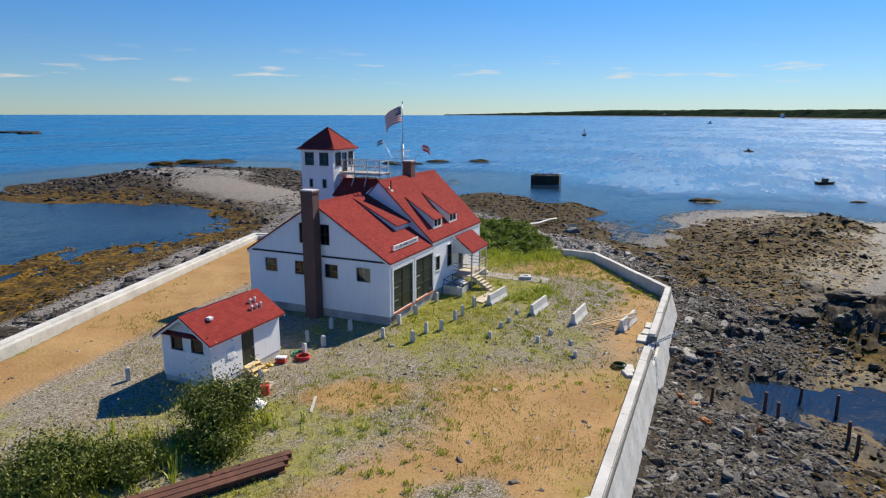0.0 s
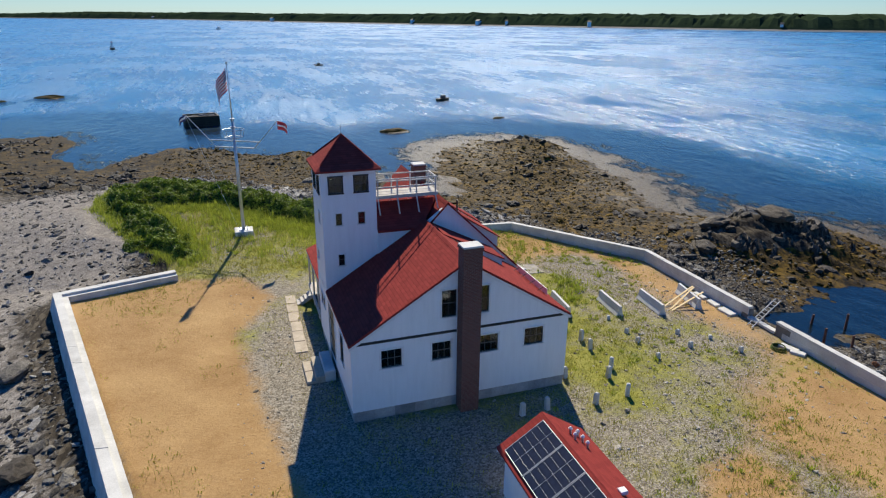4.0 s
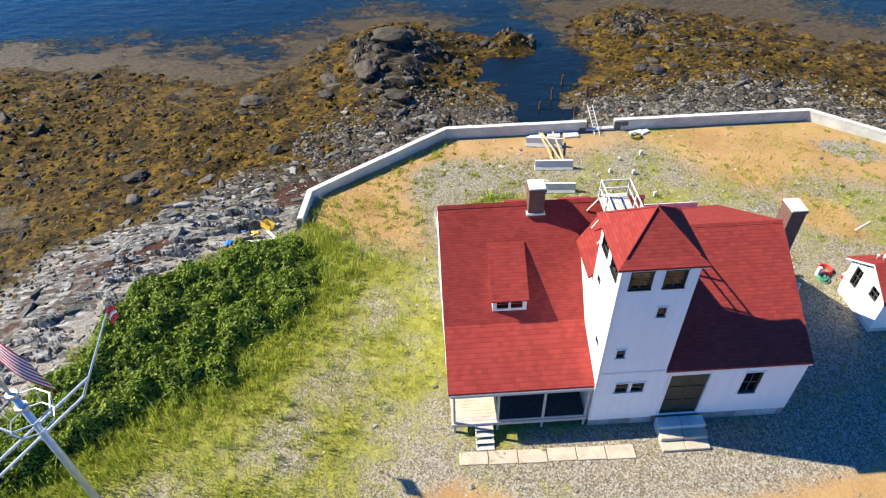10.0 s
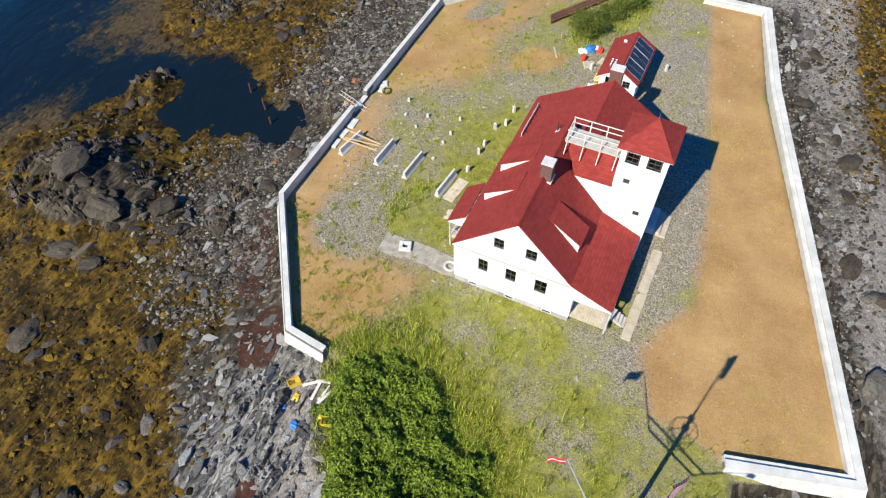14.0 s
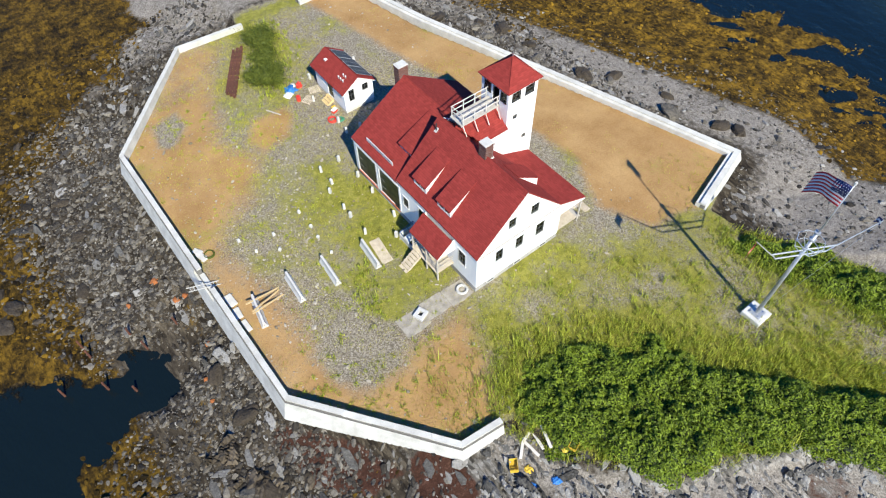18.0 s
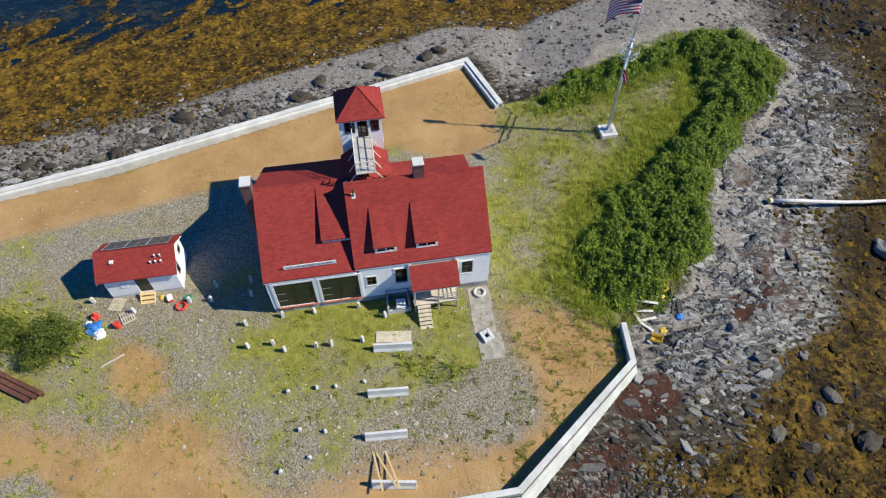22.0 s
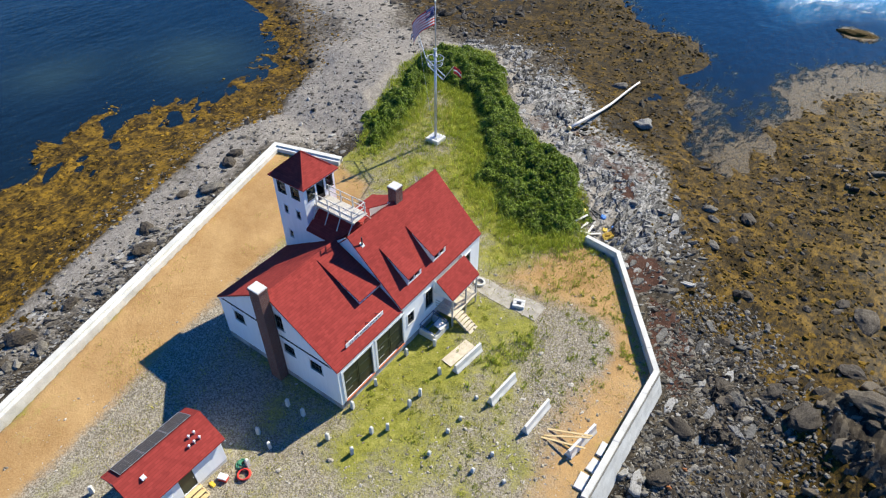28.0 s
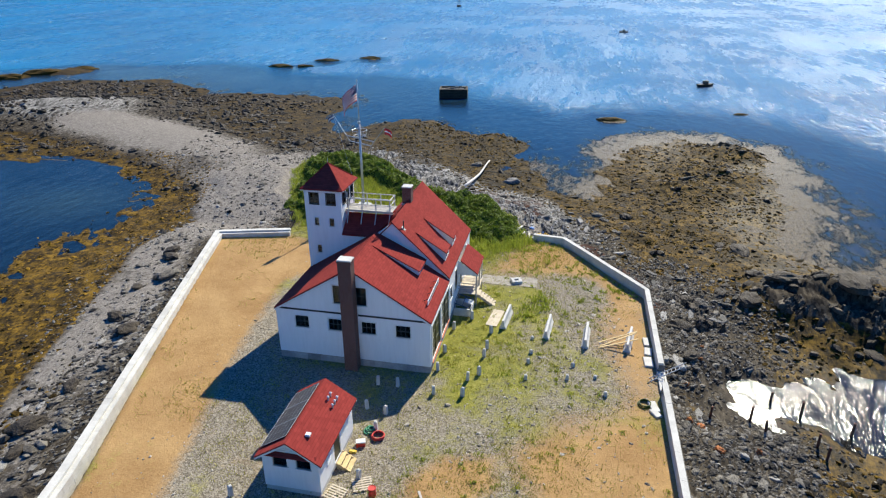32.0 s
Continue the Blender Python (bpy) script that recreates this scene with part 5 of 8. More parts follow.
vs = [(x, y, ez) for x, y in ring_lo] + [(x, y, ez + 0.29) for x, y in ring_mid] + [ap] + [(x, y, ez - 0.1) for x, y in ring_lo]
g.add(vs, [(i, (i + 1) % 4, 4 + (i + 1) % 4, 4 + i) for i in range(4)] + [(4 + i, 4 + (i + 1) % 4, 8) for i in range(4)]
      + [(9 + i, 9 + (i + 1) % 4, (i + 1) % 4, i) for i in range(4)] + [(12, 11, 10, 9)])
tr = part("tower_roof", g, ROOF, house, "red shingled pyramid roof")
h = Geo()
for x, y in ring_mid:
    h.tube((x, y, ez + 0.30), (ap[0], ap[1], ap[2] + 0.01), 0.05, n=6)
part("hip_cap", h, ROOF, tr)
part("finial", Geo().tube(ap, (ap[0], ap[1], ap[2] + 0.5), 0.02, 0.008), GALV, tr)
part("fascia", Geo().box(ex0 + 0.03, ex1 - 0.03, ey0 + 0.03, ey1 - 0.03, ez - 0.16, ez - 0.105), TRIM, tr)

# roof walk between tower and ridge
RAILPAINT = plain("weathered_rail_paint", (0.46, 0.43, 0.38), (0.70, 0.67, 0.61), 0.7, fine=25)
rw = thing("roof_walk", "grey wooden roof walk with white railings above the roof", "deck", (-7.0, 8.75, 9.6))
for i in range(12):
    y = -0.75 + i * 0.125
    part("deck_board", Geo().box(-2.0, 2.05, y, y + 0.115, 0.0, 0.04), GREYWOOD, rw)
part("joist", Geo().box(-2.0, 2.0, -0.74, -0.68, -0.16, -0.005).box(-2.0, 2.0, 0.62, 0.68, -0.16, -0.005), GREYWOOD, rw)
for x in (-1.75, -0.55, 0.65, 1.85):
    for y in (-0.73, 0.70):
        part("post", Geo().box(x - 0.04, x + 0.04, y - 0.04, y + 0.04, -0.15, 1.0, 0.008), RAILPAINT, rw)
        part("leg", Geo().tube((x, y, -0.1), (x, y * 1.75, -1.0 if x < 0.9 else -0.85), 0.04, n=6), RAILPAINT, rw)
for y in (-0.73, 0.70):
    for z in (0.5, 0.98):
        part("rail", Geo().box(-1.95, 1.95, y - 0.03, y + 0.03, z, z + 0.07, 0.008), RAILPAINT, rw)
for z in (0.5, 0.98):
    part("rail", Geo().box(1.83, 1.88, -0.69, 0.66, z, z + 0.07), RAILPAINT, rw)

part("trim_band", Geo().box(-8.95, -0.05, 17.6, 17.638, 4.28, 4.42), GREYWOOD, house, "grey band across the north gable")

# ---- east porch ----
def steps(parent, n, x0, y0, y1, ztop, run, rise, sign, mat):
    for i in range(n):
        x = x0 + sign * run * i
        lo, hi = sorted((x, x + sign * (run + 0.02)))
        part("tread", Geo().box(lo, hi, y0, y1, ztop - rise * (i + 1), ztop - rise * (i + 1) + 0.05, 0.008), mat, parent)
    for y in (y0 + 0.03, y1 - 0.07):
        part("stringer", Geo().prism([(x0, ztop - 0.05), (x0 + sign * run * n, ztop - rise * n - 0.02), (x0 + sign * run * (n - 1), ztop - rise * n - 0.1), (x0, ztop - 0.35)], "y", y, y + 0.05), mat, parent)


porch = thing("east_porch", "small white porch with red roof and wooden steps", "porch", (0.9, 12.9, 0.0))
pr = part("roof", Geo().slab([(-0.62, -1.85, 4.32), (0.95, -1.85, 3.1), (0.95, 1.95, 3.1), (-0.62, 1.95, 4.32)], 0.12), ROOF, porch)
for y in (-1.83, 1.87):
    part("gable_panel", Geo().prism([(-0.88, 4.3), (0.9, 3.02), (0.9, 2.9), (-0.88, 2.9)], "y", y, y + 0.05), TRIM, porch)
part("fascia", Geo().box(0.87, 0.92, -1.77, 1.86, 2.85, 3.02), TRIM, porch)
for i in range(9):
    part("deck_board", Geo().box(-0.88 + i * 0.2, -0.69 + i * 0.2, -1.75, 1.85, 0.92, 0.97), WOOD, porch)
part("skirt", Geo().box(0.82, 0.86, -1.7, 1.8, 0.72, 0.915), GREYWOOD, porch)
for y in (-1.7, 0.2, 1.72):
    part("post", Geo().box(0.74, 0.86, y, y + 0.12, -0.6, 2.9, 0.01), GREYWOOD, porch)
for y0, y1 in ((0.35, 1.7),):
    for z in (1.3, 1.6, 1.9):
        part("rail", Geo().box(0.78, 0.82, y0, y1, z, z + 0.06), GREYWOOD, porch)
for y in (-1.66, 1.78):
    for z in (1.3, 1.6, 1.9):
        part("rail", Geo().box(-0.85, 0.74, y, y + 0.04, z, z + 0.06), GREYWOOD, porch)
steps(porch, 6, 0.88, -1.5, -0.45, 0.95, 0.27, 0.19, 1, WOOD)

# basement hatch beside the porch
hatch = thing("basement_hatch", "open basement hatch with dark blue pipe frame", "hatch", (0.7, 9.95, -0.2))
part("curb", Geo().box(-0.66, 0.9, -0.95, -0.8, -0.4, 0.75).box(-0.66, 0.9, 0.8, 0.95, -0.4, 0.75).box(0.78, 0.9, -0.79, 0.79, -0.4, 0.55), CONC, hatch)
part("well", Geo().box(-0.65, 0.77, -0.79, 0.79, -0.6, -0.3), INSIDE, hatch)
fr = Geo()
for y in (-0.9, 0.9):
    fr.tube((-0.6, y, 1.25), (0.85, y, 0.85), 0.035, n=6).tube((0.85, y, 0.85), (0.85, y, 0.5), 0.035, n=6).tube((-0.6, y, 1.25), (-0.6, y, 0.7), 0.035, n=6)
for s in (0.0, 0.5, 1.0):
    fr.tube((-0.6 + 1.45 * s, -0.9, 1.25 - 0.4 * s), (-0.6 + 1.45 * s, 0.9, 1.25 - 0.4 * s), 0.03, n=6)
part("frame", fr, NAVY, hatch)
part("lid", Geo().slab([(0.2, -0.2, 1.06), (0.95, -0.2, 0.86), (0.95, 0.55, 0.86), (0.2, 0.55, 1.06)], 0.03), PALECONC, hatch, "pale loose board on the hatch")

# ---- west veranda ----
FELT = plain("dark_felt", (0.018, 0.018, 0.019), (0.05, 0.05, 0.05), 0.9, fine=20)
WORNSLAB = plain("worn_cream_slab", (0.34, 0.28, 0.21), (0.56, 0.48, 0.37), 0.9, scale=1.5, fine=12, relief=0.6, dist=0.02, spec=0.2)
ver = thing("veranda", "open veranda with grey posts under the red roof", "veranda", (-10.75, 14.0, 0.0))
for i in range(14):
    x = -1.42 + i * 0.205
    part("deck_board", Geo().box(x, x + 0.195, -3.5, 3.55, 0.6, 0.65), WOOD if i > 1 else GREYWOOD, ver)
for y in (-3.4, -1.2, 1.15, 3.4):
    part("post", Geo().box(-1.35, -1.23, y - 0.06, y + 0.06, -0.6, 3.1, 0.01), GREYWOOD, ver)
part("beam", Geo().box(-1.36, -1.22, -3.5, 3.55, 2.88, 3.06), GREYWOOD, ver)
part("skirt", Geo().box(-1.42, -1.38, -3.5, 3.55, 0.42, 0.595), GREYWOOD, ver)
part("floor_covering", Geo().box(-1.30, 1.44, -3.45, 1.2, 0.652, 0.662), FELT, ver, "dark felt covering on the deck")
part("kick_board", Geo().box(-1.36, -1.31, -3.33, 1.2, 0.664, 0.76), GREYWOOD, ver)
steps(ver, 4, -1.42, 1.4, 2.35, 0.62, 0.27, 0.19, -1, GREYWOOD)

# concrete steps and slabs on the west side
cs_ = thing("concrete_steps", "broad weathered concrete steps below the west door", "steps", (-12.9, 5.7, -0.25))
for i, (x0, x1, z) in enumerate(((-0.05, 0.62, 0.75), (-0.55, 0.0, 0.5), (-1.05, -0.5, 0.25))):
    for y0, y1 in ((-1.25, -0.02), (0.0, 1.2)):
        part("step", Geo().box(x0 - 0.02 * i, x1 - 0.055, y0, y1, -0.4, z, 0.03), WORNSLAB if i else PALECONC, cs_)
walkway = thing("walkway", "strip of pale concrete slabs along the veranda", "path", (-13.75, 12.8, -0.2), -1.0)
for i in range(6):
    y = -4.5 + i * 1.5
    part("slab", Geo().box(-0.38 + 0.02 * (i % 3), 0.4 - 0.03 * (i % 2), y, y + 1.46, -0.2, 0.09 + 0.01 * (i % 2), 0.02), WORNSLAB, walkway)

# ---- shed ----
PANELRIM = plain("panel_rim", (0.30, 0.31, 0.32), (0.48, 0.49, 0.50), 0.5, 0.3)
shed = thing("shed", "small white clapboard shed with red roof and solar panels", "shed", (-5.35, -10.4, -0.15), 0.0)
SW, SL, SE, SR = 1.75, 2.85, 2.90, 4.02
part("foundation", Geo().box(-SW + 0.03, SW - 0.03, -SL + 0.03, SL - 0.03, -0.6, 0.35), CONC, shed)
sh_s = [(-1.05, -0.2, 1.95, 2.72), (0.4, 1.25, 1.95, 2.72)]
sh_prof = [(-SW, SE - 0.16), (0, SR - 0.11), (SW, SE - 0.16)]
wall("south_wall", "y", -SL, 0.12, sh_prof, 0.35, sh_s, shed)
sh_n = [(-1.15, -0.45, 1.9, 2.7), (0.55, 1.2, 1.3, 2.7)]
wall("north_wall", "y", SL, -0.12, sh_prof, 0.35, sh_n, shed)
door = [(-0.5, 0.55, 0.45, 2.6)]
wall("east_wall", "x", SW, -0.12, [(-SL + 0.12, SE - 0.16), (SL - 0.12, SE - 0.16)], 0.35, door, shed)
wall("west_wall", "x", -SW, 0.12, [(-SL + 0.12, SE - 0.16), (SL - 0.12, SE - 0.16)], 0.35, [], shed)
for w in sh_s:
    window(shed, "y", -SL, -1, *w, 1, 1, 0.07)
for w in sh_n:
    window(shed, "y", SL, 1, *w, 2, 2, 0.07)
# added dark plates behind the shed panes, in place of interior gloom
for y, ws in ((-SL + 0.3, sh_s), (SL - 0.35, sh_n)):
    for w in ws:
        part("dark_backing", Geo().box(w[0] - 0.1, w[1] + 0.1, y, y + 0.05, w[2] - 0.15, w[3] + 0.1), INSIDE, shed)
part("floor", Geo().box(-SW + 0.12, SW - 0.12, -SL + 0.12, SL - 0.12, 0.35, 0.42), INSIDE, shed)
dd = part("door", Geo().box(SW - 0.1, SW - 0.05, -0.5, 0.55, 0.45, 2.6).box(SW - 0.05, SW - 0.03, -0.4, 0.45, 1.5, 2.45), GREEN, shed, "dark green shed door")
part("door_handle", Geo().tube((SW - 0.03, 0.42, 1.35), (SW + 0.03, 0.42, 1.35), 0.03), GALV, dd)
for s_ in (1, -1):
    sr = part("roof", Geo().slab([(0, -SL - 0.35, SR), (s_ * (SW + 0.3), -SL - 0.35, SE - 0.02 - 0.2), (s_ * (SW + 0.3), SL + 0.25, SE - 0.22), (0, SL + 0.25, SR)], 0.1), ROOF, shed)
    for y in (-SL - 0.33, SL + 0.18):
        part("bargeboard", Geo().prism([(0, SR - 0.1), (s_ * (SW + 0.3), SE - 0.33), (s_ * (SW + 0.3), SE - 0.45), (0, SR - 0.25)], "y", y, y + 0.05), TRIM, sr)
part("gable_hood", Geo().slab([(-SW + 0.05, -SL - 0.02, 3.02), (SW - 0.05, -SL - 0.02, 3.02), (SW - 0.05, -SL - 0.3, 2.9), (-SW + 0.05, -SL - 0.3, 2.9)], 0.06), ROOF, shed)
lv = Geo()
for i in range(6):
    z = 3.1 + i * 0.13
    half_w = (SR - 0.15 - z) / (SR - 0.1 - SE) * SW - 0.15
    lv.box(-half_w, half_w, -SL - 0.05, -SL - 0.004, z, z + 0.09)
part("louvre", lv, TRIM, shed)
fslope = (SR - SE + 0.22) / (SW + 0.3)
for i in range(3):
    y0 = -2.55 + i * 1.72
    y1 = y0 + 1.66
    pts = [(-0.22, y0, SR - 0.22 * fslope + 0.10), (-1.92, y0, SR - 1.92 * fslope + 0.10), (-1.92, y1, SR - 1.92 * fslope + 0.10), (-0.22, y1, SR - 0.22 * fslope + 0.10)]
    sp = part("solar_panel", Geo().slab(pts, 0.05), SOLAR, shed, "black solar panel")
    fr = Geo()
    for a, b in zip(pts, pts[1:] + pts[:1]):
        fr.tube((a[0], a[1], a[2] + 0.005), (b[0], b[1], b[2] + 0.005), 0.018, n=4)
    mid = [tuple((Vector(pts[0]) + Vector(pts[3])) / 2 + Vector((0, 0, 0.005))), tuple((Vector(pts[1]) + Vector(pts[2])) / 2 + Vector((0, 0, 0.005)))]
    fr.tube(*mid, 0.007, n=4)
    for k in (1, 2, 3, 4, 5):
        a = Vector(pts[0]).lerp(Vector(pts[1]), k / 6) + Vector((0, 0, 0.004))
        b = Vector(pts[3]).lerp(Vector(pts[2]), k / 6) + Vector((0, 0, 0.004))
        fr.tube(a, b, 0.004, n=4)
    part("frame", fr, PANELRIM, sp)


def roof_vent(x, y, h, r):
    z = SR - x * fslope
    v = part("vent", Geo().tube((x, y, z - 0.05), (x, y, z + h), r, n=10), GALV, shed)
    part("vent_cap", Geo().tube((x, y, z + h + 0.02), (x, y, z + h + 0.1), r * 1.6, r * 0.6, n=10), WHITEP, v)


for x, y in ((0.75, 1.55), (0.75, 1.95), (1.15, 1.2), (1.15, 1.6), (1.15, 2.0)):
    roof_vent(x, y, 0.22, 0.06)
bv = part("box_vent", Geo().box(0.65, 0.95, -1.95, -1.65, SR - 0.75 * fslope, SR - 0.75 * fslope + 0.16, 0.02), WHITEP, shed, "white box vent")
vl = part("wall_louvre", Geo().box(SW - 0.01, SW + 0.02, -1.75, -1.05, 1.25, 1.95), TRIM, shed, "white louvred wall vent")
for i in range(6):
    part("blade", Geo().slab([(SW + 0.022, -1.70, 1.40 + i * 0.09), (SW + 0.05, -1.70, 1.36 + i * 0.09), (SW + 0.05, -1.10, 1.36 + i * 0.09), (SW + 0.022, -1.10, 1.40 + i * 0.09)], 0.015), TRIM, vl)
stoop = thing("shed_steps", "short flight of new wooden steps at the shed door", "steps", (-3.55, -10.4, -0.15))
steps(stoop, 3, 0.02, -0.6, 0.6, 0.62, 0.3, 0.2, 1, YELLOWWOOD)
part("leg", Geo().box(0.05, 0.13, -0.5, -0.42, -0.1, 0.42).box(0.05, 0.13, 0.42, 0.5, -0.1, 0.42), YELLOWWOOD, stoop)

# ---- flagpole ----
pole = thing("flagpole", "tall grey steel signal mast with yards and basket", "flagpole", (-16.25, 33.4, -0.1))
part("base", Geo().box(-0.85, 0.85, -0.85, 0.85, -0.4, 0.42, 0.05), PALECONC, pole, "square white concrete base")
for x in (-0.35, 0.35):
    for y in (-0.35, 0.35):
        part("bolt", Geo().tube((x, y, 0.4), (x, y, 0.6), 0.05, n=6), GALV, pole)
part("foot_plate", Geo().box(-0.5, 0.5, -0.5, 0.5, 0.425, 0.47), GALV, pole)
part("mast", Geo().tube((0, 0, 0.45), (0, 0, 10.9), 0.17, 0.13, 12), GALV, pole, smooth=True)
part("topmast", Geo().tube((0, 0.05, 10.3), (0, 0.05, 15.75), 0.07, 0.035, 10), GALV, pole, smooth=True)
part("truck", Geo().tube((0, 0.05, 15.75), (0, 0.05, 15.95), 0.09, 0.09, 10), PALECONC, pole)
part("doubling", Geo().tube((0, 0, 10.1), (0, 0, 10.25), 0.24, 0.24, 10), GALV, pole)
part("doubling", Geo().tube((0, 0, 10.85), (0, 0, 11.0), 0.22, 0.22, 10), GALV, pole)
yards = Vector((0.88, -0.48, 0))
for z, l in ((8.35, 1.9), (8.95, 2.4)):
    a, b = -yards * l, yards * l
    part("yard", Geo().tube((a.x, a.y, z), (b.x, b.y, z), 0.06, n=8), GALV, pole)
for s_ in (-1, 1):
    a = yards * 1.9 * s_
    b = yards * 2.4 * s_
    part("yard_tie", Geo().tube((a.x, a.y, 8.35), (b.x, b.y, 8.95), 0.05, n=6), GALV, pole)
basket = Geo()
basket.ring((0, 0, 10.0), 0.95, 0.035, 8, 5).ring((0, 0, 9.3), 0.8, 0.03, 8, 5)
for i in range(8):
    a = 2 * math.pi * i / 8
    basket.tube((0.95 * math.cos(a), 0.95 * math.sin(a), 10.0), (0.8 * math.cos(a), 0.8 * math.sin(a), 9.3), 0.02, n=5)
for i in range(4):
    a = math.pi / 4 + math.pi * i / 2
    basket.tube((0.8 * math.cos(a), 0.8 * math.sin(a), 9.3), (0, 0, 9.1), 0.03, n=5)
part("basket", basket, GALV, pole)
tip = yards * 4.3
root = yards * 2.4
part("gaff", Geo().tube((root.x, root.y, 8.9), (tip.x, tip.y, 10.9), 0.05, 0.03, 8), GALV, pole)
tip2 = -yards * 4.6
part("gaff", Geo().tube((-root.x, -root.y, 8.9), (tip2.x, tip2.y, 11.2), 0.05, 0.03, 8), GALV, pole)
part("halyard", Geo().tube((tip2.x, tip2.y, 11.1), (-0.6, 0.3, 0.9), 0.012, n=4), GALV, pole)


def cloth(name, at, length, hoist, direction, bands, label, group="", droop=0.35, canton=None):
    """A flag in stripes that hangs and waves; direction: the way it flies."""
    f = thing(name, label, "flag", at, group=group)
    d = Vector(direction).normalized()
    side = Vector((-d.y, d.x, 0))

    def at_(u, v):
        wave = 0.16 * math.sin(u * 5.2 + v * 1.2) * min(1, u * 1.5) * length / 2.4
        return d * (u * length * 0.9) + side * wave + Vector((0, 0, -v * hoist - droop * u * u * length - 0.06 * math.sin(u * 6 + v) * u))
    n = 14

    def strip(v0, v1, u0, u1, off):
        g = Geo()
        m = max(2, round((u1 - u0) * n))
        vs, fs = [], []
        for k in (0, 1):
            for i in range(m + 1):
                u = u0 + (u1 - u0) * i / m
                for v in (v0, v1):
                    vs.append(at_(u, v) + side * (off if k else -off))
        q = 2 * (m + 1)
        for i in range(m):
            a = 2 * i
            fs += [(a, a + 1, a + 3, a + 2), (q + a, q + a + 2, q + a + 3, q + a + 1), (a, a + 2, q + a + 2, q + a), (a + 1, q + a + 1, q + a + 3, a + 3)]
        fs += [(0, q, q + 1, 1), (2 * m, 2 * m + 1, q + 2 * m + 1, q + 2 * m)]
        return g.add(vs, fs)
    k = len(bands)
    for i, mt in enumerate(bands):
        part("stripe", strip(i / k, (i + 1) / k, 0, 1, 0.006), mt, f, smooth=True)
    if canton:
        part("canton", strip(0.0, canton[0], 0.0, canton[1], 0.012), canton[2], f, smooth=True)
        st = Geo()
        for r in range(5):
            for c in range(6):
                p = at_(canton[1] * (c + 0.5 + 0.25 * (r % 2)) / 6.5, canton[0] * (r + 0.5) / 5)
                for sg_ in (-1, 1):
                    st.tube(p + side * 0.012 * sg_, p + side * 0.02 * sg_, 0.032, 0.02, 5)
        part("star", st, FLAGWHITE, f)
    return f


cloth("national_flag", (-16.38, 33.42, 15.3), 2.9, 1.9, (-0.30, -0.95, 0), [FLAGRED if i % 2 == 0 else FLAGWHITE for i in range(13)],
      "large national flag with stripes flying from the mast", "flags", 0.45, (7 / 13, 0.42, FLAGBLUE))
cloth("signal_flag", (-16.25 + tip.x, 33.4 + tip.y, 10.8), 0.95, 0.75, (0.9, 0.2, 0), [FLAGRED, FLAGRED, FLAGWHITE, FLAGRED, FLAGRED], "small red signal flag with a white mark", "flags", 0.5)
cloth("signal_flag", (-16.25 + tip2.x, 33.4 + tip2.y, 11.1), 0.8, 0.55, (-0.7, -0.6, 0), [FLAGBLUE, FLAGWHITE, FLAGBLUE], "small blue and white signal flag", "flags", 0.6)

# ---- yard things ----
NETGREEN = plain("green_net", (0.03, 0.16, 0.09), (0.08, 0.30, 0.17), 0.8, fine=12, relief=0.5)
OLDCONC = plain("worn_concrete", (0.20, 0.18, 0.15), (0.46, 0.42, 0.35), 0.9, scale=1.5, fine=14, relief=0.6, dist=0.03, spec=0.2)
def barrier(at, turn):
    b = thing("concrete_barrier", "pale concrete roadside barrier standing on the grass", "barrier", at, turn, "row of barriers")
    prof = [(-0.30, 0.0), (-0.30, 0.08), (-0.16, 0.33), (-0.09, 0.81), (0.09, 0.81), (0.16, 0.33), (0.30, 0.08), (0.30, 0.0)]
    g = Geo().prism(prof, "y", -1.52, 1.52)
    part("body", g, PALECONC, b)
    for y in (-0.8, 0.8):
        part("lifting_slot", Geo().box(-0.305, 0.305, y - 0.2, y + 0.2, -0.01, 0.06), DARK, b)
    part("end_hook", Geo().ring((0, 1.55, 0.5), 0.06, 0.012, 8, 4), RUST, b)
    return b


B0 = barrier((4.75, 9.05, on_ground(4.75, 9.05)), -6)
for x, y, a in ((8.4, 8.25, -4.7), (11.6, 7.75, -4), (15.1, 7.9, -10)):
    copy_thing(B0, pose(x, y, on_ground(x, y), 0, 0, a))
sheet = thing("plywood_sheet", "weathered tan plywood sheet lying beside a barrier", "board", (3.75, 9.2, on_ground(3.75, 9.2) + 0.02), -8)
part("sheet", Geo().box(-0.5, 0.5, -1.4, 1.4, 0.03, 0.06), WOOD, sheet)
for y in (-1.2, 1.2):
    part("batten", Geo().box(-0.45, 0.45, y - 0.05, y + 0.05, -0.02, 0.03), WOOD, sheet)
for i, (y, a) in enumerate(((6.9, 8), (7.5, 22), (7.9, 14))):
    pl = thing("plank", "new yellow timber plank laid across a concrete barrier", "plank", (14.2, y, on_ground(14.2, 7.5) + 0.42), a, "planks on the barrier")
    part("plank_body", Geo().slab([(-1.6, -0.07, -0.36), (1.5, -0.07, 0.57), (1.5, 0.07, 0.57), (-1.6, 0.07, -0.36)], 0.05), YELLOWWOOD, pl)


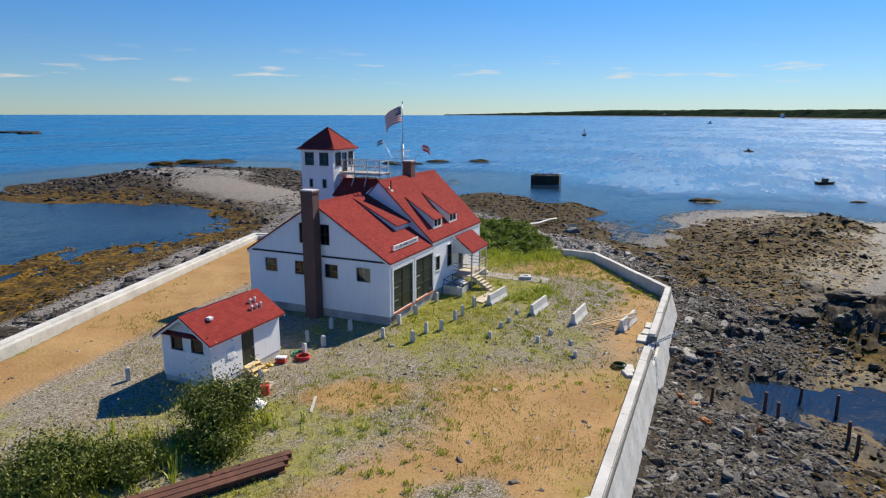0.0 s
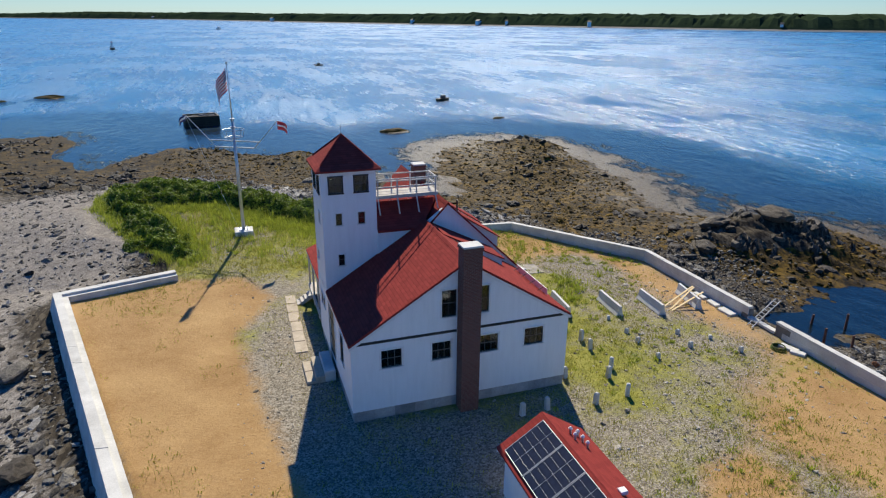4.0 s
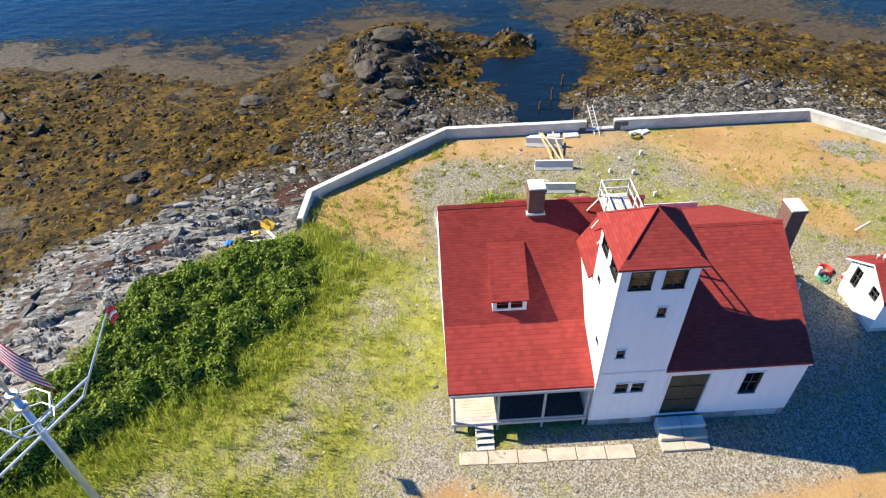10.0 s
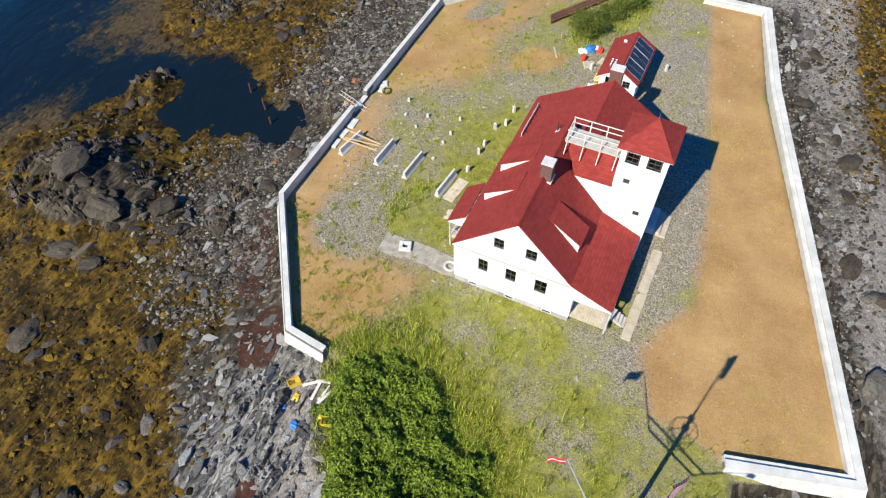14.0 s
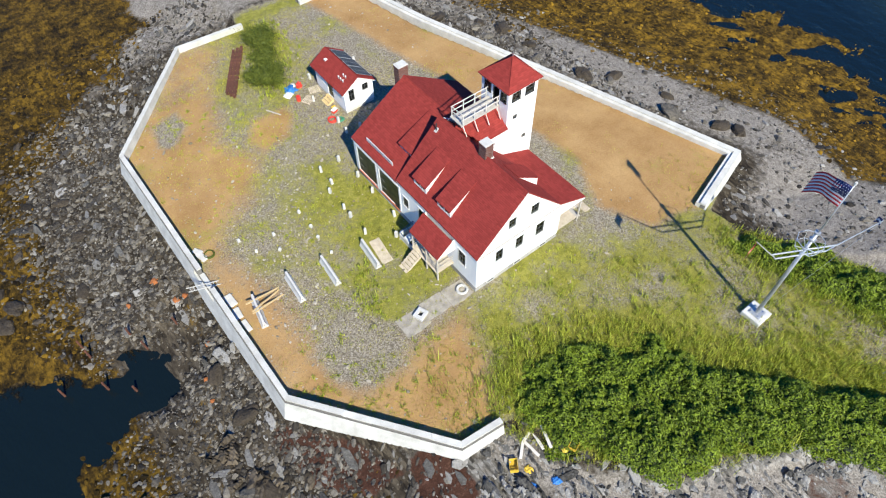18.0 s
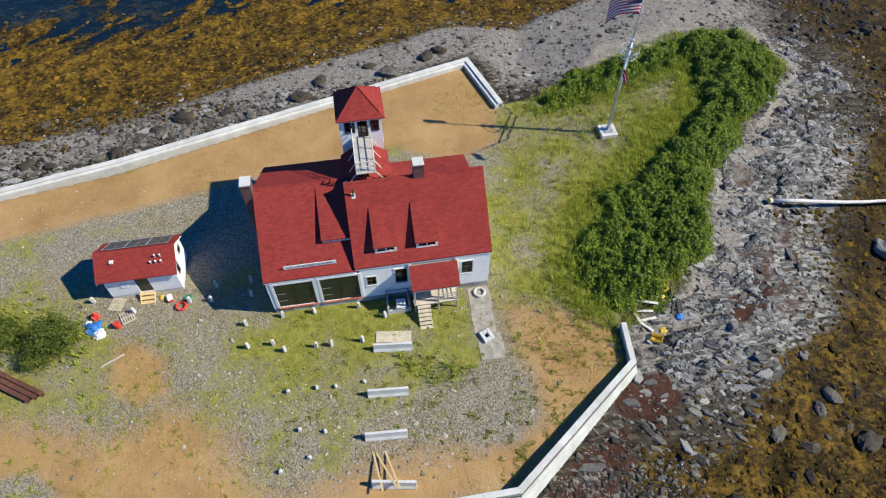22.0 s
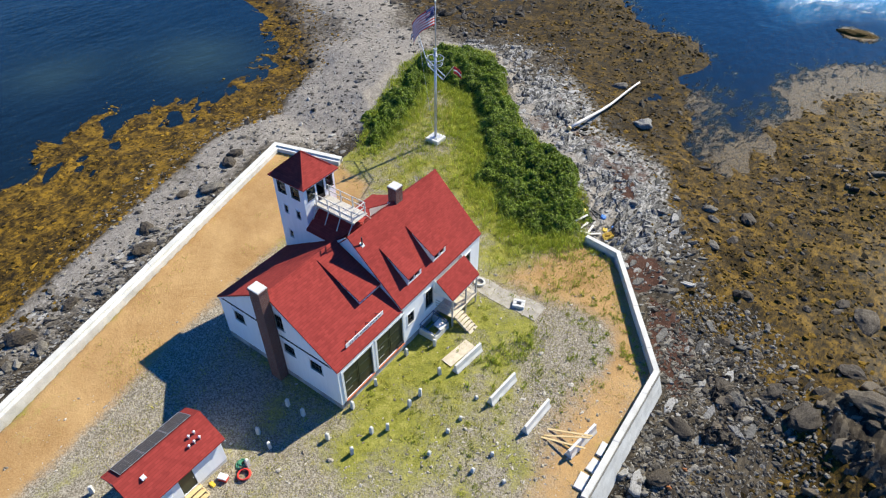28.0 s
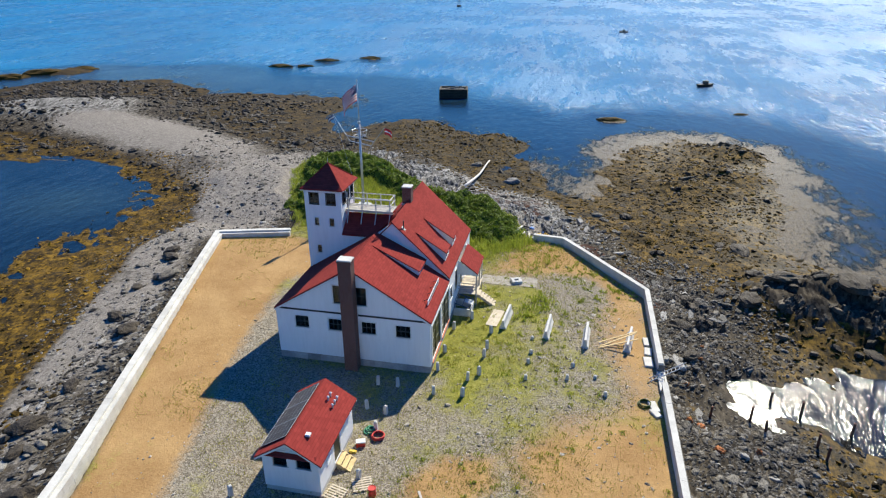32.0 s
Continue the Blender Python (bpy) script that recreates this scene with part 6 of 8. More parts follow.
def post(at, h, turn):
    b = thing("stone_post", "short whitish granite post standing in the grass", "post", at, turn, "old foundation posts")
    w = 0.13
    g = Geo()
    vs = [(-w, -w, -0.3), (w, -w, -0.3), (w, w, -0.3), (-w, w, -0.3), (-w * 0.85, -w * 0.85, h - 0.06), (w * 0.85, -w * 0.85, h - 0.06), (w * 0.85, w * 0.85, h - 0.06), (-w * 0.85, w * 0.85, h - 0.06),
          (-w * 0.5, -w * 0.5, h), (w * 0.5, -w * 0.5, h), (w * 0.5, w * 0.5, h), (-w * 0.5, w * 0.5, h)]
    g.add(vs, [(3, 2, 1, 0), (0, 1, 5, 4), (1, 2, 6, 5), (2, 3, 7, 6), (3, 0, 4, 7), (4, 5, 9, 8), (5, 6, 10, 9), (6, 7, 11, 10), (7, 4, 8, 11), (8, 9, 10, 11)])
    part("shaft", g, PALECONC, b)
    return b


tall = [(-3.55, -2.05), (-2.05, -2.0), (-3.5, -4.9), (-2.05, -5.2), (0.72, -2.35), (2.82, -2.2), (2.87, -0.2), (3.6, 0.65), (3.65, 3.1), (3.7, 4.3), (3.72, 6.72), (0.42, 0.55), (0.45, 3.1),
        (0.52, 6.7), (1.75, 8.75), (-1.95, -11.4), (-3.5, -14.8), (-8.9, -14.2), (-2.2, -7.0)]
short = [(7.15, 3.0), (7.11, 0.85), (7.25, 4.4), (7.2, 6.55), (10.2, 1.6), (10.6, 3.4), (12.3, 2.2), (13.0, 0.2)]
p_tall, p_short = post((*tall[0], on_ground(*tall[0])), 0.78, 10), post((*short[0], on_ground(*short[0])), 0.4, 25)
for i, (x, y) in enumerate(tall[1:]):
    copy_thing(p_tall, pose(x, y, on_ground(x, y) - 0.02 * (i % 4), (i * 7) % 5 - 2, (i * 5) % 5 - 2, i * 37))
for i, (x, y) in enumerate(short[1:]):
    copy_thing(p_short, pose(x, y, on_ground(x, y) - 0.05 * (i % 3), 0, 3, i * 31))

lad = thing("ladder", "pale aluminium ladder leaning over the low wall", "ladder", (16.35, 3.0, on_ground(16.3, 3)))
ang = (2.5, 0.3, 1.55)
for y in (-0.22, 0.22):
    part("rail", Geo().tube((0, y, 0), (ang[0], y + ang[1], ang[2]), 0.04, n=6), PALECONC, lad)
for i in range(9):
    s_ = (i + 0.7) / 9.6
    part("rung", Geo().tube((ang[0] * s_, -0.22 + ang[1] * s_, ang[2] * s_), (ang[0] * s_, 0.22 + ang[1] * s_, ang[2] * s_), 0.025, n=6), PALECONC, lad)
for x, y, a, w, l in ((16.45, 5.3, 3, 0.7, 1.3), (16.55, 6.8, -4, 0.6, 1.1), (16.5, 8.3, 2, 0.45, 1.2), (16.35, -0.4, 14, 0.55, 1.2), (16.4, -1.1, 30, 0.5, 0.9)):
    sl = thing("concrete_slab", "broken pale concrete slab lying against the wall", "slab", (x, y, on_ground(x, y)), a, "slabs along the wall")
    part("slab_body", Geo().box(-w / 2, w / 2, -l / 2, l / 2, -0.1, 0.16, 0.03), PALECONC, sl)
tyre = thing("coiled_hose", "green hose coiled on the gravel", "hose", (15.7, -0.2, on_ground(15.7, -0.2)))
for k in range(3):
    part("coil", Geo().ring((0.02 * k, 0.02 * k, 0.05 + 0.07 * k), 0.46 - 0.03 * k, 0.04, 20, 6), BUSHLEAF, tyre)
apron = thing("concrete_apron", "worn grey concrete apron between the well and the cistern", "apron", (0, 0, on_ground(3.5, 16.6)), kind="structure")
for x0, x1, y0, y1 in ((0.15, 2.3, 15.75, 17.5), (2.32, 4.6, 15.6, 17.35), (4.62, 6.9, 15.7, 17.6)):
    part("slab", Geo().prism([(x0, y0 + 0.08), (x1, y0), (x1, y1), ((x0 + x1) / 2, y1 + 0.12), (x0, y1)], "z", -0.2, 0.035), OLDCONC, apron)
ringw = thing("well_ring", "round concrete well ring at the house corner", "well", (0.75, 16.75, on_ground(0.75, 16.75)))
part("ring", Geo().ring((0, 0, 0.14), 0.42, 0.12, 18, 6), CONC, ringw)
blk = thing("cistern_block", "square concrete block with a dark opening", "block", (4.9, 16.5, on_ground(4.9, 16.5)), 20)
for a, b, c, d in ((-0.5, 0.5, -0.45, -0.18), (-0.5, 0.5, 0.18, 0.45), (-0.5, -0.2, -0.175, 0.175), (0.2, 0.5, -0.175, 0.175)):
    part("kerb", Geo().box(a, b, c, d, -0.1, 0.3, 0.02), PALECONC, blk)
part("opening", Geo().box(-0.2, 0.2, -0.17, 0.17, -0.1, 0.05), DARK, blk)

# clutter by the shed
gz = on_ground(-1, -12)
hose = thing("red_hose", "coil of red hose lying on the gravel", "hose", (-1.9, -7.6, gz))
for k in range(4):
    part("coil", Geo().ring((0.02 * k, -0.02 * k, 0.06 + 0.06 * k), 0.42 - 0.04 * (k % 2), 0.045, 22, 6), REDPAINT, hose)
cool = thing("cool_box", "red cool box with white lid", "box", (-2.75, -8.6, gz), 20)
part("body", Geo().box(-0.3, 0.3, -0.2, 0.2, 0, 0.3, 0.03), REDPAINT, cool)
part("lid", Geo().box(-0.32, 0.32, -0.22, 0.22, 0.305, 0.4, 0.03), WHITEP, cool)
netting = thing("green_netting", "tangled heap of green netting beside the shed", "netting", (-2.6, -7.2, gz))
for k in range(4):
    part("loop", Geo().ring((0.12 * (k % 2), 0.1 * (k // 2), 0.06 + 0.05 * k), 0.36 - 0.05 * k, 0.05, 16, 6), NETGREEN, netting)
drum = thing("red_drum", "faded red plastic drum", "drum", (-0.75, -12.5, gz), 0)
part("body", Geo().tube((0, 0, 0), (0, 0, 0.55), 0.24, 0.23, 14), REDPAINT, drum)
part("lid", Geo().ring((0, 0, 0.55), 0.22, 0.03, 14, 5), REDPAINT, drum)


def pallet(at, turn):
    p = thing("pallet", "bare wooden pallet lying on the gravel", "pallet", at, turn, "pallets by the shed")
    for i in range(6):
        part("slat", Geo().box(-0.6, 0.6, -0.5 + i * 0.19, -0.5 + i * 0.19 + 0.1, 0.1, 0.12), WOOD, p)
    for x in (-0.55, -0.04, 0.47):
        part("bearer", Geo().box(x, x + 0.08, -0.5, 0.55, 0, 0.098), WOOD, p)
    return p


pal = pallet((-1.55, -11.9, gz), 25)
copy_thing(pal, pose(-2.9, -12.9, gz + 0.01, 0, 0, -15))
yb = thing("yellow_sack", "small yellow sack on the ground", "sack", (-3.05, -9.3, gz))
part("sack", Geo().box(-0.25, 0.25, -0.15, 0.15, 0, 0.14, 0.06), YELLOWP, yb)


def blob(name, label, cat, at, r, h, mat, seed, group=""):
    """A draped or bulging thing: a sphere pushed about by noise and set flat on the ground."""
    bm = bmesh.new()
    bmesh.ops.create_icosphere(bm, subdivisions=4, radius=1)
    for p in bm.verts:
        q = p.co.copy()
        k = 1 + 0.5 * (noise.noise(q * 1.9 + Vector((seed, 0, 0)))) + 0.38 * noise.noise(q * 4.5 + Vector((0, seed, 0)))
        p.co = Vector((q.x * r * k, q.y * r * k, max(-0.05, q.z * h * k)))
    me = bpy.data.meshes.new(name)
    bm.to_mesh(me)
    bm.free()
    me.materials.append(mat)
    me.polygons.foreach_set("use_smooth", [True] * len(me.polygons))
    ob = new(name, me)
    ob.matrix_basis = pose(*at)
    return tagged(ob, label, cat, group)


blob("blue_tarp", "crumpled blue tarpaulin heap beside the bushes", "tarpaulin", (-0.9, -14.4, gz), 0.62, 0.38, BLUEP, 3.3)
blob("white_sack", "bulging white sack leaning on the tarpaulin", "sack", (-0.25, -13.85, gz), 0.42, 0.28, WHITEP, 7.1, "white sacks")
blob("white_sack", "smaller white sack by the tarpaulin", "sack", (-1.4, -15.0, gz), 0.3, 0.2, WHITEP, 9.4, "white sacks")
blob("red_bin", "small red bin half hidden by sacks", "bin", (-1.9, -14.4, gz), 0.28, 0.6, REDPAINT, 1.2)
for i in range(3):
    off = Vector((0.84, -0.54, 0)) * (0.4 * i - 0.3)
    a, b = Vector((0.0, -24.6, 0)) + off, Vector((4.7, -17.3, 0)) + off
    mid = (a + b) / 2
    d = (b - a)
    be = thing("steel_beam", "long rusted steel beam lying in the grass", "beam", (mid.x, mid.y, on_ground(mid.x, mid.y) + 0.02), math.degrees(math.atan2(d.y, d.x)), "stack of beams")
    L = d.length / 2 - 0.3 * i
    part("web", Geo().box(-L, L, -0.015, 0.015, 0.02, 0.3), RUST, be)
    part("flange", Geo().box(-L, L, -0.17, 0.17, 0.0, 0.02), RUST, be)
    part("flange", Geo().box(-L, L, -0.17, 0.17, 0.3, 0.325), RUST, be)

# things along the shore
log = thing("driftwood_log", "long bleached driftwood trunk on the ledges", "log", (0, 0, 0))
lg = Geo()
pa, pb = Vector((-5.6, 46.5, on_ground(-5.6, 46.5) + 0.45)), Vector((-4.2, 66.0, on_ground(-4.2, 66) + 0.6))
pts = [pa.lerp(pb, i / 8) + Vector((0.35 * math.sin(i * 0.5), 0, 0.06 * math.sin(i * 1.3))) for i in range(9)]
ring_v = [(p.x + (0.21 - 0.012 * i) * math.cos(k * math.pi / 5), p.y, p.z + (0.21 - 0.012 * i) * math.sin(k * math.pi / 5)) for i, p in enumerate(pts) for k in range(10)]
lg.add(ring_v, [(i * 10 + k, i * 10 + (k + 1) % 10, i * 10 + 10 + (k + 1) % 10, i * 10 + 10 + k) for i in range(8) for k in range(10)] + [tuple(range(10))[::-1], tuple(range(80, 90))])
part("trunk", lg, DRIFT, log, smooth=True)
part("root_butt", Geo().tube(pts[0] + Vector((0, -0.35, 0)), pts[0], 0.30, 0.21, 9), YELLOWWOOD, log, "pale orange sawn root end")
for i, (x, y, h) in enumerate(((21, 2.6, 1.1), (24, 3.1, 1.4), (24.6, 1.3, 1.1), (28, 4.6, 1.5), (28.1, 1.0, 1.2), (31, 3, 1.3), (28.3, -0.3, 1.2), (26.2, 6.2, 1.1))):
    z = on_ground(x, y)
    pp = thing("pier_post", "rusted iron pier post standing in the shallows", "post", (x, y, z), i * 40, "old pier posts")
    part("shaft", Geo().tube((0, 0, -0.6), (0.05, 0.03 * (i % 3), h), 0.11, 0.09, 7), RUST, pp)
for x, y, m, lab in ((6.2, 31.0, YELLOWP, "yellow"), (3.4, 31.6, YELLOWP, "yellow"), (6.8, 32.0, BLUEP, "blue"), (5.2, 32.8, BLUEP, "blue")):
    blob("washed_up_net", f"heap of {lab} rope washed up on the ledge", "rope", (x, y, on_ground(x, y)), 0.3, 0.14, m, x + y, "washed-up rope")

def crate(at, turn):
    """An open fish crate of slats."""
    c = thing("fish_crate", "yellow plastic fish crate washed up by the thicket", "crate", at, turn, "crates on the shore")
    part("base", Geo().box(-0.45, 0.45, -0.3, 0.3, 0.0, 0.04), YELLOWP, c)
    for z in (0.08, 0.20, 0.32):
        for sy in (-0.3, 0.27):
            part("slat", Geo().box(-0.45, 0.45, sy, sy + 0.03, z, z + 0.08), YELLOWP, c)
        for sx in (-0.45, 0.42):
            part("end_slat", Geo().box(sx, sx + 0.03, -0.265, 0.265, z, z + 0.08), YELLOWP, c)
    for sx in (-0.44, 0.40):
        for sy in (-0.29, 0.25):
            part("corner_post", Geo().box(sx, sx + 0.04, sy, sy + 0.04, 0.04, 0.42), YELLOWP, c)
    return c


cr0 = crate((2.8, 31.9, on_ground(2.8, 31.9) + 0.05), 20)
copy_thing(cr0, pose(6.9, 30.2, on_ground(6.9, 30.2) + 0.05, 8, -6, 55))
for x, y, l, a in ((3.9, 30.2, 0.9, 70), (5.1, 30.1, 0.7, 95), (4.3, 29.5, 1.2, 80), (4.8, 29.2, 0.5, 15), (5.6, 29.6, 0.8, 40)):
    db = thing("driftwood_board", "bleached driftwood board thrown up against the thicket", "board", (x, y, on_ground(x, y) + 0.08), a, "driftwood boards")
    part("board", Geo().box(-l, l, -0.11, 0.11, 0.0, 0.06, 0.015), DRIFT, db)
stick = thing("loose_plank", "bare grey plank lying in the yard grass", "plank", (2.3, -12.5, on_ground(2.3, -12.5) + 0.02), 118)
part("plank_body", Geo().box(-0.9, 0.9, -0.07, 0.07, 0.0, 0.04), GREYWOOD, stick)

# ---- things on the water ----
cai = thing("caisson", "dark ruined timber caisson standing in the sea", "caisson", (-21.8, 124.5, SEA), 8)
for k in range(7):
    z = -0.5 + k * 0.4
    for s_ in (-1, 1):
        part("timber", Geo().box(-3.6, 3.6, s_ * 2.4 - 0.18, s_ * 2.4 + 0.18, z, z + 0.37, 0.03), DARKSTONE, cai)
        part("timber", Geo().box(s_ * 3.4 - 0.18, s_ * 3.4 + 0.18, -2.2, 2.2, z + 0.005, z + 0.375, 0.03), DARKSTONE, cai)
part("fill", Geo().box(-3.2, 3.2, -2.2, 2.2, -0.4, 1.9), STONE, cai)
rr = random.Random(4)
for i in range(16):
    x, y = rr.uniform(-3, 3), rr.uniform(-2, 2)
    part("top_stone", Geo().box(x - 0.5, x + 0.5, y - 0.35, y + 0.35, 1.8, 2.1 + rr.uniform(0, 0.5), 0.12), PALESTONE if i % 3 else STONE, cai)
buoy = thing("channel_buoy", "dark channel buoy with lattice top", "buoy", (-85, 480, SEA))
part("float", Geo().tube((0, 0, -0.5), (0, 0, 1.4), 1.7, 1.6, 14), DARK, buoy)
bg = Geo()
for i in range(4):
    a = math.pi / 2 * i
    bg.tube((1.2 * math.cos(a), 1.2 * math.sin(a), 1.4), (0.3 * math.cos(a), 0.3 * math.sin(a), 4.8), 0.1, n=5)
part("tower", bg, DARK, buoy)
part("lantern", Geo().tube((0, 0, 4.7), (0, 0, 5.6), 0.4, n=8), REDPAINT, buoy)
for x, y, s_, a, lab in ((44.5, 152, 2.6, 30, "small dark moored workboat"), (-10, 1180, 8, 70, "distant white motor boat"), (30, 300, 2.2, 10, "small dark open boat")):
    bo = thing("boat", lab, "boat", (x, y, SEA), a, "boats at anchor")
    g = Geo()
    prof = [(-s_, 0.42), (-s_ * 0.4, 0.5), (s_ * 0.4, 0.42), (s_, 0.0)]
    top_, bot = [], []
    outline = [(u, w * s_ * 0.75) for u, w in prof] + [(u, -w * s_ * 0.75) for u, w in prof[::-1][1:]]
    g.add([(u, w, 0.28 * s_) for u, w in outline] + [(u * 0.9, w * 0.7, -0.1 * s_) for u, w in outline],
          [tuple(range(len(outline))), tuple(range(len(outline), 2 * len(outline)))[::-1]] + [(i, (i + 1) % len(outline), len(outline) + (i + 1) % len(outline), len(outline) + i) for i in range(len(outline))])
    part("hull", g, WHITEP if s_ > 5 else DARKSTONE, bo)
    part("cabin", Geo().box(-s_ * 0.35, s_ * 0.2, -s_ * 0.2, s_ * 0.2, 0.28 * s_, 0.62 * s_, 0.05 * s_), WHITEP if s_ > 5 else STONE, bo)

# ---- far shore ----
FAR = [(2200, 200), (1560, 620), (1080, 1030), (810, 1500), (540, 1960), (205, 2640), (-250, 3600), (-1150, 4250), (-1950, 4420)]


def far_wood():
    vs, fs = [], []
    R = np.random.RandomState(11)
    n = 700
    P = np.array(FAR, float)
    seg = np.r_[0, np.cumsum(np.hypot(*np.diff(P, axis=0).T))]
    s = np.linspace(0, seg[-1], n)
    X, Y = np.interp(s, seg, P[:, 0]), np.interp(s, seg, P[:, 1])
    dx, dy = np.gradient(X), np.gradient(Y)
    l = np.hypot(dx, dy)
    nxn, nyn = dy / l, -dx / l
    flip = np.where(nxn * X + nyn * Y < 0, -1, 1)
    nxn, nyn = nxn * flip, nyn * flip
    dist = np.hypot(X, Y)
    ends = np.minimum(1, 0.12 + (seg[-1] - s) / 1300)
    depth = [0, 6, 14, 40, 70, 110, 160, 260]
    hill = 3 + 18 * lumps(s, 0 * s, 700, 3, 3)
    for k, d in enumerate(depth):
        base = [SEA - 0.5, SEA + 1.5, 4, 10, 0, 0, 0, 0][k]
        if k >= 3:
            base = (8 + hill * min(1, (k - 2) / 3) + 8 * R.rand(n) + 5 * lumps(s, 0 * s, 60, 2, k)) * ends
        off = d + 10 * lumps(s, 0 * s + k, 120, 3, 7)
        vs.append(np.stack([X + nxn * off, Y + nyn * off, np.broadcast_to(base, n) * 1.0], -1))
    V = np.concatenate(vs)
    i = np.arange(n - 1)
    F = np.concatenate([np.stack([k * n + i, k * n + i + 1, (k + 1) * n + i + 1, (k + 1) * n + i], -1) for k in range(len(depth) - 1)])
    return V, F


FARWOOD = plain("far_woods", (0.012, 0.022, 0.012), (0.040, 0.058, 0.030), 0.9, scale=0.02, fine=0.15, relief=0.0, spec=0.0)
fv, ff = far_wood()
tagged(new("far_shore", raw_mesh("far_shore", fv, ff, FARWOOD)), "distant low wooded shore across the water", "far shore", kind="stuff")
FARROCK = plain("far_shore_rock", (0.16, 0.14, 0.12), (0.30, 0.27, 0.23), 0.9, scale=0.05, fine=0.3, relief=0.0)
fb = fv[:3 * 700].copy()
fb[700:1400, 2] += 1.5
fb[1400:, 2] -= 3.0
k_ = np.arange(699)
tagged(new("far_beach", raw_mesh("far_beach", fb - np.array([0, 0, 0.2]), np.concatenate([np.stack([r * 700 + k_, r * 700 + k_ + 1, (r + 1) * 700 + k_ + 1, (r + 1) * 700 + k_], -1) for r in range(2)]), FARROCK)),
       "pale rocky edge of the distant shore", "far shore", kind="stuff")
for x, y, w in ((200, 2680, 16), (690, 1740, 16), (740, 1660, 11), (860, 1430, 13), (-300, 3680, 24), (560, 1960, 11), (1090, 1060, 9)):
    hs = thing("far_house", "tiny pale house on the distant shore", "house", (x, y, 3.5), (x * 0.7) % 90, "houses on the far shore")
    part("wall", Geo().box(-w / 2, w / 2, -w / 3, w / 3, -5, 6), WHITEP, hs)
    part("roof", Geo().prism([(-w / 2 - 0.5, 6), (w / 2 + 0.5, 6), (0, 10)], "y", -w / 3 - 0.5, w / 3 + 0.5), STONE, hs)
for x, y, r in ((-560, 335, 16), (-520, 320, 9)):
    blob("islet", "low dark rocky islet far out at sea", "islet", (x, y, SEA - 0.6), r, 2.2, DARKSTONE, x * 0.01, "far islets")

SCRAP = plain("orange_rust", (0.16, 0.055, 0.018), (0.42, 0.15, 0.045), 0.9, fine=15, relief=0.6)
rs = random.Random(8)
for i in range(12):
    x, y = rs.uniform(19, 31), rs.uniform(-3, 12)
    if on_ground(x, y) < SEA + 0.15:
        continue
    blob("iron_scrap", "lump of orange rusted iron among the stones", "scrap iron", (x, y, on_ground(x, y)), rs.uniform(0.15, 0.32), rs.uniform(0.15, 0.3), SCRAP, i * 2.7, "rusted scrap")

# ---- loose stones ----
def ico():
    p = (1 + 5 ** 0.5) / 2
    v = np.array([(-1, p, 0), (1, p, 0), (-1, -p, 0), (1, -p, 0), (0, -1, p), (0, 1, p), (0, -1, -p), (0, 1, -p), (p, 0, -1), (p, 0, 1), (-p, 0, -1), (-p, 0, 1)]) / 1.9
    f = np.array([(0, 11, 5), (0, 5, 1), (0, 1, 7), (0, 7, 10), (0, 10, 11), (1, 5, 9), (5, 11, 4), (11, 10, 2), (10, 7, 6), (7, 1, 8), (3, 9, 4), (3, 4, 2), (3, 2, 6), (3, 6, 8), (3, 8, 9), (4, 9, 5), (2, 4, 11), (6, 2, 10), (8, 6, 7), (9, 8, 1)])
    return v, f


def stones(name, xy, size, mat, label, flat=(0.35, 0.75), seed=1, lay=None, stretch=(0.8, 1.6), tilt=0.3, sink=0.38, finer=False):
    """Many broken stones in one mesh, each squashed, turned and set into the ground."""
    R = np.random.RandomState(seed)
    n = len(xy)
    v, f = ico()
    if finer:
        a, b, c = v[f[:, 0]], v[f[:, 1]], v[f[:, 2]]
        mids = np.concatenate([a + b, b + c, c + a])
        mids /= np.linalg.norm(mids, axis=1, keepdims=True)
        keys, first, where = np.unique(mids.round(4), axis=0, return_index=True, return_inverse=True)
        where = where.ravel() + 12
        v, m = np.concatenate([v / np.linalg.norm(v, axis=1, keepdims=True), mids[first]]), len(f)
        ab, bc, ca = where[:m], where[m:2 * m], where[2 * m:]
        f = np.concatenate([np.stack(q, -1) for q in ((f[:, 0], ab, ca), (f[:, 1], bc, ab), (f[:, 2], ca, bc), (ab, bc, ca))])
    k = len(v)
    V = np.repeat(v[None], n, 0) * (1 + 0.5 * (R.rand(n, k, 1) - 0.5))
    V = np.sign(V) * np.abs(V) ** 0.75
    V = V * np.stack([size * R.uniform(*stretch, n), size * R.uniform(0.6, 1.0, n), size * R.uniform(*flat, n)], -1)[:, None]
    a = R.uniform(0, 2 * np.pi, n) if lay is None else lay + R.normal(0, 0.35, n)
    tx, ty = R.normal(0, tilt, n), R.normal(0, tilt, n)

    def turn(V, i, j, a):
        c, s = np.cos(a)[:, None], np.sin(a)[:, None]
        x, y = V[..., i] * c - V[..., j] * s, V[..., i] * s + V[..., j] * c
        V = V.copy()
        V[..., i], V[..., j] = x, y
        return V
    V = turn(turn(turn(V, 1, 2, tx), 0, 2, ty), 0, 1, a)
    z = height(xy[:, 0], xy[:, 1]) + size * (0.3 - sink)
    V = V + np.stack([xy[:, 0], xy[:, 1], z], -1)[:, None]
    F = (f[None] + k * np.arange(n)[:, None, None]).reshape(-1, 3)
    return tagged(new(name, raw_mesh(name, V.reshape(-1, 3), F, mat)), label, "stones", kind="stuff")


STRIKE = 1.48


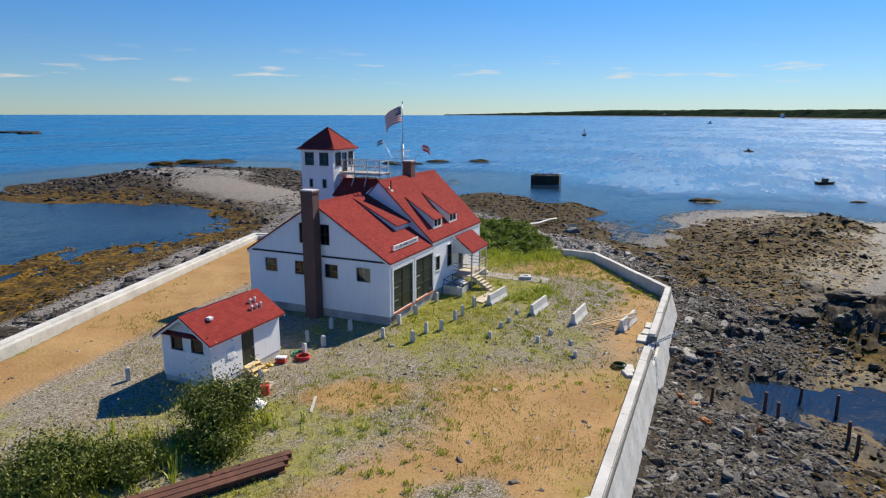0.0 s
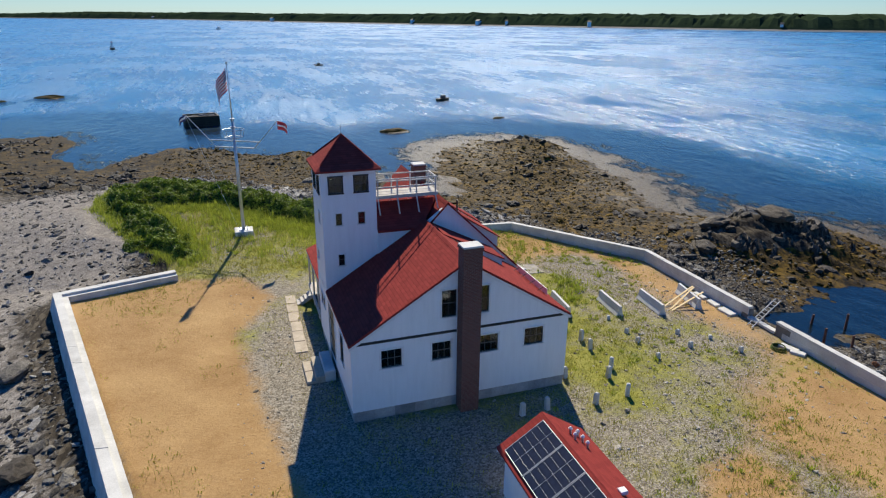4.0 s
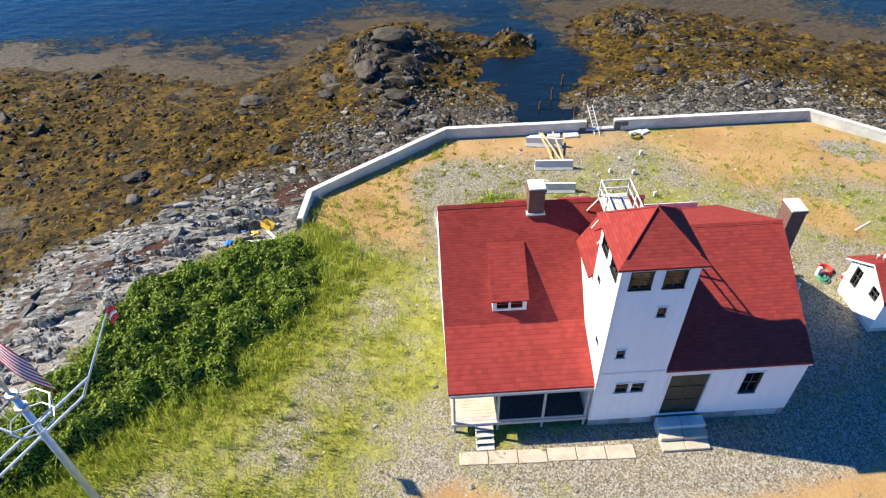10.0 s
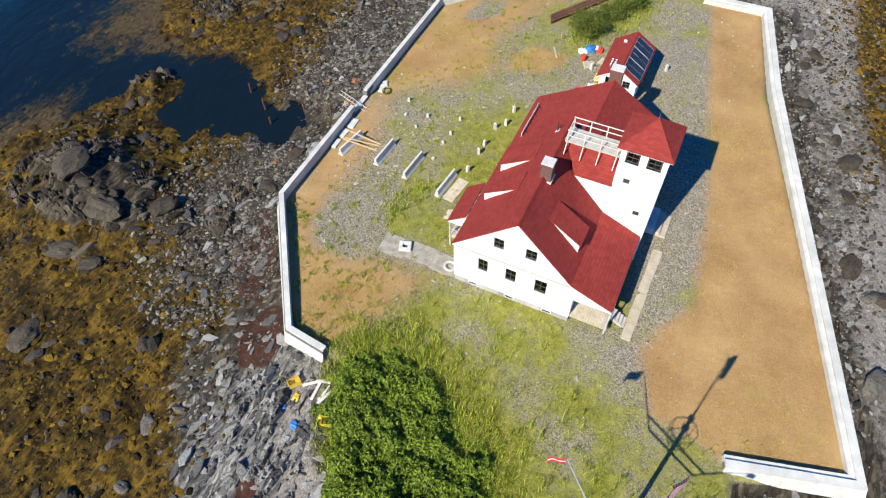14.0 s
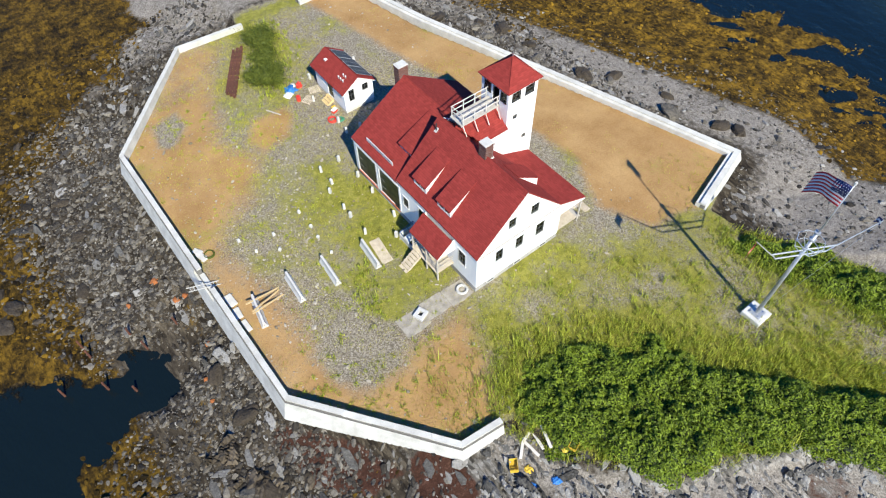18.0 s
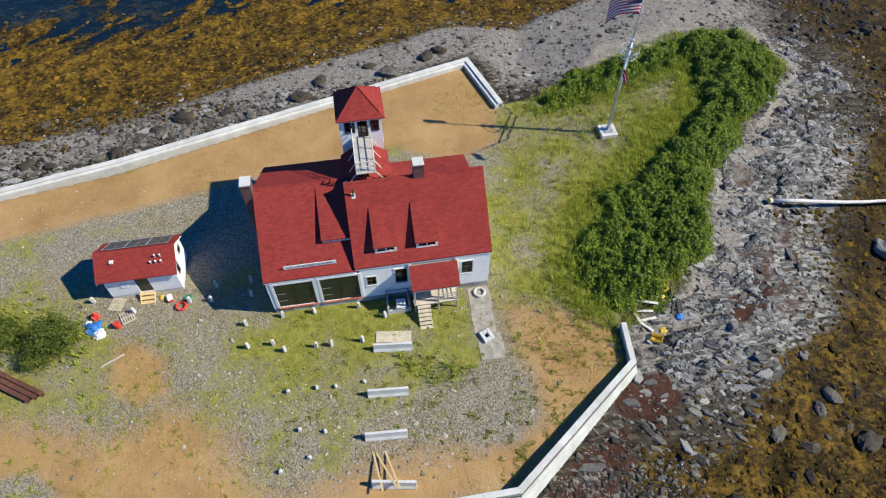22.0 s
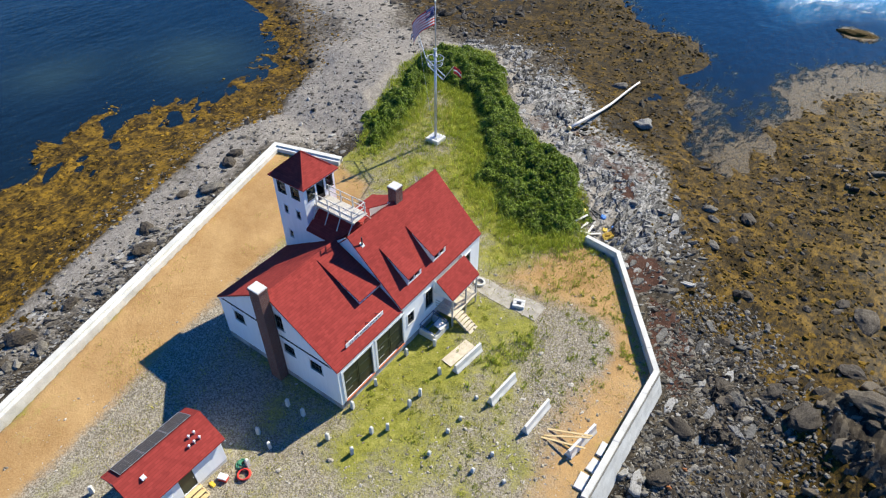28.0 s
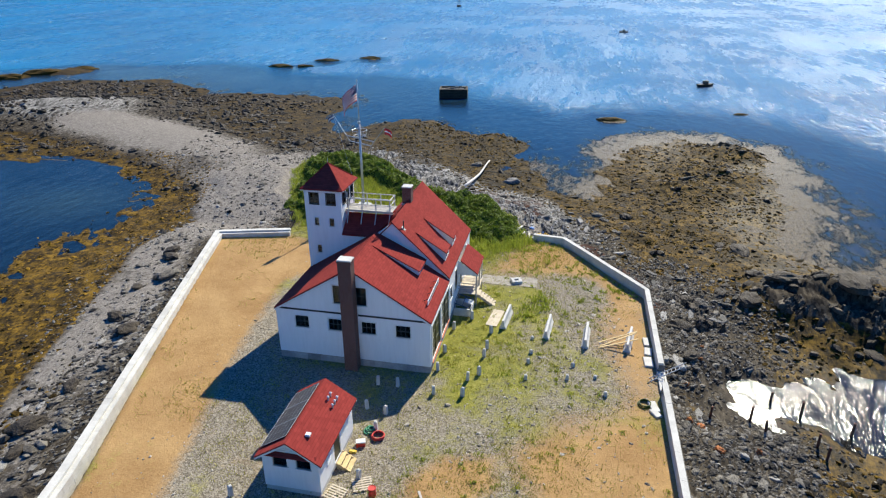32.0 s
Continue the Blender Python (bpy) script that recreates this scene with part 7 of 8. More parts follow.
def plates(name, xy, size, mat, label, seed=1, lay=0.9, stretch=(1.1, 2.6), thick=(0.25, 0.55), tilt=0.16, sink=0.5, spread=0.25, crossed=0.2):
    """Split slabs of ledge: uneven six-sided plates with broken edges, lying one way and dipping seaward."""
    R = np.random.RandomState(seed)
    n, k = len(xy), 6
    ang = 2 * np.pi * (np.arange(k) + R.uniform(-0.32, 0.32, (n, k))) / k
    rad = R.uniform(0.7, 1.15, (n, k))
    px, py = np.cos(ang) * rad * R.uniform(*stretch, (n, 1)), np.sin(ang) * rad
    t = R.uniform(*thick, (n, 1))
    top = np.stack([px * 0.86, py * 0.86, t * (0.5 + 0.22 * R.rand(n, k))], -1)
    mid = np.stack([px, py, t * (0.15 + 0.25 * R.rand(n, k))], -1)
    low = np.stack([px * 1.05, py * 1.05, np.broadcast_to(-t, (n, k))], -1)
    cap = np.stack([0 * t[:, 0], 0 * t[:, 0], t[:, 0] * 0.68], -1)[:, None]
    V = np.concatenate([cap, top, mid, low], 1) * size[:, None, None]
    a = lay + R.normal(0, spread, n) + np.where(R.rand(n) < crossed, np.pi / 2, 0)
    dipx, dipy = 0.10 + R.normal(0, tilt, n), 0.10 + R.normal(0, tilt, n)
    c, s_ = np.cos(a)[:, None], np.sin(a)[:, None]
    x, y = V[..., 0] * c - V[..., 1] * s_, V[..., 0] * s_ + V[..., 1] * c
    z = V[..., 2] - dipx[:, None] * x - dipy[:, None] * y
    base = height(xy[:, 0], xy[:, 1]) + size * (0.5 - sink) * 0.5
    V = np.stack([x + xy[:, :1], y + xy[:, 1:], z + base[:, None]], -1)
    i = np.arange(k)
    j = (i + 1) % k
    f = np.concatenate([np.stack([0 * i, 1 + i, 1 + j], -1)] + [np.concatenate([np.stack([o + k + i, o + k + j, o + j], -1), np.stack([o + k + i, o + j, o + i], -1)]) for o in (1, 1 + k)])
    F = (f[None] + (1 + 3 * k) * np.arange(n)[:, None, None]).reshape(-1, 3)
    return tagged(new(name, raw_mesh(name, V.reshape(-1, 3), F, mat)), label, "stones", kind="stuff")


def broken(u, v, seed):
    """Irregular cells: a chance value for each point's cell, the width to the next cell, and the place across it."""
    iu, iv = np.floor(u).astype(int), np.floor(v).astype(int)
    best, second, own, across = np.full(u.shape, 9.0), np.full(u.shape, 9.0), np.zeros(u.shape), np.zeros(u.shape)
    for di in (-1, 0, 1):
        for dj in (-1, 0, 1):
            a, b = (iu + di) % 256, (iv + dj) % 256
            cu, cv = iu + di + LATTICE[(a + seed) % 256, b], iv + dj + LATTICE[a, (b + 7 * seed + 3) % 256]
            d = np.hypot(u - cu, v - cv)
            first = d < best
            second = np.where(first, best, np.minimum(second, d))
            own, across, best = np.where(first, LATTICE[(a + 91 + seed) % 256, (b + 40) % 256], own), np.where(first, v - cv, across), np.where(first, d, best)
    return own, second - best, across


def outcrop(name, box, pitch, cover_at, mat, label, lay, seed, coarse=(2.0, 0.62), fine=(0.62, 0.24), rise=0.34):
    """Bare bedrock: strata split into long blocks of uneven height with dark crevices between."""
    X, Y = np.meshgrid(np.arange(box[0], box[1], pitch), np.arange(box[2], box[3], pitch))
    M = cover_at(X, Y)
    wx, wy = X + 1.1 * (lumps(X, Y, 1.7, 3, seed) - 0.5), Y + 1.1 * (lumps(X, Y, 1.7, 3, seed + 1) - 0.5)
    u, v = wx * np.cos(lay) + wy * np.sin(lay), wy * np.cos(lay) - wx * np.sin(lay)
    r1, g1, a1 = broken(u / coarse[0], v / coarse[1], seed)
    r2, g2, a2 = broken(u / fine[0], v / fine[1], seed + 5)
    rough = rise * (1.5 * (r1 - 0.45) + 0.7 * a1 - 0.75 * step(0.16, 0.0, g1)) + rise * (0.5 * (r2 - 0.5) + 0.3 * a2 - 0.3 * step(0.2, 0.0, g2)) + rise * 1.2 * (lumps(X, Y, 3.0, 3, seed + 2) - 0.5)
    Z = height(X, Y) - 0.45 + M * (0.47 + rough)
    ids = np.arange(X.size).reshape(X.shape)
    q = np.stack([ids[:-1, :-1], ids[:-1, 1:], ids[1:, 1:], ids[1:, :-1]], -1).reshape(-1, 4)
    q = q[(M.ravel()[q] > 0.15).any(1)]
    cell = (np.round(r1.ravel()[q[:, 0]] * 1e6) * 1000 + np.round(r2.ravel()[q[:, 0]] * 997)).astype(np.int64)
    _, cell = np.unique(cell, return_inverse=True)
    keys, back = np.unique((cell.ravel()[:, None] * X.size + q).ravel(), return_inverse=True)
    at = keys % X.size
    V = np.stack([X.ravel()[at], Y.ravel()[at], Z.ravel()[at]], -1)
    return tagged(new(name, raw_mesh(name, V, back.reshape(-1, 4), mat)), label, "bedrock", kind="structure")


def scatter(n, box, density, seed):
    R = np.random.RandomState(seed)
    x, y = R.uniform(box[0], box[1], n), R.uniform(box[2], box[3], n)
    keep = R.rand(n) < density(x, y)
    return np.stack([x[keep], y[keep]], -1)


def lognorm(n, mid, spread, lo, hi, seed):
    return np.clip(mid * np.exp(np.random.RandomState(seed).normal(0, spread, n)), lo, hi)


def off_yard(x, y, a=0.5, b=1.2):
    return step(a, b, -plateau(x, y))


def above(x, y, lo, hi, w=0.3):
    z = height(x, y) - SEA
    return step(lo - w, lo + w, z) * step(hi + w, hi - w, z)


ledge = scatter(110000, (-30, 40, -40, 62), lambda x, y: off_yard(x, y) * step(-24, -16, x + 0.35 * (45 - y)) * step(-12, -6, inside(PLATEAU, x, y)) * (0.25 + 0.9 * lumps(x, y, 6, 3, 21)) * above(x, y, 0.5, 4), 31)
thin = np.random.RandomState(29).rand(len(ledge)) < 1 - 0.86 * step(-11, -5, inside(HEDGE, ledge[:, 0], ledge[:, 1]))
ledge = ledge[thin]
near_hedge = np.random.RandomState(30).rand(len(ledge)) < 0.12 + 0.65 * step(-14, -6, inside(HEDGE, ledge[:, 0], ledge[:, 1])) * step(26, 40, ledge[:, 1])
ledge = np.concatenate([ledge[~near_hedge], ledge[near_hedge]])
half_ = int((~near_hedge).sum())
stones("ledge_stones", ledge[:half_], lognorm(half_, 0.085, 0.6, 0.03, 0.4, 32), STONE, "broken grey stones strewn over the ledges", seed=33, lay=0.9, stretch=(1.0, 2.2))
plates("ledge_slabs", ledge[half_:], lognorm(len(ledge) - half_, 0.10, 0.7, 0.04, 0.45, 34), PALESTONE, "pale split slabs of ledge rock", seed=35, lay=STRIKE, stretch=(1.2, 3.2), spread=0.3)
weedy = scatter(80000, (-30, 52, -40, 100), lambda x, y: off_yard(x, y) * (0.2 + 0.9 * lumps(x, y, 7, 3, 22)) * above(x, y, 0.05, 1.6) * step(-34, -22, x + 0.3 * (70 - y)) * (1 - step(-11, -8, inside(PLATEAU, x, y)) * step(12, 16, x) * step(28, 22, y)), 41)
h2 = len(weedy) * 5 // 6
h1 = h2 // 2
stones("weed_mounds", weedy[:h1], lognorm(h1, 0.15, 0.5, 0.06, 0.42, 46), MOUNDWEED, "mounds of golden rockweed on the tidal flat", flat=(0.3, 0.55), seed=47, stretch=(0.8, 1.4))
stones("weed_rocks", weedy[h1:h2], lognorm(h2 - h1, 0.12, 0.5, 0.05, 0.38, 42), WEEDROCK, "golden brown weed-covered rocks on the tidal flat", flat=(0.25, 0.5), seed=43)
stones("tidal_rocks", weedy[h2:], lognorm(len(weedy) - h2, 0.11, 0.7, 0.04, 0.65, 44), DARKSTONE, "dark wet rocks on the tidal flat", seed=45)
shingle = scatter(40000, (-60, -14, -60, 70), lambda x, y: off_yard(x, y, 0.8, 1.5) * (0.15 + 0.85 * lumps(x, y, 8, 3, 23)) * above(x, y, 0.7, 4), 51)
h3 = len(shingle) * 2 // 3
stones("beach_stones", shingle[:h3], lognorm(h3, 0.085, 0.65, 0.03, 0.55, 52), STONE, "grey shingle and stones on the beach", seed=53)
stones("beach_pebbles", shingle[h3:], lognorm(len(shingle) - h3, 0.075, 0.6, 0.03, 0.4, 54), PALESTONE, "pale pebbles strewn over the beach", seed=55)
wweed = scatter(26000, (-66, -26, -40, 60), lambda x, y: off_yard(x, y, 3, 5) * (0.1 + 0.8 * lumps(x, y, 6, 3, 24)) * above(x, y, -0.1, 1.2), 61)
stones("weed_mats", wweed, lognorm(len(wweed), 0.15, 0.45, 0.06, 0.4, 62), GOLDWEED, "golden rockweed mats at the water's edge", flat=(0.15, 0.35), seed=63)
CRAGS = [(38.8, 20.3, 6.2), (33.5, 21.3, 3.6), (41, 7, 2.6), (43, -8, 4), (21.0, 21.5, 3.0), (22.8, 16.5, 2.0)]
crag_at = np.array([(rx, ry, r) for rx, ry, r, h in ROCKS if rx > 10])
crags = scatter(60000, (10, 54, -22, 90), lambda x, y: np.clip(sum(np.exp(-((x - a) ** 2 + (y - b) ** 2) / (r * 0.85) ** 2) for a, b, r in crag_at), 0, 1) * 0.10 * above(x, y, 0.25, 5), 65)
plates("crag_slabs", crags, lognorm(len(crags), 0.15, 0.6, 0.06, 0.55, 66), CRAGSTONE, "dark split slabs of the rock outcrops", seed=67, lay=0.7, thick=(0.3, 0.7), tilt=0.25)
def seaside(x, y):
    return ((x - 1) * 26 + (y - 24) * 27) / 37.5


def bare_ledge(x, y):
    return off_yard(x, y, 0.2, 1.2) * step(-11.5, -6, inside(HEDGE, x, y)) * step(-7, 1, seaside(x, y)) * step(0.27, 0.42, lumps(x, y, 5, 3, 34))


outcrop("north_ledge", (-30, 22, 18, 64), 0.13, bare_ledge, PALESTONE, "pale split strata of the bare ledge beside the thicket", STRIKE, 12, (2.7, 0.8), (0.75, 0.27), 0.42)
outcrop("east_crag", (16, 54, -22, 36), 0.16, lambda x, y: step(0.30, 0.55, sum(np.exp(-((x - a) ** 2 + (y - b) ** 2) / r ** 2) for a, b, r in CRAGS) * (0.55 + 0.9 * lumps(x, y, 4, 3, 36))) * above(x, y, 0.1, 5), CRAGSTONE, "dark blocky bedrock breaking through the weed", 0.75, 18, (2.4, 1.3), (0.8, 0.5), 0.6)
blocks = scatter(4500, (-30, 20, 18, 64), lambda x, y: off_yard(x, y, 0.3, 1.0) * step(-11, -4, inside(HEDGE, x, y)) * step(-10, 0, seaside(x, y)) * (0.25 + 0.75 * step(0.5, 0.4, lumps(x, y, 5, 3, 34))), 74)
plates("ledge_blocks", blocks, lognorm(len(blocks), 0.115, 0.65, 0.05, 0.42, 75), PALESTONE, "pale broken slabs lying on the bare ledge", seed=76, lay=STRIKE, stretch=(1.0, 2.6), tilt=0.2, sink=0.5, spread=0.5, crossed=0.3)
strip = scatter(9000, (-30, 8, 26, 60), lambda x, y: step(-1.5, 1.5, ((x - 1) * 26 + (y - 24) * 27) / 37.5) * step(0.5, -0.2, inside(HEDGE, x, y)) * step(-1.5, 0, inside(PLATEAU, x, y)), 68)
plates("ledge_rubble", strip, lognorm(len(strip), 0.09, 0.6, 0.04, 0.35, 69), PALESTONE, "pale rubble along the seaward edge of the thicket", seed=70, tilt=0.25, spread=0.6)
rubble = scatter(34000, (16, 36, -30, 30), lambda x, y: off_yard(x, y, 0.4, 1.0) * step(-15, -9, inside(PLATEAU, x, y)) * (0.2 + 0.9 * lumps(x, y, 4, 3, 35)) * above(x, y, 0.1, 5, 0.15), 77)
stones("shore_rubble", rubble, lognorm(len(rubble), 0.095, 0.5, 0.04, 0.35, 78), STONE, "dark grey rubble below the eastern sea wall", flat=(0.4, 0.8), seed=79)
spit = scatter(26000, (-150, -30, 40, 130), lambda x, y: off_yard(x, y, 3, 5) * (0.15 + 0.8 * lumps(x, y, 9, 3, 25)) * above(x, y, 0.3, 5) * step(0.6, 0.2, beach_mask(x, y)) * (1 - 0.85 * np.exp(-(((x + 105) / 17) ** 2 + ((y - 84) / 11) ** 2))), 71)
stones("spit_rocks", spit, lognorm(len(spit), 0.28, 0.5, 0.1, 0.9, 72), DARKSTONE, "dark rocks heaped along the spit", seed=73)
PEBBLE = rock_material("yard_pebble", (0.14, 0.115, 0.08), (0.29, 0.25, 0.19), (0.55, 0.50, 0.42))
pebbles = scatter(36000, (-18, 17, -28, 27), lambda x, y: step(0.5, 1.0, inside(PLATEAU, x, y)) * np.clip(0.12 + step(-2, 2, inside(GRAVEL_E, x, y)) * 0.8 + 0.25 * step(0, 2, inside(GRAVEL_W, x, y)), 0, 1) * (0.2 + lumps(x, y, 4, 3, 26)) * (inside([(-12.3, -0.1), (0.1, -0.1), (0.1, 17.7), (-12.3, 17.7)], x, y) < 0), 81)
stones("yard_pebbles", pebbles, lognorm(len(pebbles), 0.05, 0.5, 0.02, 0.2, 82), PEBBLE, "tan pebbles scattered through the yard gravel", seed=83)


def boulder(at, s, seed, mat, label, group):
    bm = bmesh.new()
    bmesh.ops.create_icosphere(bm, subdivisions=3, radius=1)
    for p in bm.verts:
        q = p.co.copy()
        cell = noise.cell_vector(q * 1.1 + Vector((seed, seed * 2, 0)))
        k = 1 + 0.35 * noise.noise(q * 1.3 + Vector((seed, 0, 0))) + 0.14 * noise.noise(q * 3.7 + Vector((0, seed, 0))) + 0.08 * (cell.x - 0.5)
        p.co = Vector((q.x * s * 1.4 * k, q.y * s * 0.9 * k, q.z * s * 0.5 * k))
    me = bpy.data.meshes.new("boulder")
    bm.to_mesh(me)
    bm.free()
    me.materials.append(mat)
    ob = new("boulder", me)
    ob.matrix_basis = pose(*at, (seed * 37) % 25 - 12, (seed * 53) % 25 - 12, (seed * 71) % 360)
    return tagged(ob, label, "boulder", group)


def reef(at, s, turn, seed):
    """A low weedy rock awash: one lumpy back with a broken outline."""
    ob = boulder((at[0], at[1], SEA + 0.05), s, seed, WEEDROCK, "low weed-covered rock just above the water", "rocks awash")
    ob.name = "reef_rock"
    ob.matrix_basis = pose(at[0], at[1], SEA + 0.02, 0, 0, turn) @ Matrix.Diagonal((1.05, 0.75, 0.62, 1))


for i, (x, y, sz, a) in enumerate(((-160, 128, 3.6, 20), (-156, 138, 4.2, 35), (-150, 147, 3.2, 30), (-88.7, 165, 2.6, 15), (-80.6, 166.6, 2.2, 20), (-78, 180.7, 2.6, 10), (-64.5, 189, 2.6, 0), (17.1, 104.5, 2.0, 5), (46.2, 115.5, 1.1, 10))):
    reef((x, y), sz, a, i + 5.2)
for i, (x, y, r, mt) in enumerate(((0.5, 55.3, 1.0, PALESTONE), (-6.3, 63.7, 0.7, STONE), (29.8, 35.3, 1.1, CRAGSTONE), (31.3, 23.6, 1.3, CRAGSTONE), (27.5, 20.5, 1.0, DARKSTONE), (22.6, 19.8, 0.7, STONE), (13.2, 42.7, 0.6, STONE),
                                  (17, 43.8, 0.8, DARKSTONE), (14.1, 41.2, 0.45, STONE), (0.4, 56.8, 0.6, PALESTONE), (15.4, 37, 0.6, STONE), (33.0, 27.5, 1.2, CRAGSTONE), (36.5, 21.0, 1.4, CRAGSTONE))):
    boulder((x, y, on_ground(x, y) + r * 0.2), r, i + 60.4, mt, "grey boulder standing out of the weed" if mt != PALESTONE else "pale rounded boulder on the ledge", "boulders on the ledges")
rb = random.Random(21)
for i in range(18):
    s_ = (i + rb.uniform(-0.8, 0.8)) / 17
    x, y = -18.6 - 13.2 * s_ - rb.uniform(0.8, 4.2), -27 + 47 * s_ + rb.uniform(-1, 1)
    r = rb.uniform(0.35, 0.95)
    boulder((x, y, on_ground(x, y) + r * 0.2), r, i + 1.3, DARKSTONE if i % 3 else STONE, "dark boulder lying below the sea wall", "boulders below the wall")
for i in range(24):
    x, y = rb.uniform(20, 44), rb.uniform(-20, 30)
    if on_ground(x, y) < SEA + 0.1:
        continue
    r = rb.uniform(0.35, 0.85)
    boulder((x, y, on_ground(x, y) + r * 0.15), r, i + 40.7, DARKSTONE, "large dark boulder on the tidal flat", "boulders on the flat")

# ---- plants ----
def leaves(name, centres, normals, size, mat, label, seed, long=1.5, category="plants"):
    """Leaf-shaped quads, one island each."""
    R = np.random.RandomState(seed)
    n = len(centres)
    d = normals + R.normal(0, 0.55, (n, 3))
    d /= np.linalg.norm(d, axis=1, keepdims=True)
    t = np.cross(d, R.normal(0, 1, (n, 3)))
    t /= np.linalg.norm(t, axis=1, keepdims=True)
    b = np.cross(d, t)
    s = size * R.uniform(0.6, 1.4, n)[:, None]
    V = np.stack([centres - t * s * long, centres + b * s * 0.7 + d * s * 0.2, centres + t * s * long, centres - b * s * 0.7 + d * s * 0.2], 1)
    return tagged(new(name, raw_mesh(name, V.reshape(-1, 3), np.arange(4 * n).reshape(-1, 4), mat)), label, category, kind="stuff")


def thicket(poly, seed, n, tall, name, label):
    xs, ys = [p[0] for p in poly], [p[1] for p in poly]
    R = np.random.RandomState(seed)
    x, y = R.uniform(min(xs) - 1.5, max(xs) + 1.5, n), R.uniform(min(ys) - 1.5, max(ys) + 1.5, n)
    def ragged(x, y):
        return inside(poly, x, y) + 0.3 + 3.4 * (lumps(x, y, 2.6, 3, seed + 2) - 0.5)
    d = ragged(x, y)
    keep = d > 0.0
    x, y, d = x[keep], y[keep], d[keep]

    def crown(x, y, d):
        return height(x, y) + step(-0.2, 1.6, d) * tall * (0.30 + 0.9 * lumps(x, y, 4.0, 2, seed)) + 1.8 * step(-0.2, 1.0, d) * (lumps(x, y, 1.1, 3, seed + 1, 0.6) - 0.47)
    e = 0.15
    z = crown(x, y, d)
    gxn = (crown(x + e, y, d) - z) / e
    gyn = (crown(x, y + e, d) - z) / e
    nrm = np.stack([-gxn, -gyn, np.ones_like(x)], -1)
    nrm /= np.linalg.norm(nrm, axis=1, keepdims=True)
    C = np.stack([x, y, z - R.exponential(0.22, len(x)) + 0.08], -1)
    leaves(name, C, nrm, 0.075, LEAF, label, seed)
    # added inner sheet hides the ground; its dark colour stands for shade
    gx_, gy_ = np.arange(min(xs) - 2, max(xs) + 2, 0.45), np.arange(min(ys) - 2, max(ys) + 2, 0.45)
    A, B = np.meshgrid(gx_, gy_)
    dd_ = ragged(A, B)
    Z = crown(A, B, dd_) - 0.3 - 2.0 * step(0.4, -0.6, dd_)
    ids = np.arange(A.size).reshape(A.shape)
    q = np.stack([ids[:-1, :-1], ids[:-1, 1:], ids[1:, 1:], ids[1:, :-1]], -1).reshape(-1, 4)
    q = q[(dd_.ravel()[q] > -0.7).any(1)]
    tagged(new("undergrowth", raw_mesh("undergrowth", np.stack([A, B, Z], -1).reshape(-1, 3), q, UNDER, True)), "added dark sheet under the thicket leaves, inner shade in its colour", "undergrowth", kind="stuff")


# near-black green: the thicket's inner shade is put into this colour
UNDER = plain("thicket_shade_fill", (0.010, 0.018, 0.005), (0.030, 0.045, 0.012), 0.9, fine=8, relief=0.6, dist=0.05)
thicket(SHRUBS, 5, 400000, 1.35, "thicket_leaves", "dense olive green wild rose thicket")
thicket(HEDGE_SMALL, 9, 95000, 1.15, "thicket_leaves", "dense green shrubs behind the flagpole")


def blades(name, xy, tall, mat, label, seed, per=6, spread=0.12, width=0.018):
    """Grass tufts: thin bent blades, one island each."""
    R = np.random.RandomState(seed)
    n = len(xy) * per
    base = np.repeat(xy, per, 0) + R.normal(0, spread, (n, 2))
    h = np.repeat(tall, per) * R.uniform(0.5, 1.2, n)
    a = R.uniform(0, 2 * np.pi, n)
    lean = R.uniform(0.1, 0.7, n) * h
    z = height(base[:, 0], base[:, 1])
    ux, uy = np.cos(a), np.sin(a)
    w = width * R.uniform(0.7, 1.5, n) * (1 + h)
    b0 = np.stack([base[:, 0] - uy * w, base[:, 1] + ux * w, z - 0.02], -1)
    b1 = np.stack([base[:, 0] + uy * w, base[:, 1] - ux * w, z - 0.02], -1)
    m0 = np.stack([base[:, 0] + ux * lean * 0.4 - uy * w * 0.8, base[:, 1] + uy * lean * 0.4 + ux * w * 0.8, z + h * 0.65], -1)
    tp = np.stack([base[:, 0] + ux * lean, base[:, 1] + uy * lean, z + h], -1)
    m1 = np.stack([base[:, 0] + ux * lean * 0.4 + uy * w * 0.8, base[:, 1] + uy * lean * 0.4 - ux * w * 0.8, z + h * 0.65], -1)
    V = np.stack([b0, b1, m1, m0, tp], 1).reshape(-1, 3)
    k = 5 * np.arange(n)[:, None]
    F = np.concatenate([k + np.array([[0, 1, 2]]), k + np.array([[0, 2, 3]]), k + np.array([[3, 2, 4]])])
    return tagged(new(name, raw_mesh(name, V, F, mat)), label, "grass", kind="stuff")


def house_free(x, y):
    return (inside([(-12.4, -0.2), (0.2, -0.2), (0.2, 17.8), (-12.4, 17.8)], x, y) < 0) & (inside([(-7.3, -13.4), (-3.4, -13.4), (-3.4, -7.4), (-7.3, -7.4)], x, y) < 0)


rim = scatter(42000, (-33, 9, 18, 58), lambda x, y: np.clip(np.exp(-((inside(SHRUBS, x, y) + 0.8) / 1.3) ** 2) + 0.9 * np.exp(-((inside(HEDGE_SMALL, x, y) + 0.3) / 1.0) ** 2) + 0.12 * step(-9, -2, inside(HEDGE, x, y)) + 0.35 * np.exp(-(((x + 16) / 5) ** 2 + ((y - 34) / 5) ** 2)), 0, 1) * step(0.2, 0.9, inside(PLATEAU, x, y)) * (0.3 + 0.9 * lumps(x, y, 2.5, 2, 27)), 91)
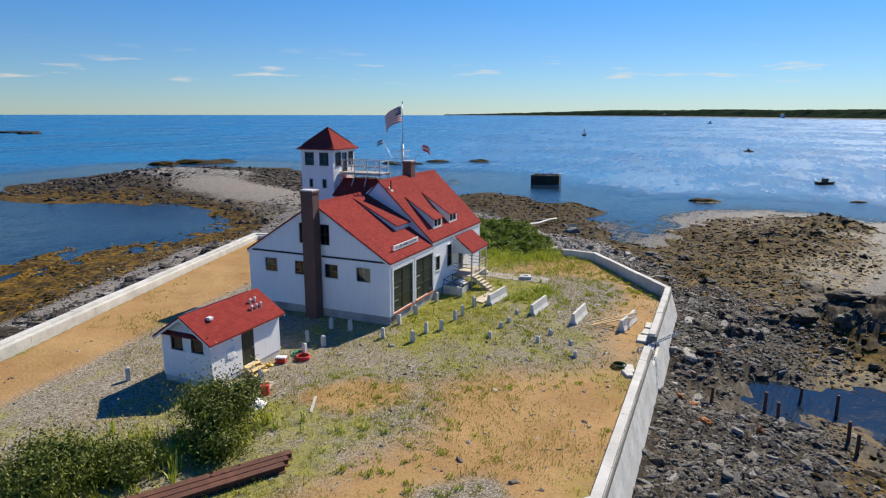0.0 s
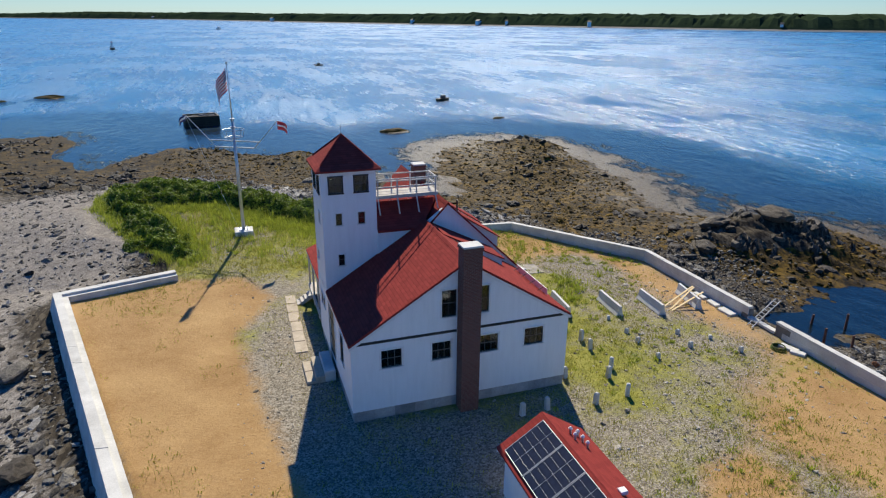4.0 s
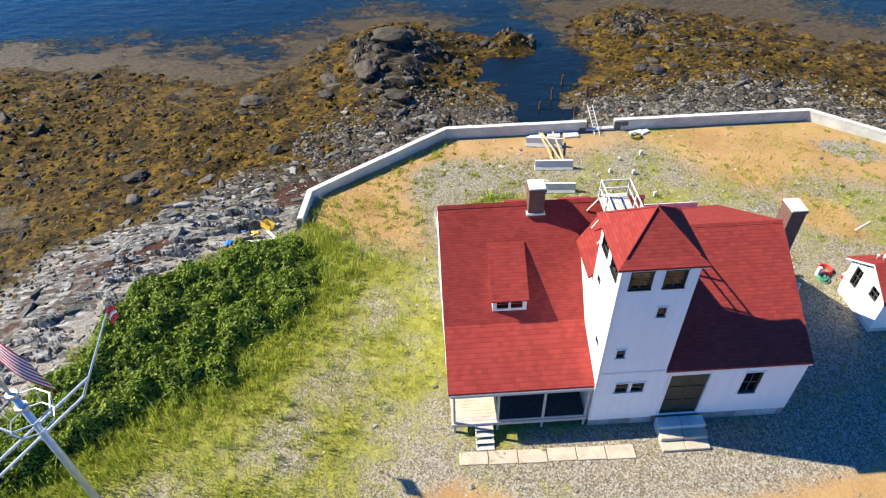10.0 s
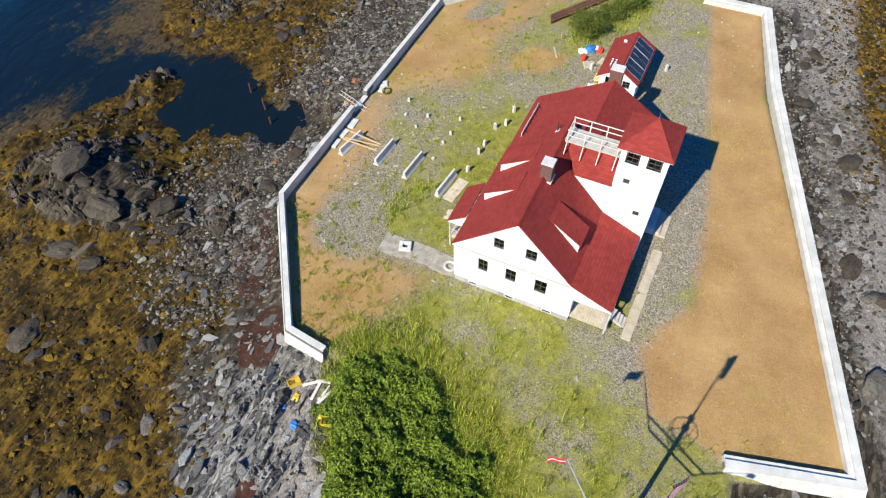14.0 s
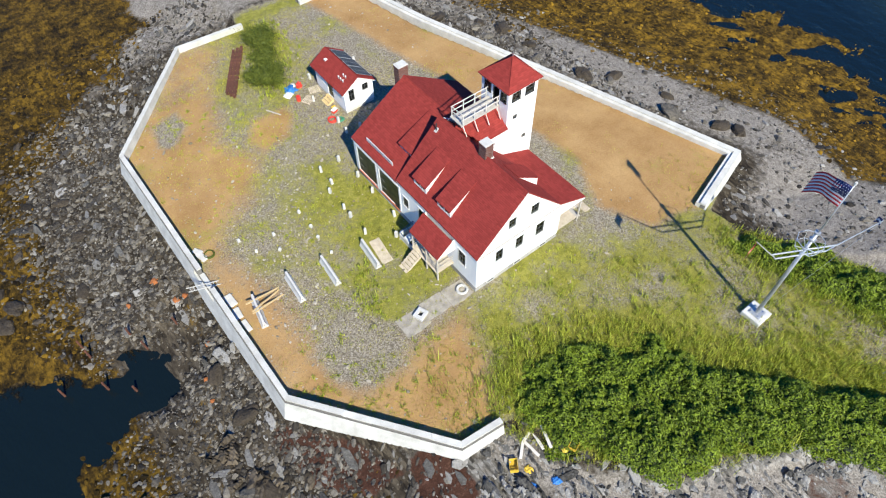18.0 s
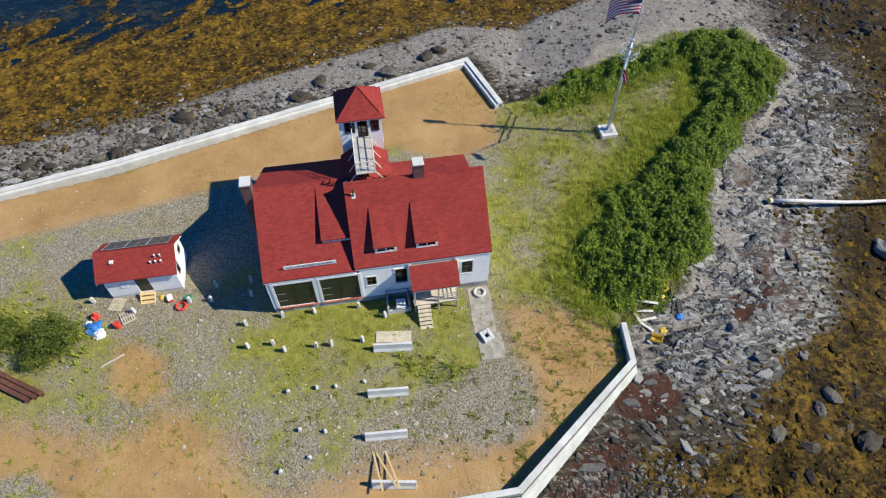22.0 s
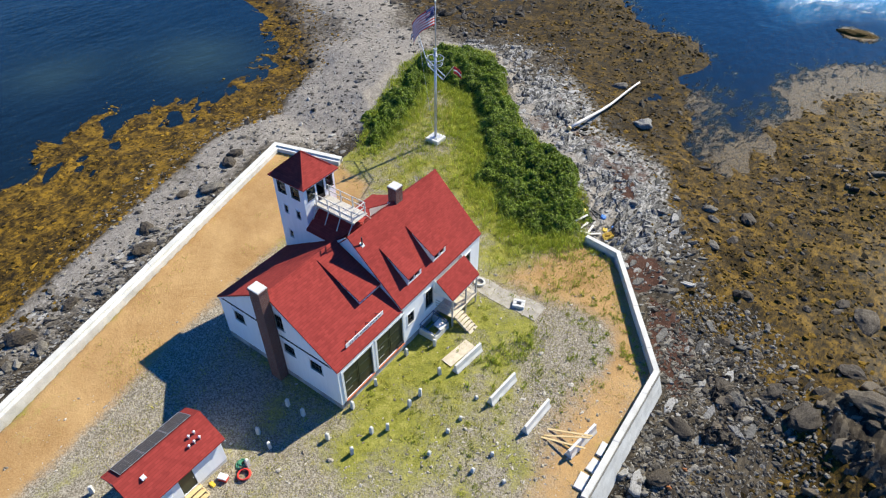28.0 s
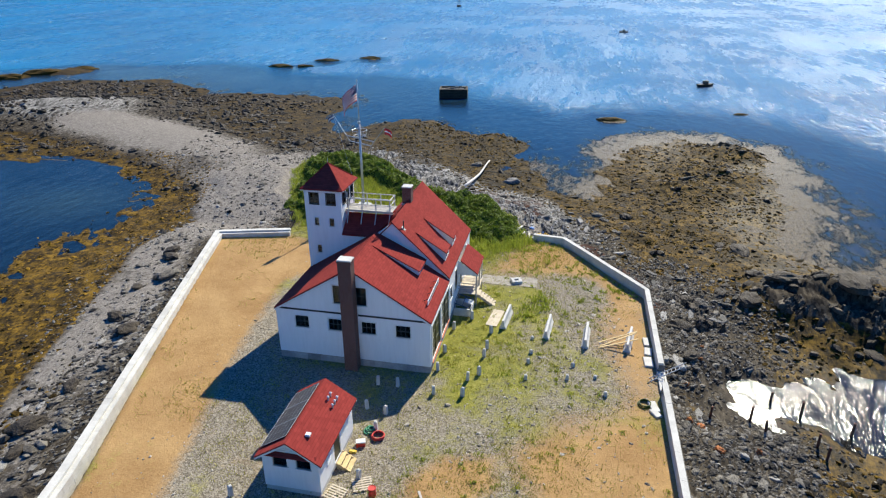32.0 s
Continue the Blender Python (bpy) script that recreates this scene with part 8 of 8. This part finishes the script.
blades("tall_grass", rim, lognorm(len(rim), 0.34, 0.45, 0.1, 0.95, 92), BLADE, "bright tall grass round the thicket", 93, per=11, spread=0.16, width=0.011)
lawn = scatter(95000, (-28, 17, -28, 45), lambda x, y: step(0.3, 1.0, inside(PLATEAU, x, y)) * np.clip(0.5 + 1.2 * (lumps(x, y, 5, 4, 28) - 0.5) - 0.55 * step(-1.5, 1.5, inside(EARTH_W, x, y)) - 0.2 * step(-1.5, 1.5, inside(EARTH_SE, x, y)) - 0.33 * step(-1.5, 1.5, inside(EARTH_NE, x, y)) - 0.4 * step(-1, 1, inside(GRAVEL_W, x, y)) - 0.6 * step(-1.2, 1.2, inside(WORN_NW, x, y)) - 0.33 * step(-2, 2, inside(GRAVEL_S, x, y)) - 0.12 * step(-2, 2, inside(GRAVEL_E, x, y)) + 0.3 * step(17, 22, y), 0, 1) * house_free(x, y), 94)
blades("yard_grass", lawn, lognorm(len(lawn), 0.08, 0.5, 0.03, 0.3, 95), DRYBLADE, "short dry grass growing through the gravel yard", 96, per=6, spread=0.16, width=0.013)
wild = scatter(1500, (-2, 17, -27, 26), lambda x, y: step(0.6, 1.0, inside(PLATEAU, x, y)) * step(0.5, 0.66, lumps(x, y, 5.5, 3, 29)) * house_free(x, y), 97)
blades("weed_tufts", wild, lognorm(len(wild), 0.11, 0.45, 0.05, 0.3, 98), BLADE, "green weed tufts dotted about the yard", 99, per=22, spread=0.12, width=0.018)
clump = scatter(900, (4.5, 10.5, 8.5, 16.5), lambda x, y: np.clip(np.exp(-(((x - 7.6) / 0.9) ** 2 + ((y - 13.2) / 1.7) ** 2)) + 0.8 * np.exp(-(((x - 6.3) / 0.8) ** 2 + ((y - 10.6) / 1.2) ** 2)), 0, 1), 104)
blades("weed_clump", clump, lognorm(len(clump), 0.26, 0.4, 0.1, 0.6, 105), BLADE, "dense green weed clump beside the barriers", 106, per=9)
tufts = scatter(420, (5, 17, 15, 27), lambda x, y: step(-0.5, 0.5, inside(EARTH_NE, x, y)) * step(0.5, 1.0, inside(PLATEAU, x, y)) * 0.5, 107)
blades("earth_tufts", tufts, lognorm(len(tufts), 0.13, 0.35, 0.06, 0.3, 108), BLADE, "small green tufts spread over the bare earth", 109, per=26, spread=0.11)
rank = scatter(2200, (-6, 6, -27, -14), lambda x, y: np.clip(np.exp(-((x + 1.2 - 0.45 * (y + 19)) / 1.9) ** 2) * step(-13.5, -15.5, y), 0, 1) * (0.15 + lumps(x, y, 2.5, 2, 33)) * step(0.5, 1.2, inside(PLATEAU, x, y)), 101)
blades("rank_grass", rank, lognorm(len(rank), 0.38, 0.4, 0.12, 0.9, 102), BLADE, "tall rank grass among the shrubs and beams", 103, per=7)


def bush(at, r, h, seed, label):
    """Stems from the ground and a ragged crown of leaves."""
    b = thing("bush", label, "bush", at, group="bushes by the shed")
    R = np.random.RandomState(seed)
    st = Geo()
    tips = []
    for i in range(11):
        a = 2 * math.pi * i / 11 + R.uniform(-0.3, 0.3)
        q = Vector((math.cos(a) * r * R.uniform(0.35, 0.8), math.sin(a) * r * R.uniform(0.35, 0.8), h * R.uniform(0.55, 0.95)))
        m = q * 0.5 + Vector((0, 0, 0.12 * h))
        st.tube((0.1 * math.cos(a), 0.1 * math.sin(a), -0.1), m, 0.04, 0.028, 5).tube(m, q, 0.028, 0.01, 5)
        tips += [q, m * 0.6 + q * 0.4, m]
    part("stem", st, RUST, b, "brown woody stems")
    n = 26000
    c = np.array([tips[i] for i in R.randint(0, len(tips), n)])
    dv = R.normal(0, 1, (n, 3))
    dv /= np.linalg.norm(dv, axis=1, keepdims=True)
    C = c + dv * (r * 0.30 * R.exponential(0.75, (n, 1))) * np.array([1, 1, 0.8])
    C[:, 2] = np.maximum(C[:, 2], 0.05)
    d = dv + R.normal(0, 0.5, (n, 3))
    d /= np.linalg.norm(d, axis=1, keepdims=True)
    t = np.cross(d, R.normal(0, 1, (n, 3)))
    t /= np.linalg.norm(t, axis=1, keepdims=True)
    w = np.cross(d, t)
    s = 0.05 * R.uniform(0.6, 1.4, n)[:, None]
    V = np.stack([C - t * s * 1.5, C + w * s * 0.7, C + t * s * 1.5, C - w * s * 0.7], 1).reshape(-1, 3)
    cr = new("crown", raw_mesh("crown", V, np.arange(4 * n).reshape(-1, 4), BUSHLEAF))
    cr.parent = b
    tagged(cr, "ragged crown of small green leaves")
    return b


for i, (x, y, r, h) in enumerate(((0.2, -16.7, 2.1, 2.2), (1.2, -18.2, 1.2, 1.0), (-2.3, -23.6, 2.2, 1.8), (-1.1, -21.0, 1.4, 0.9))):
    bush((x, y, on_ground(x, y)), r, h, 200 + i, "rounded green shrub with ragged leaves" if i % 2 else "wide spreading green shrub beside the rusted beams")
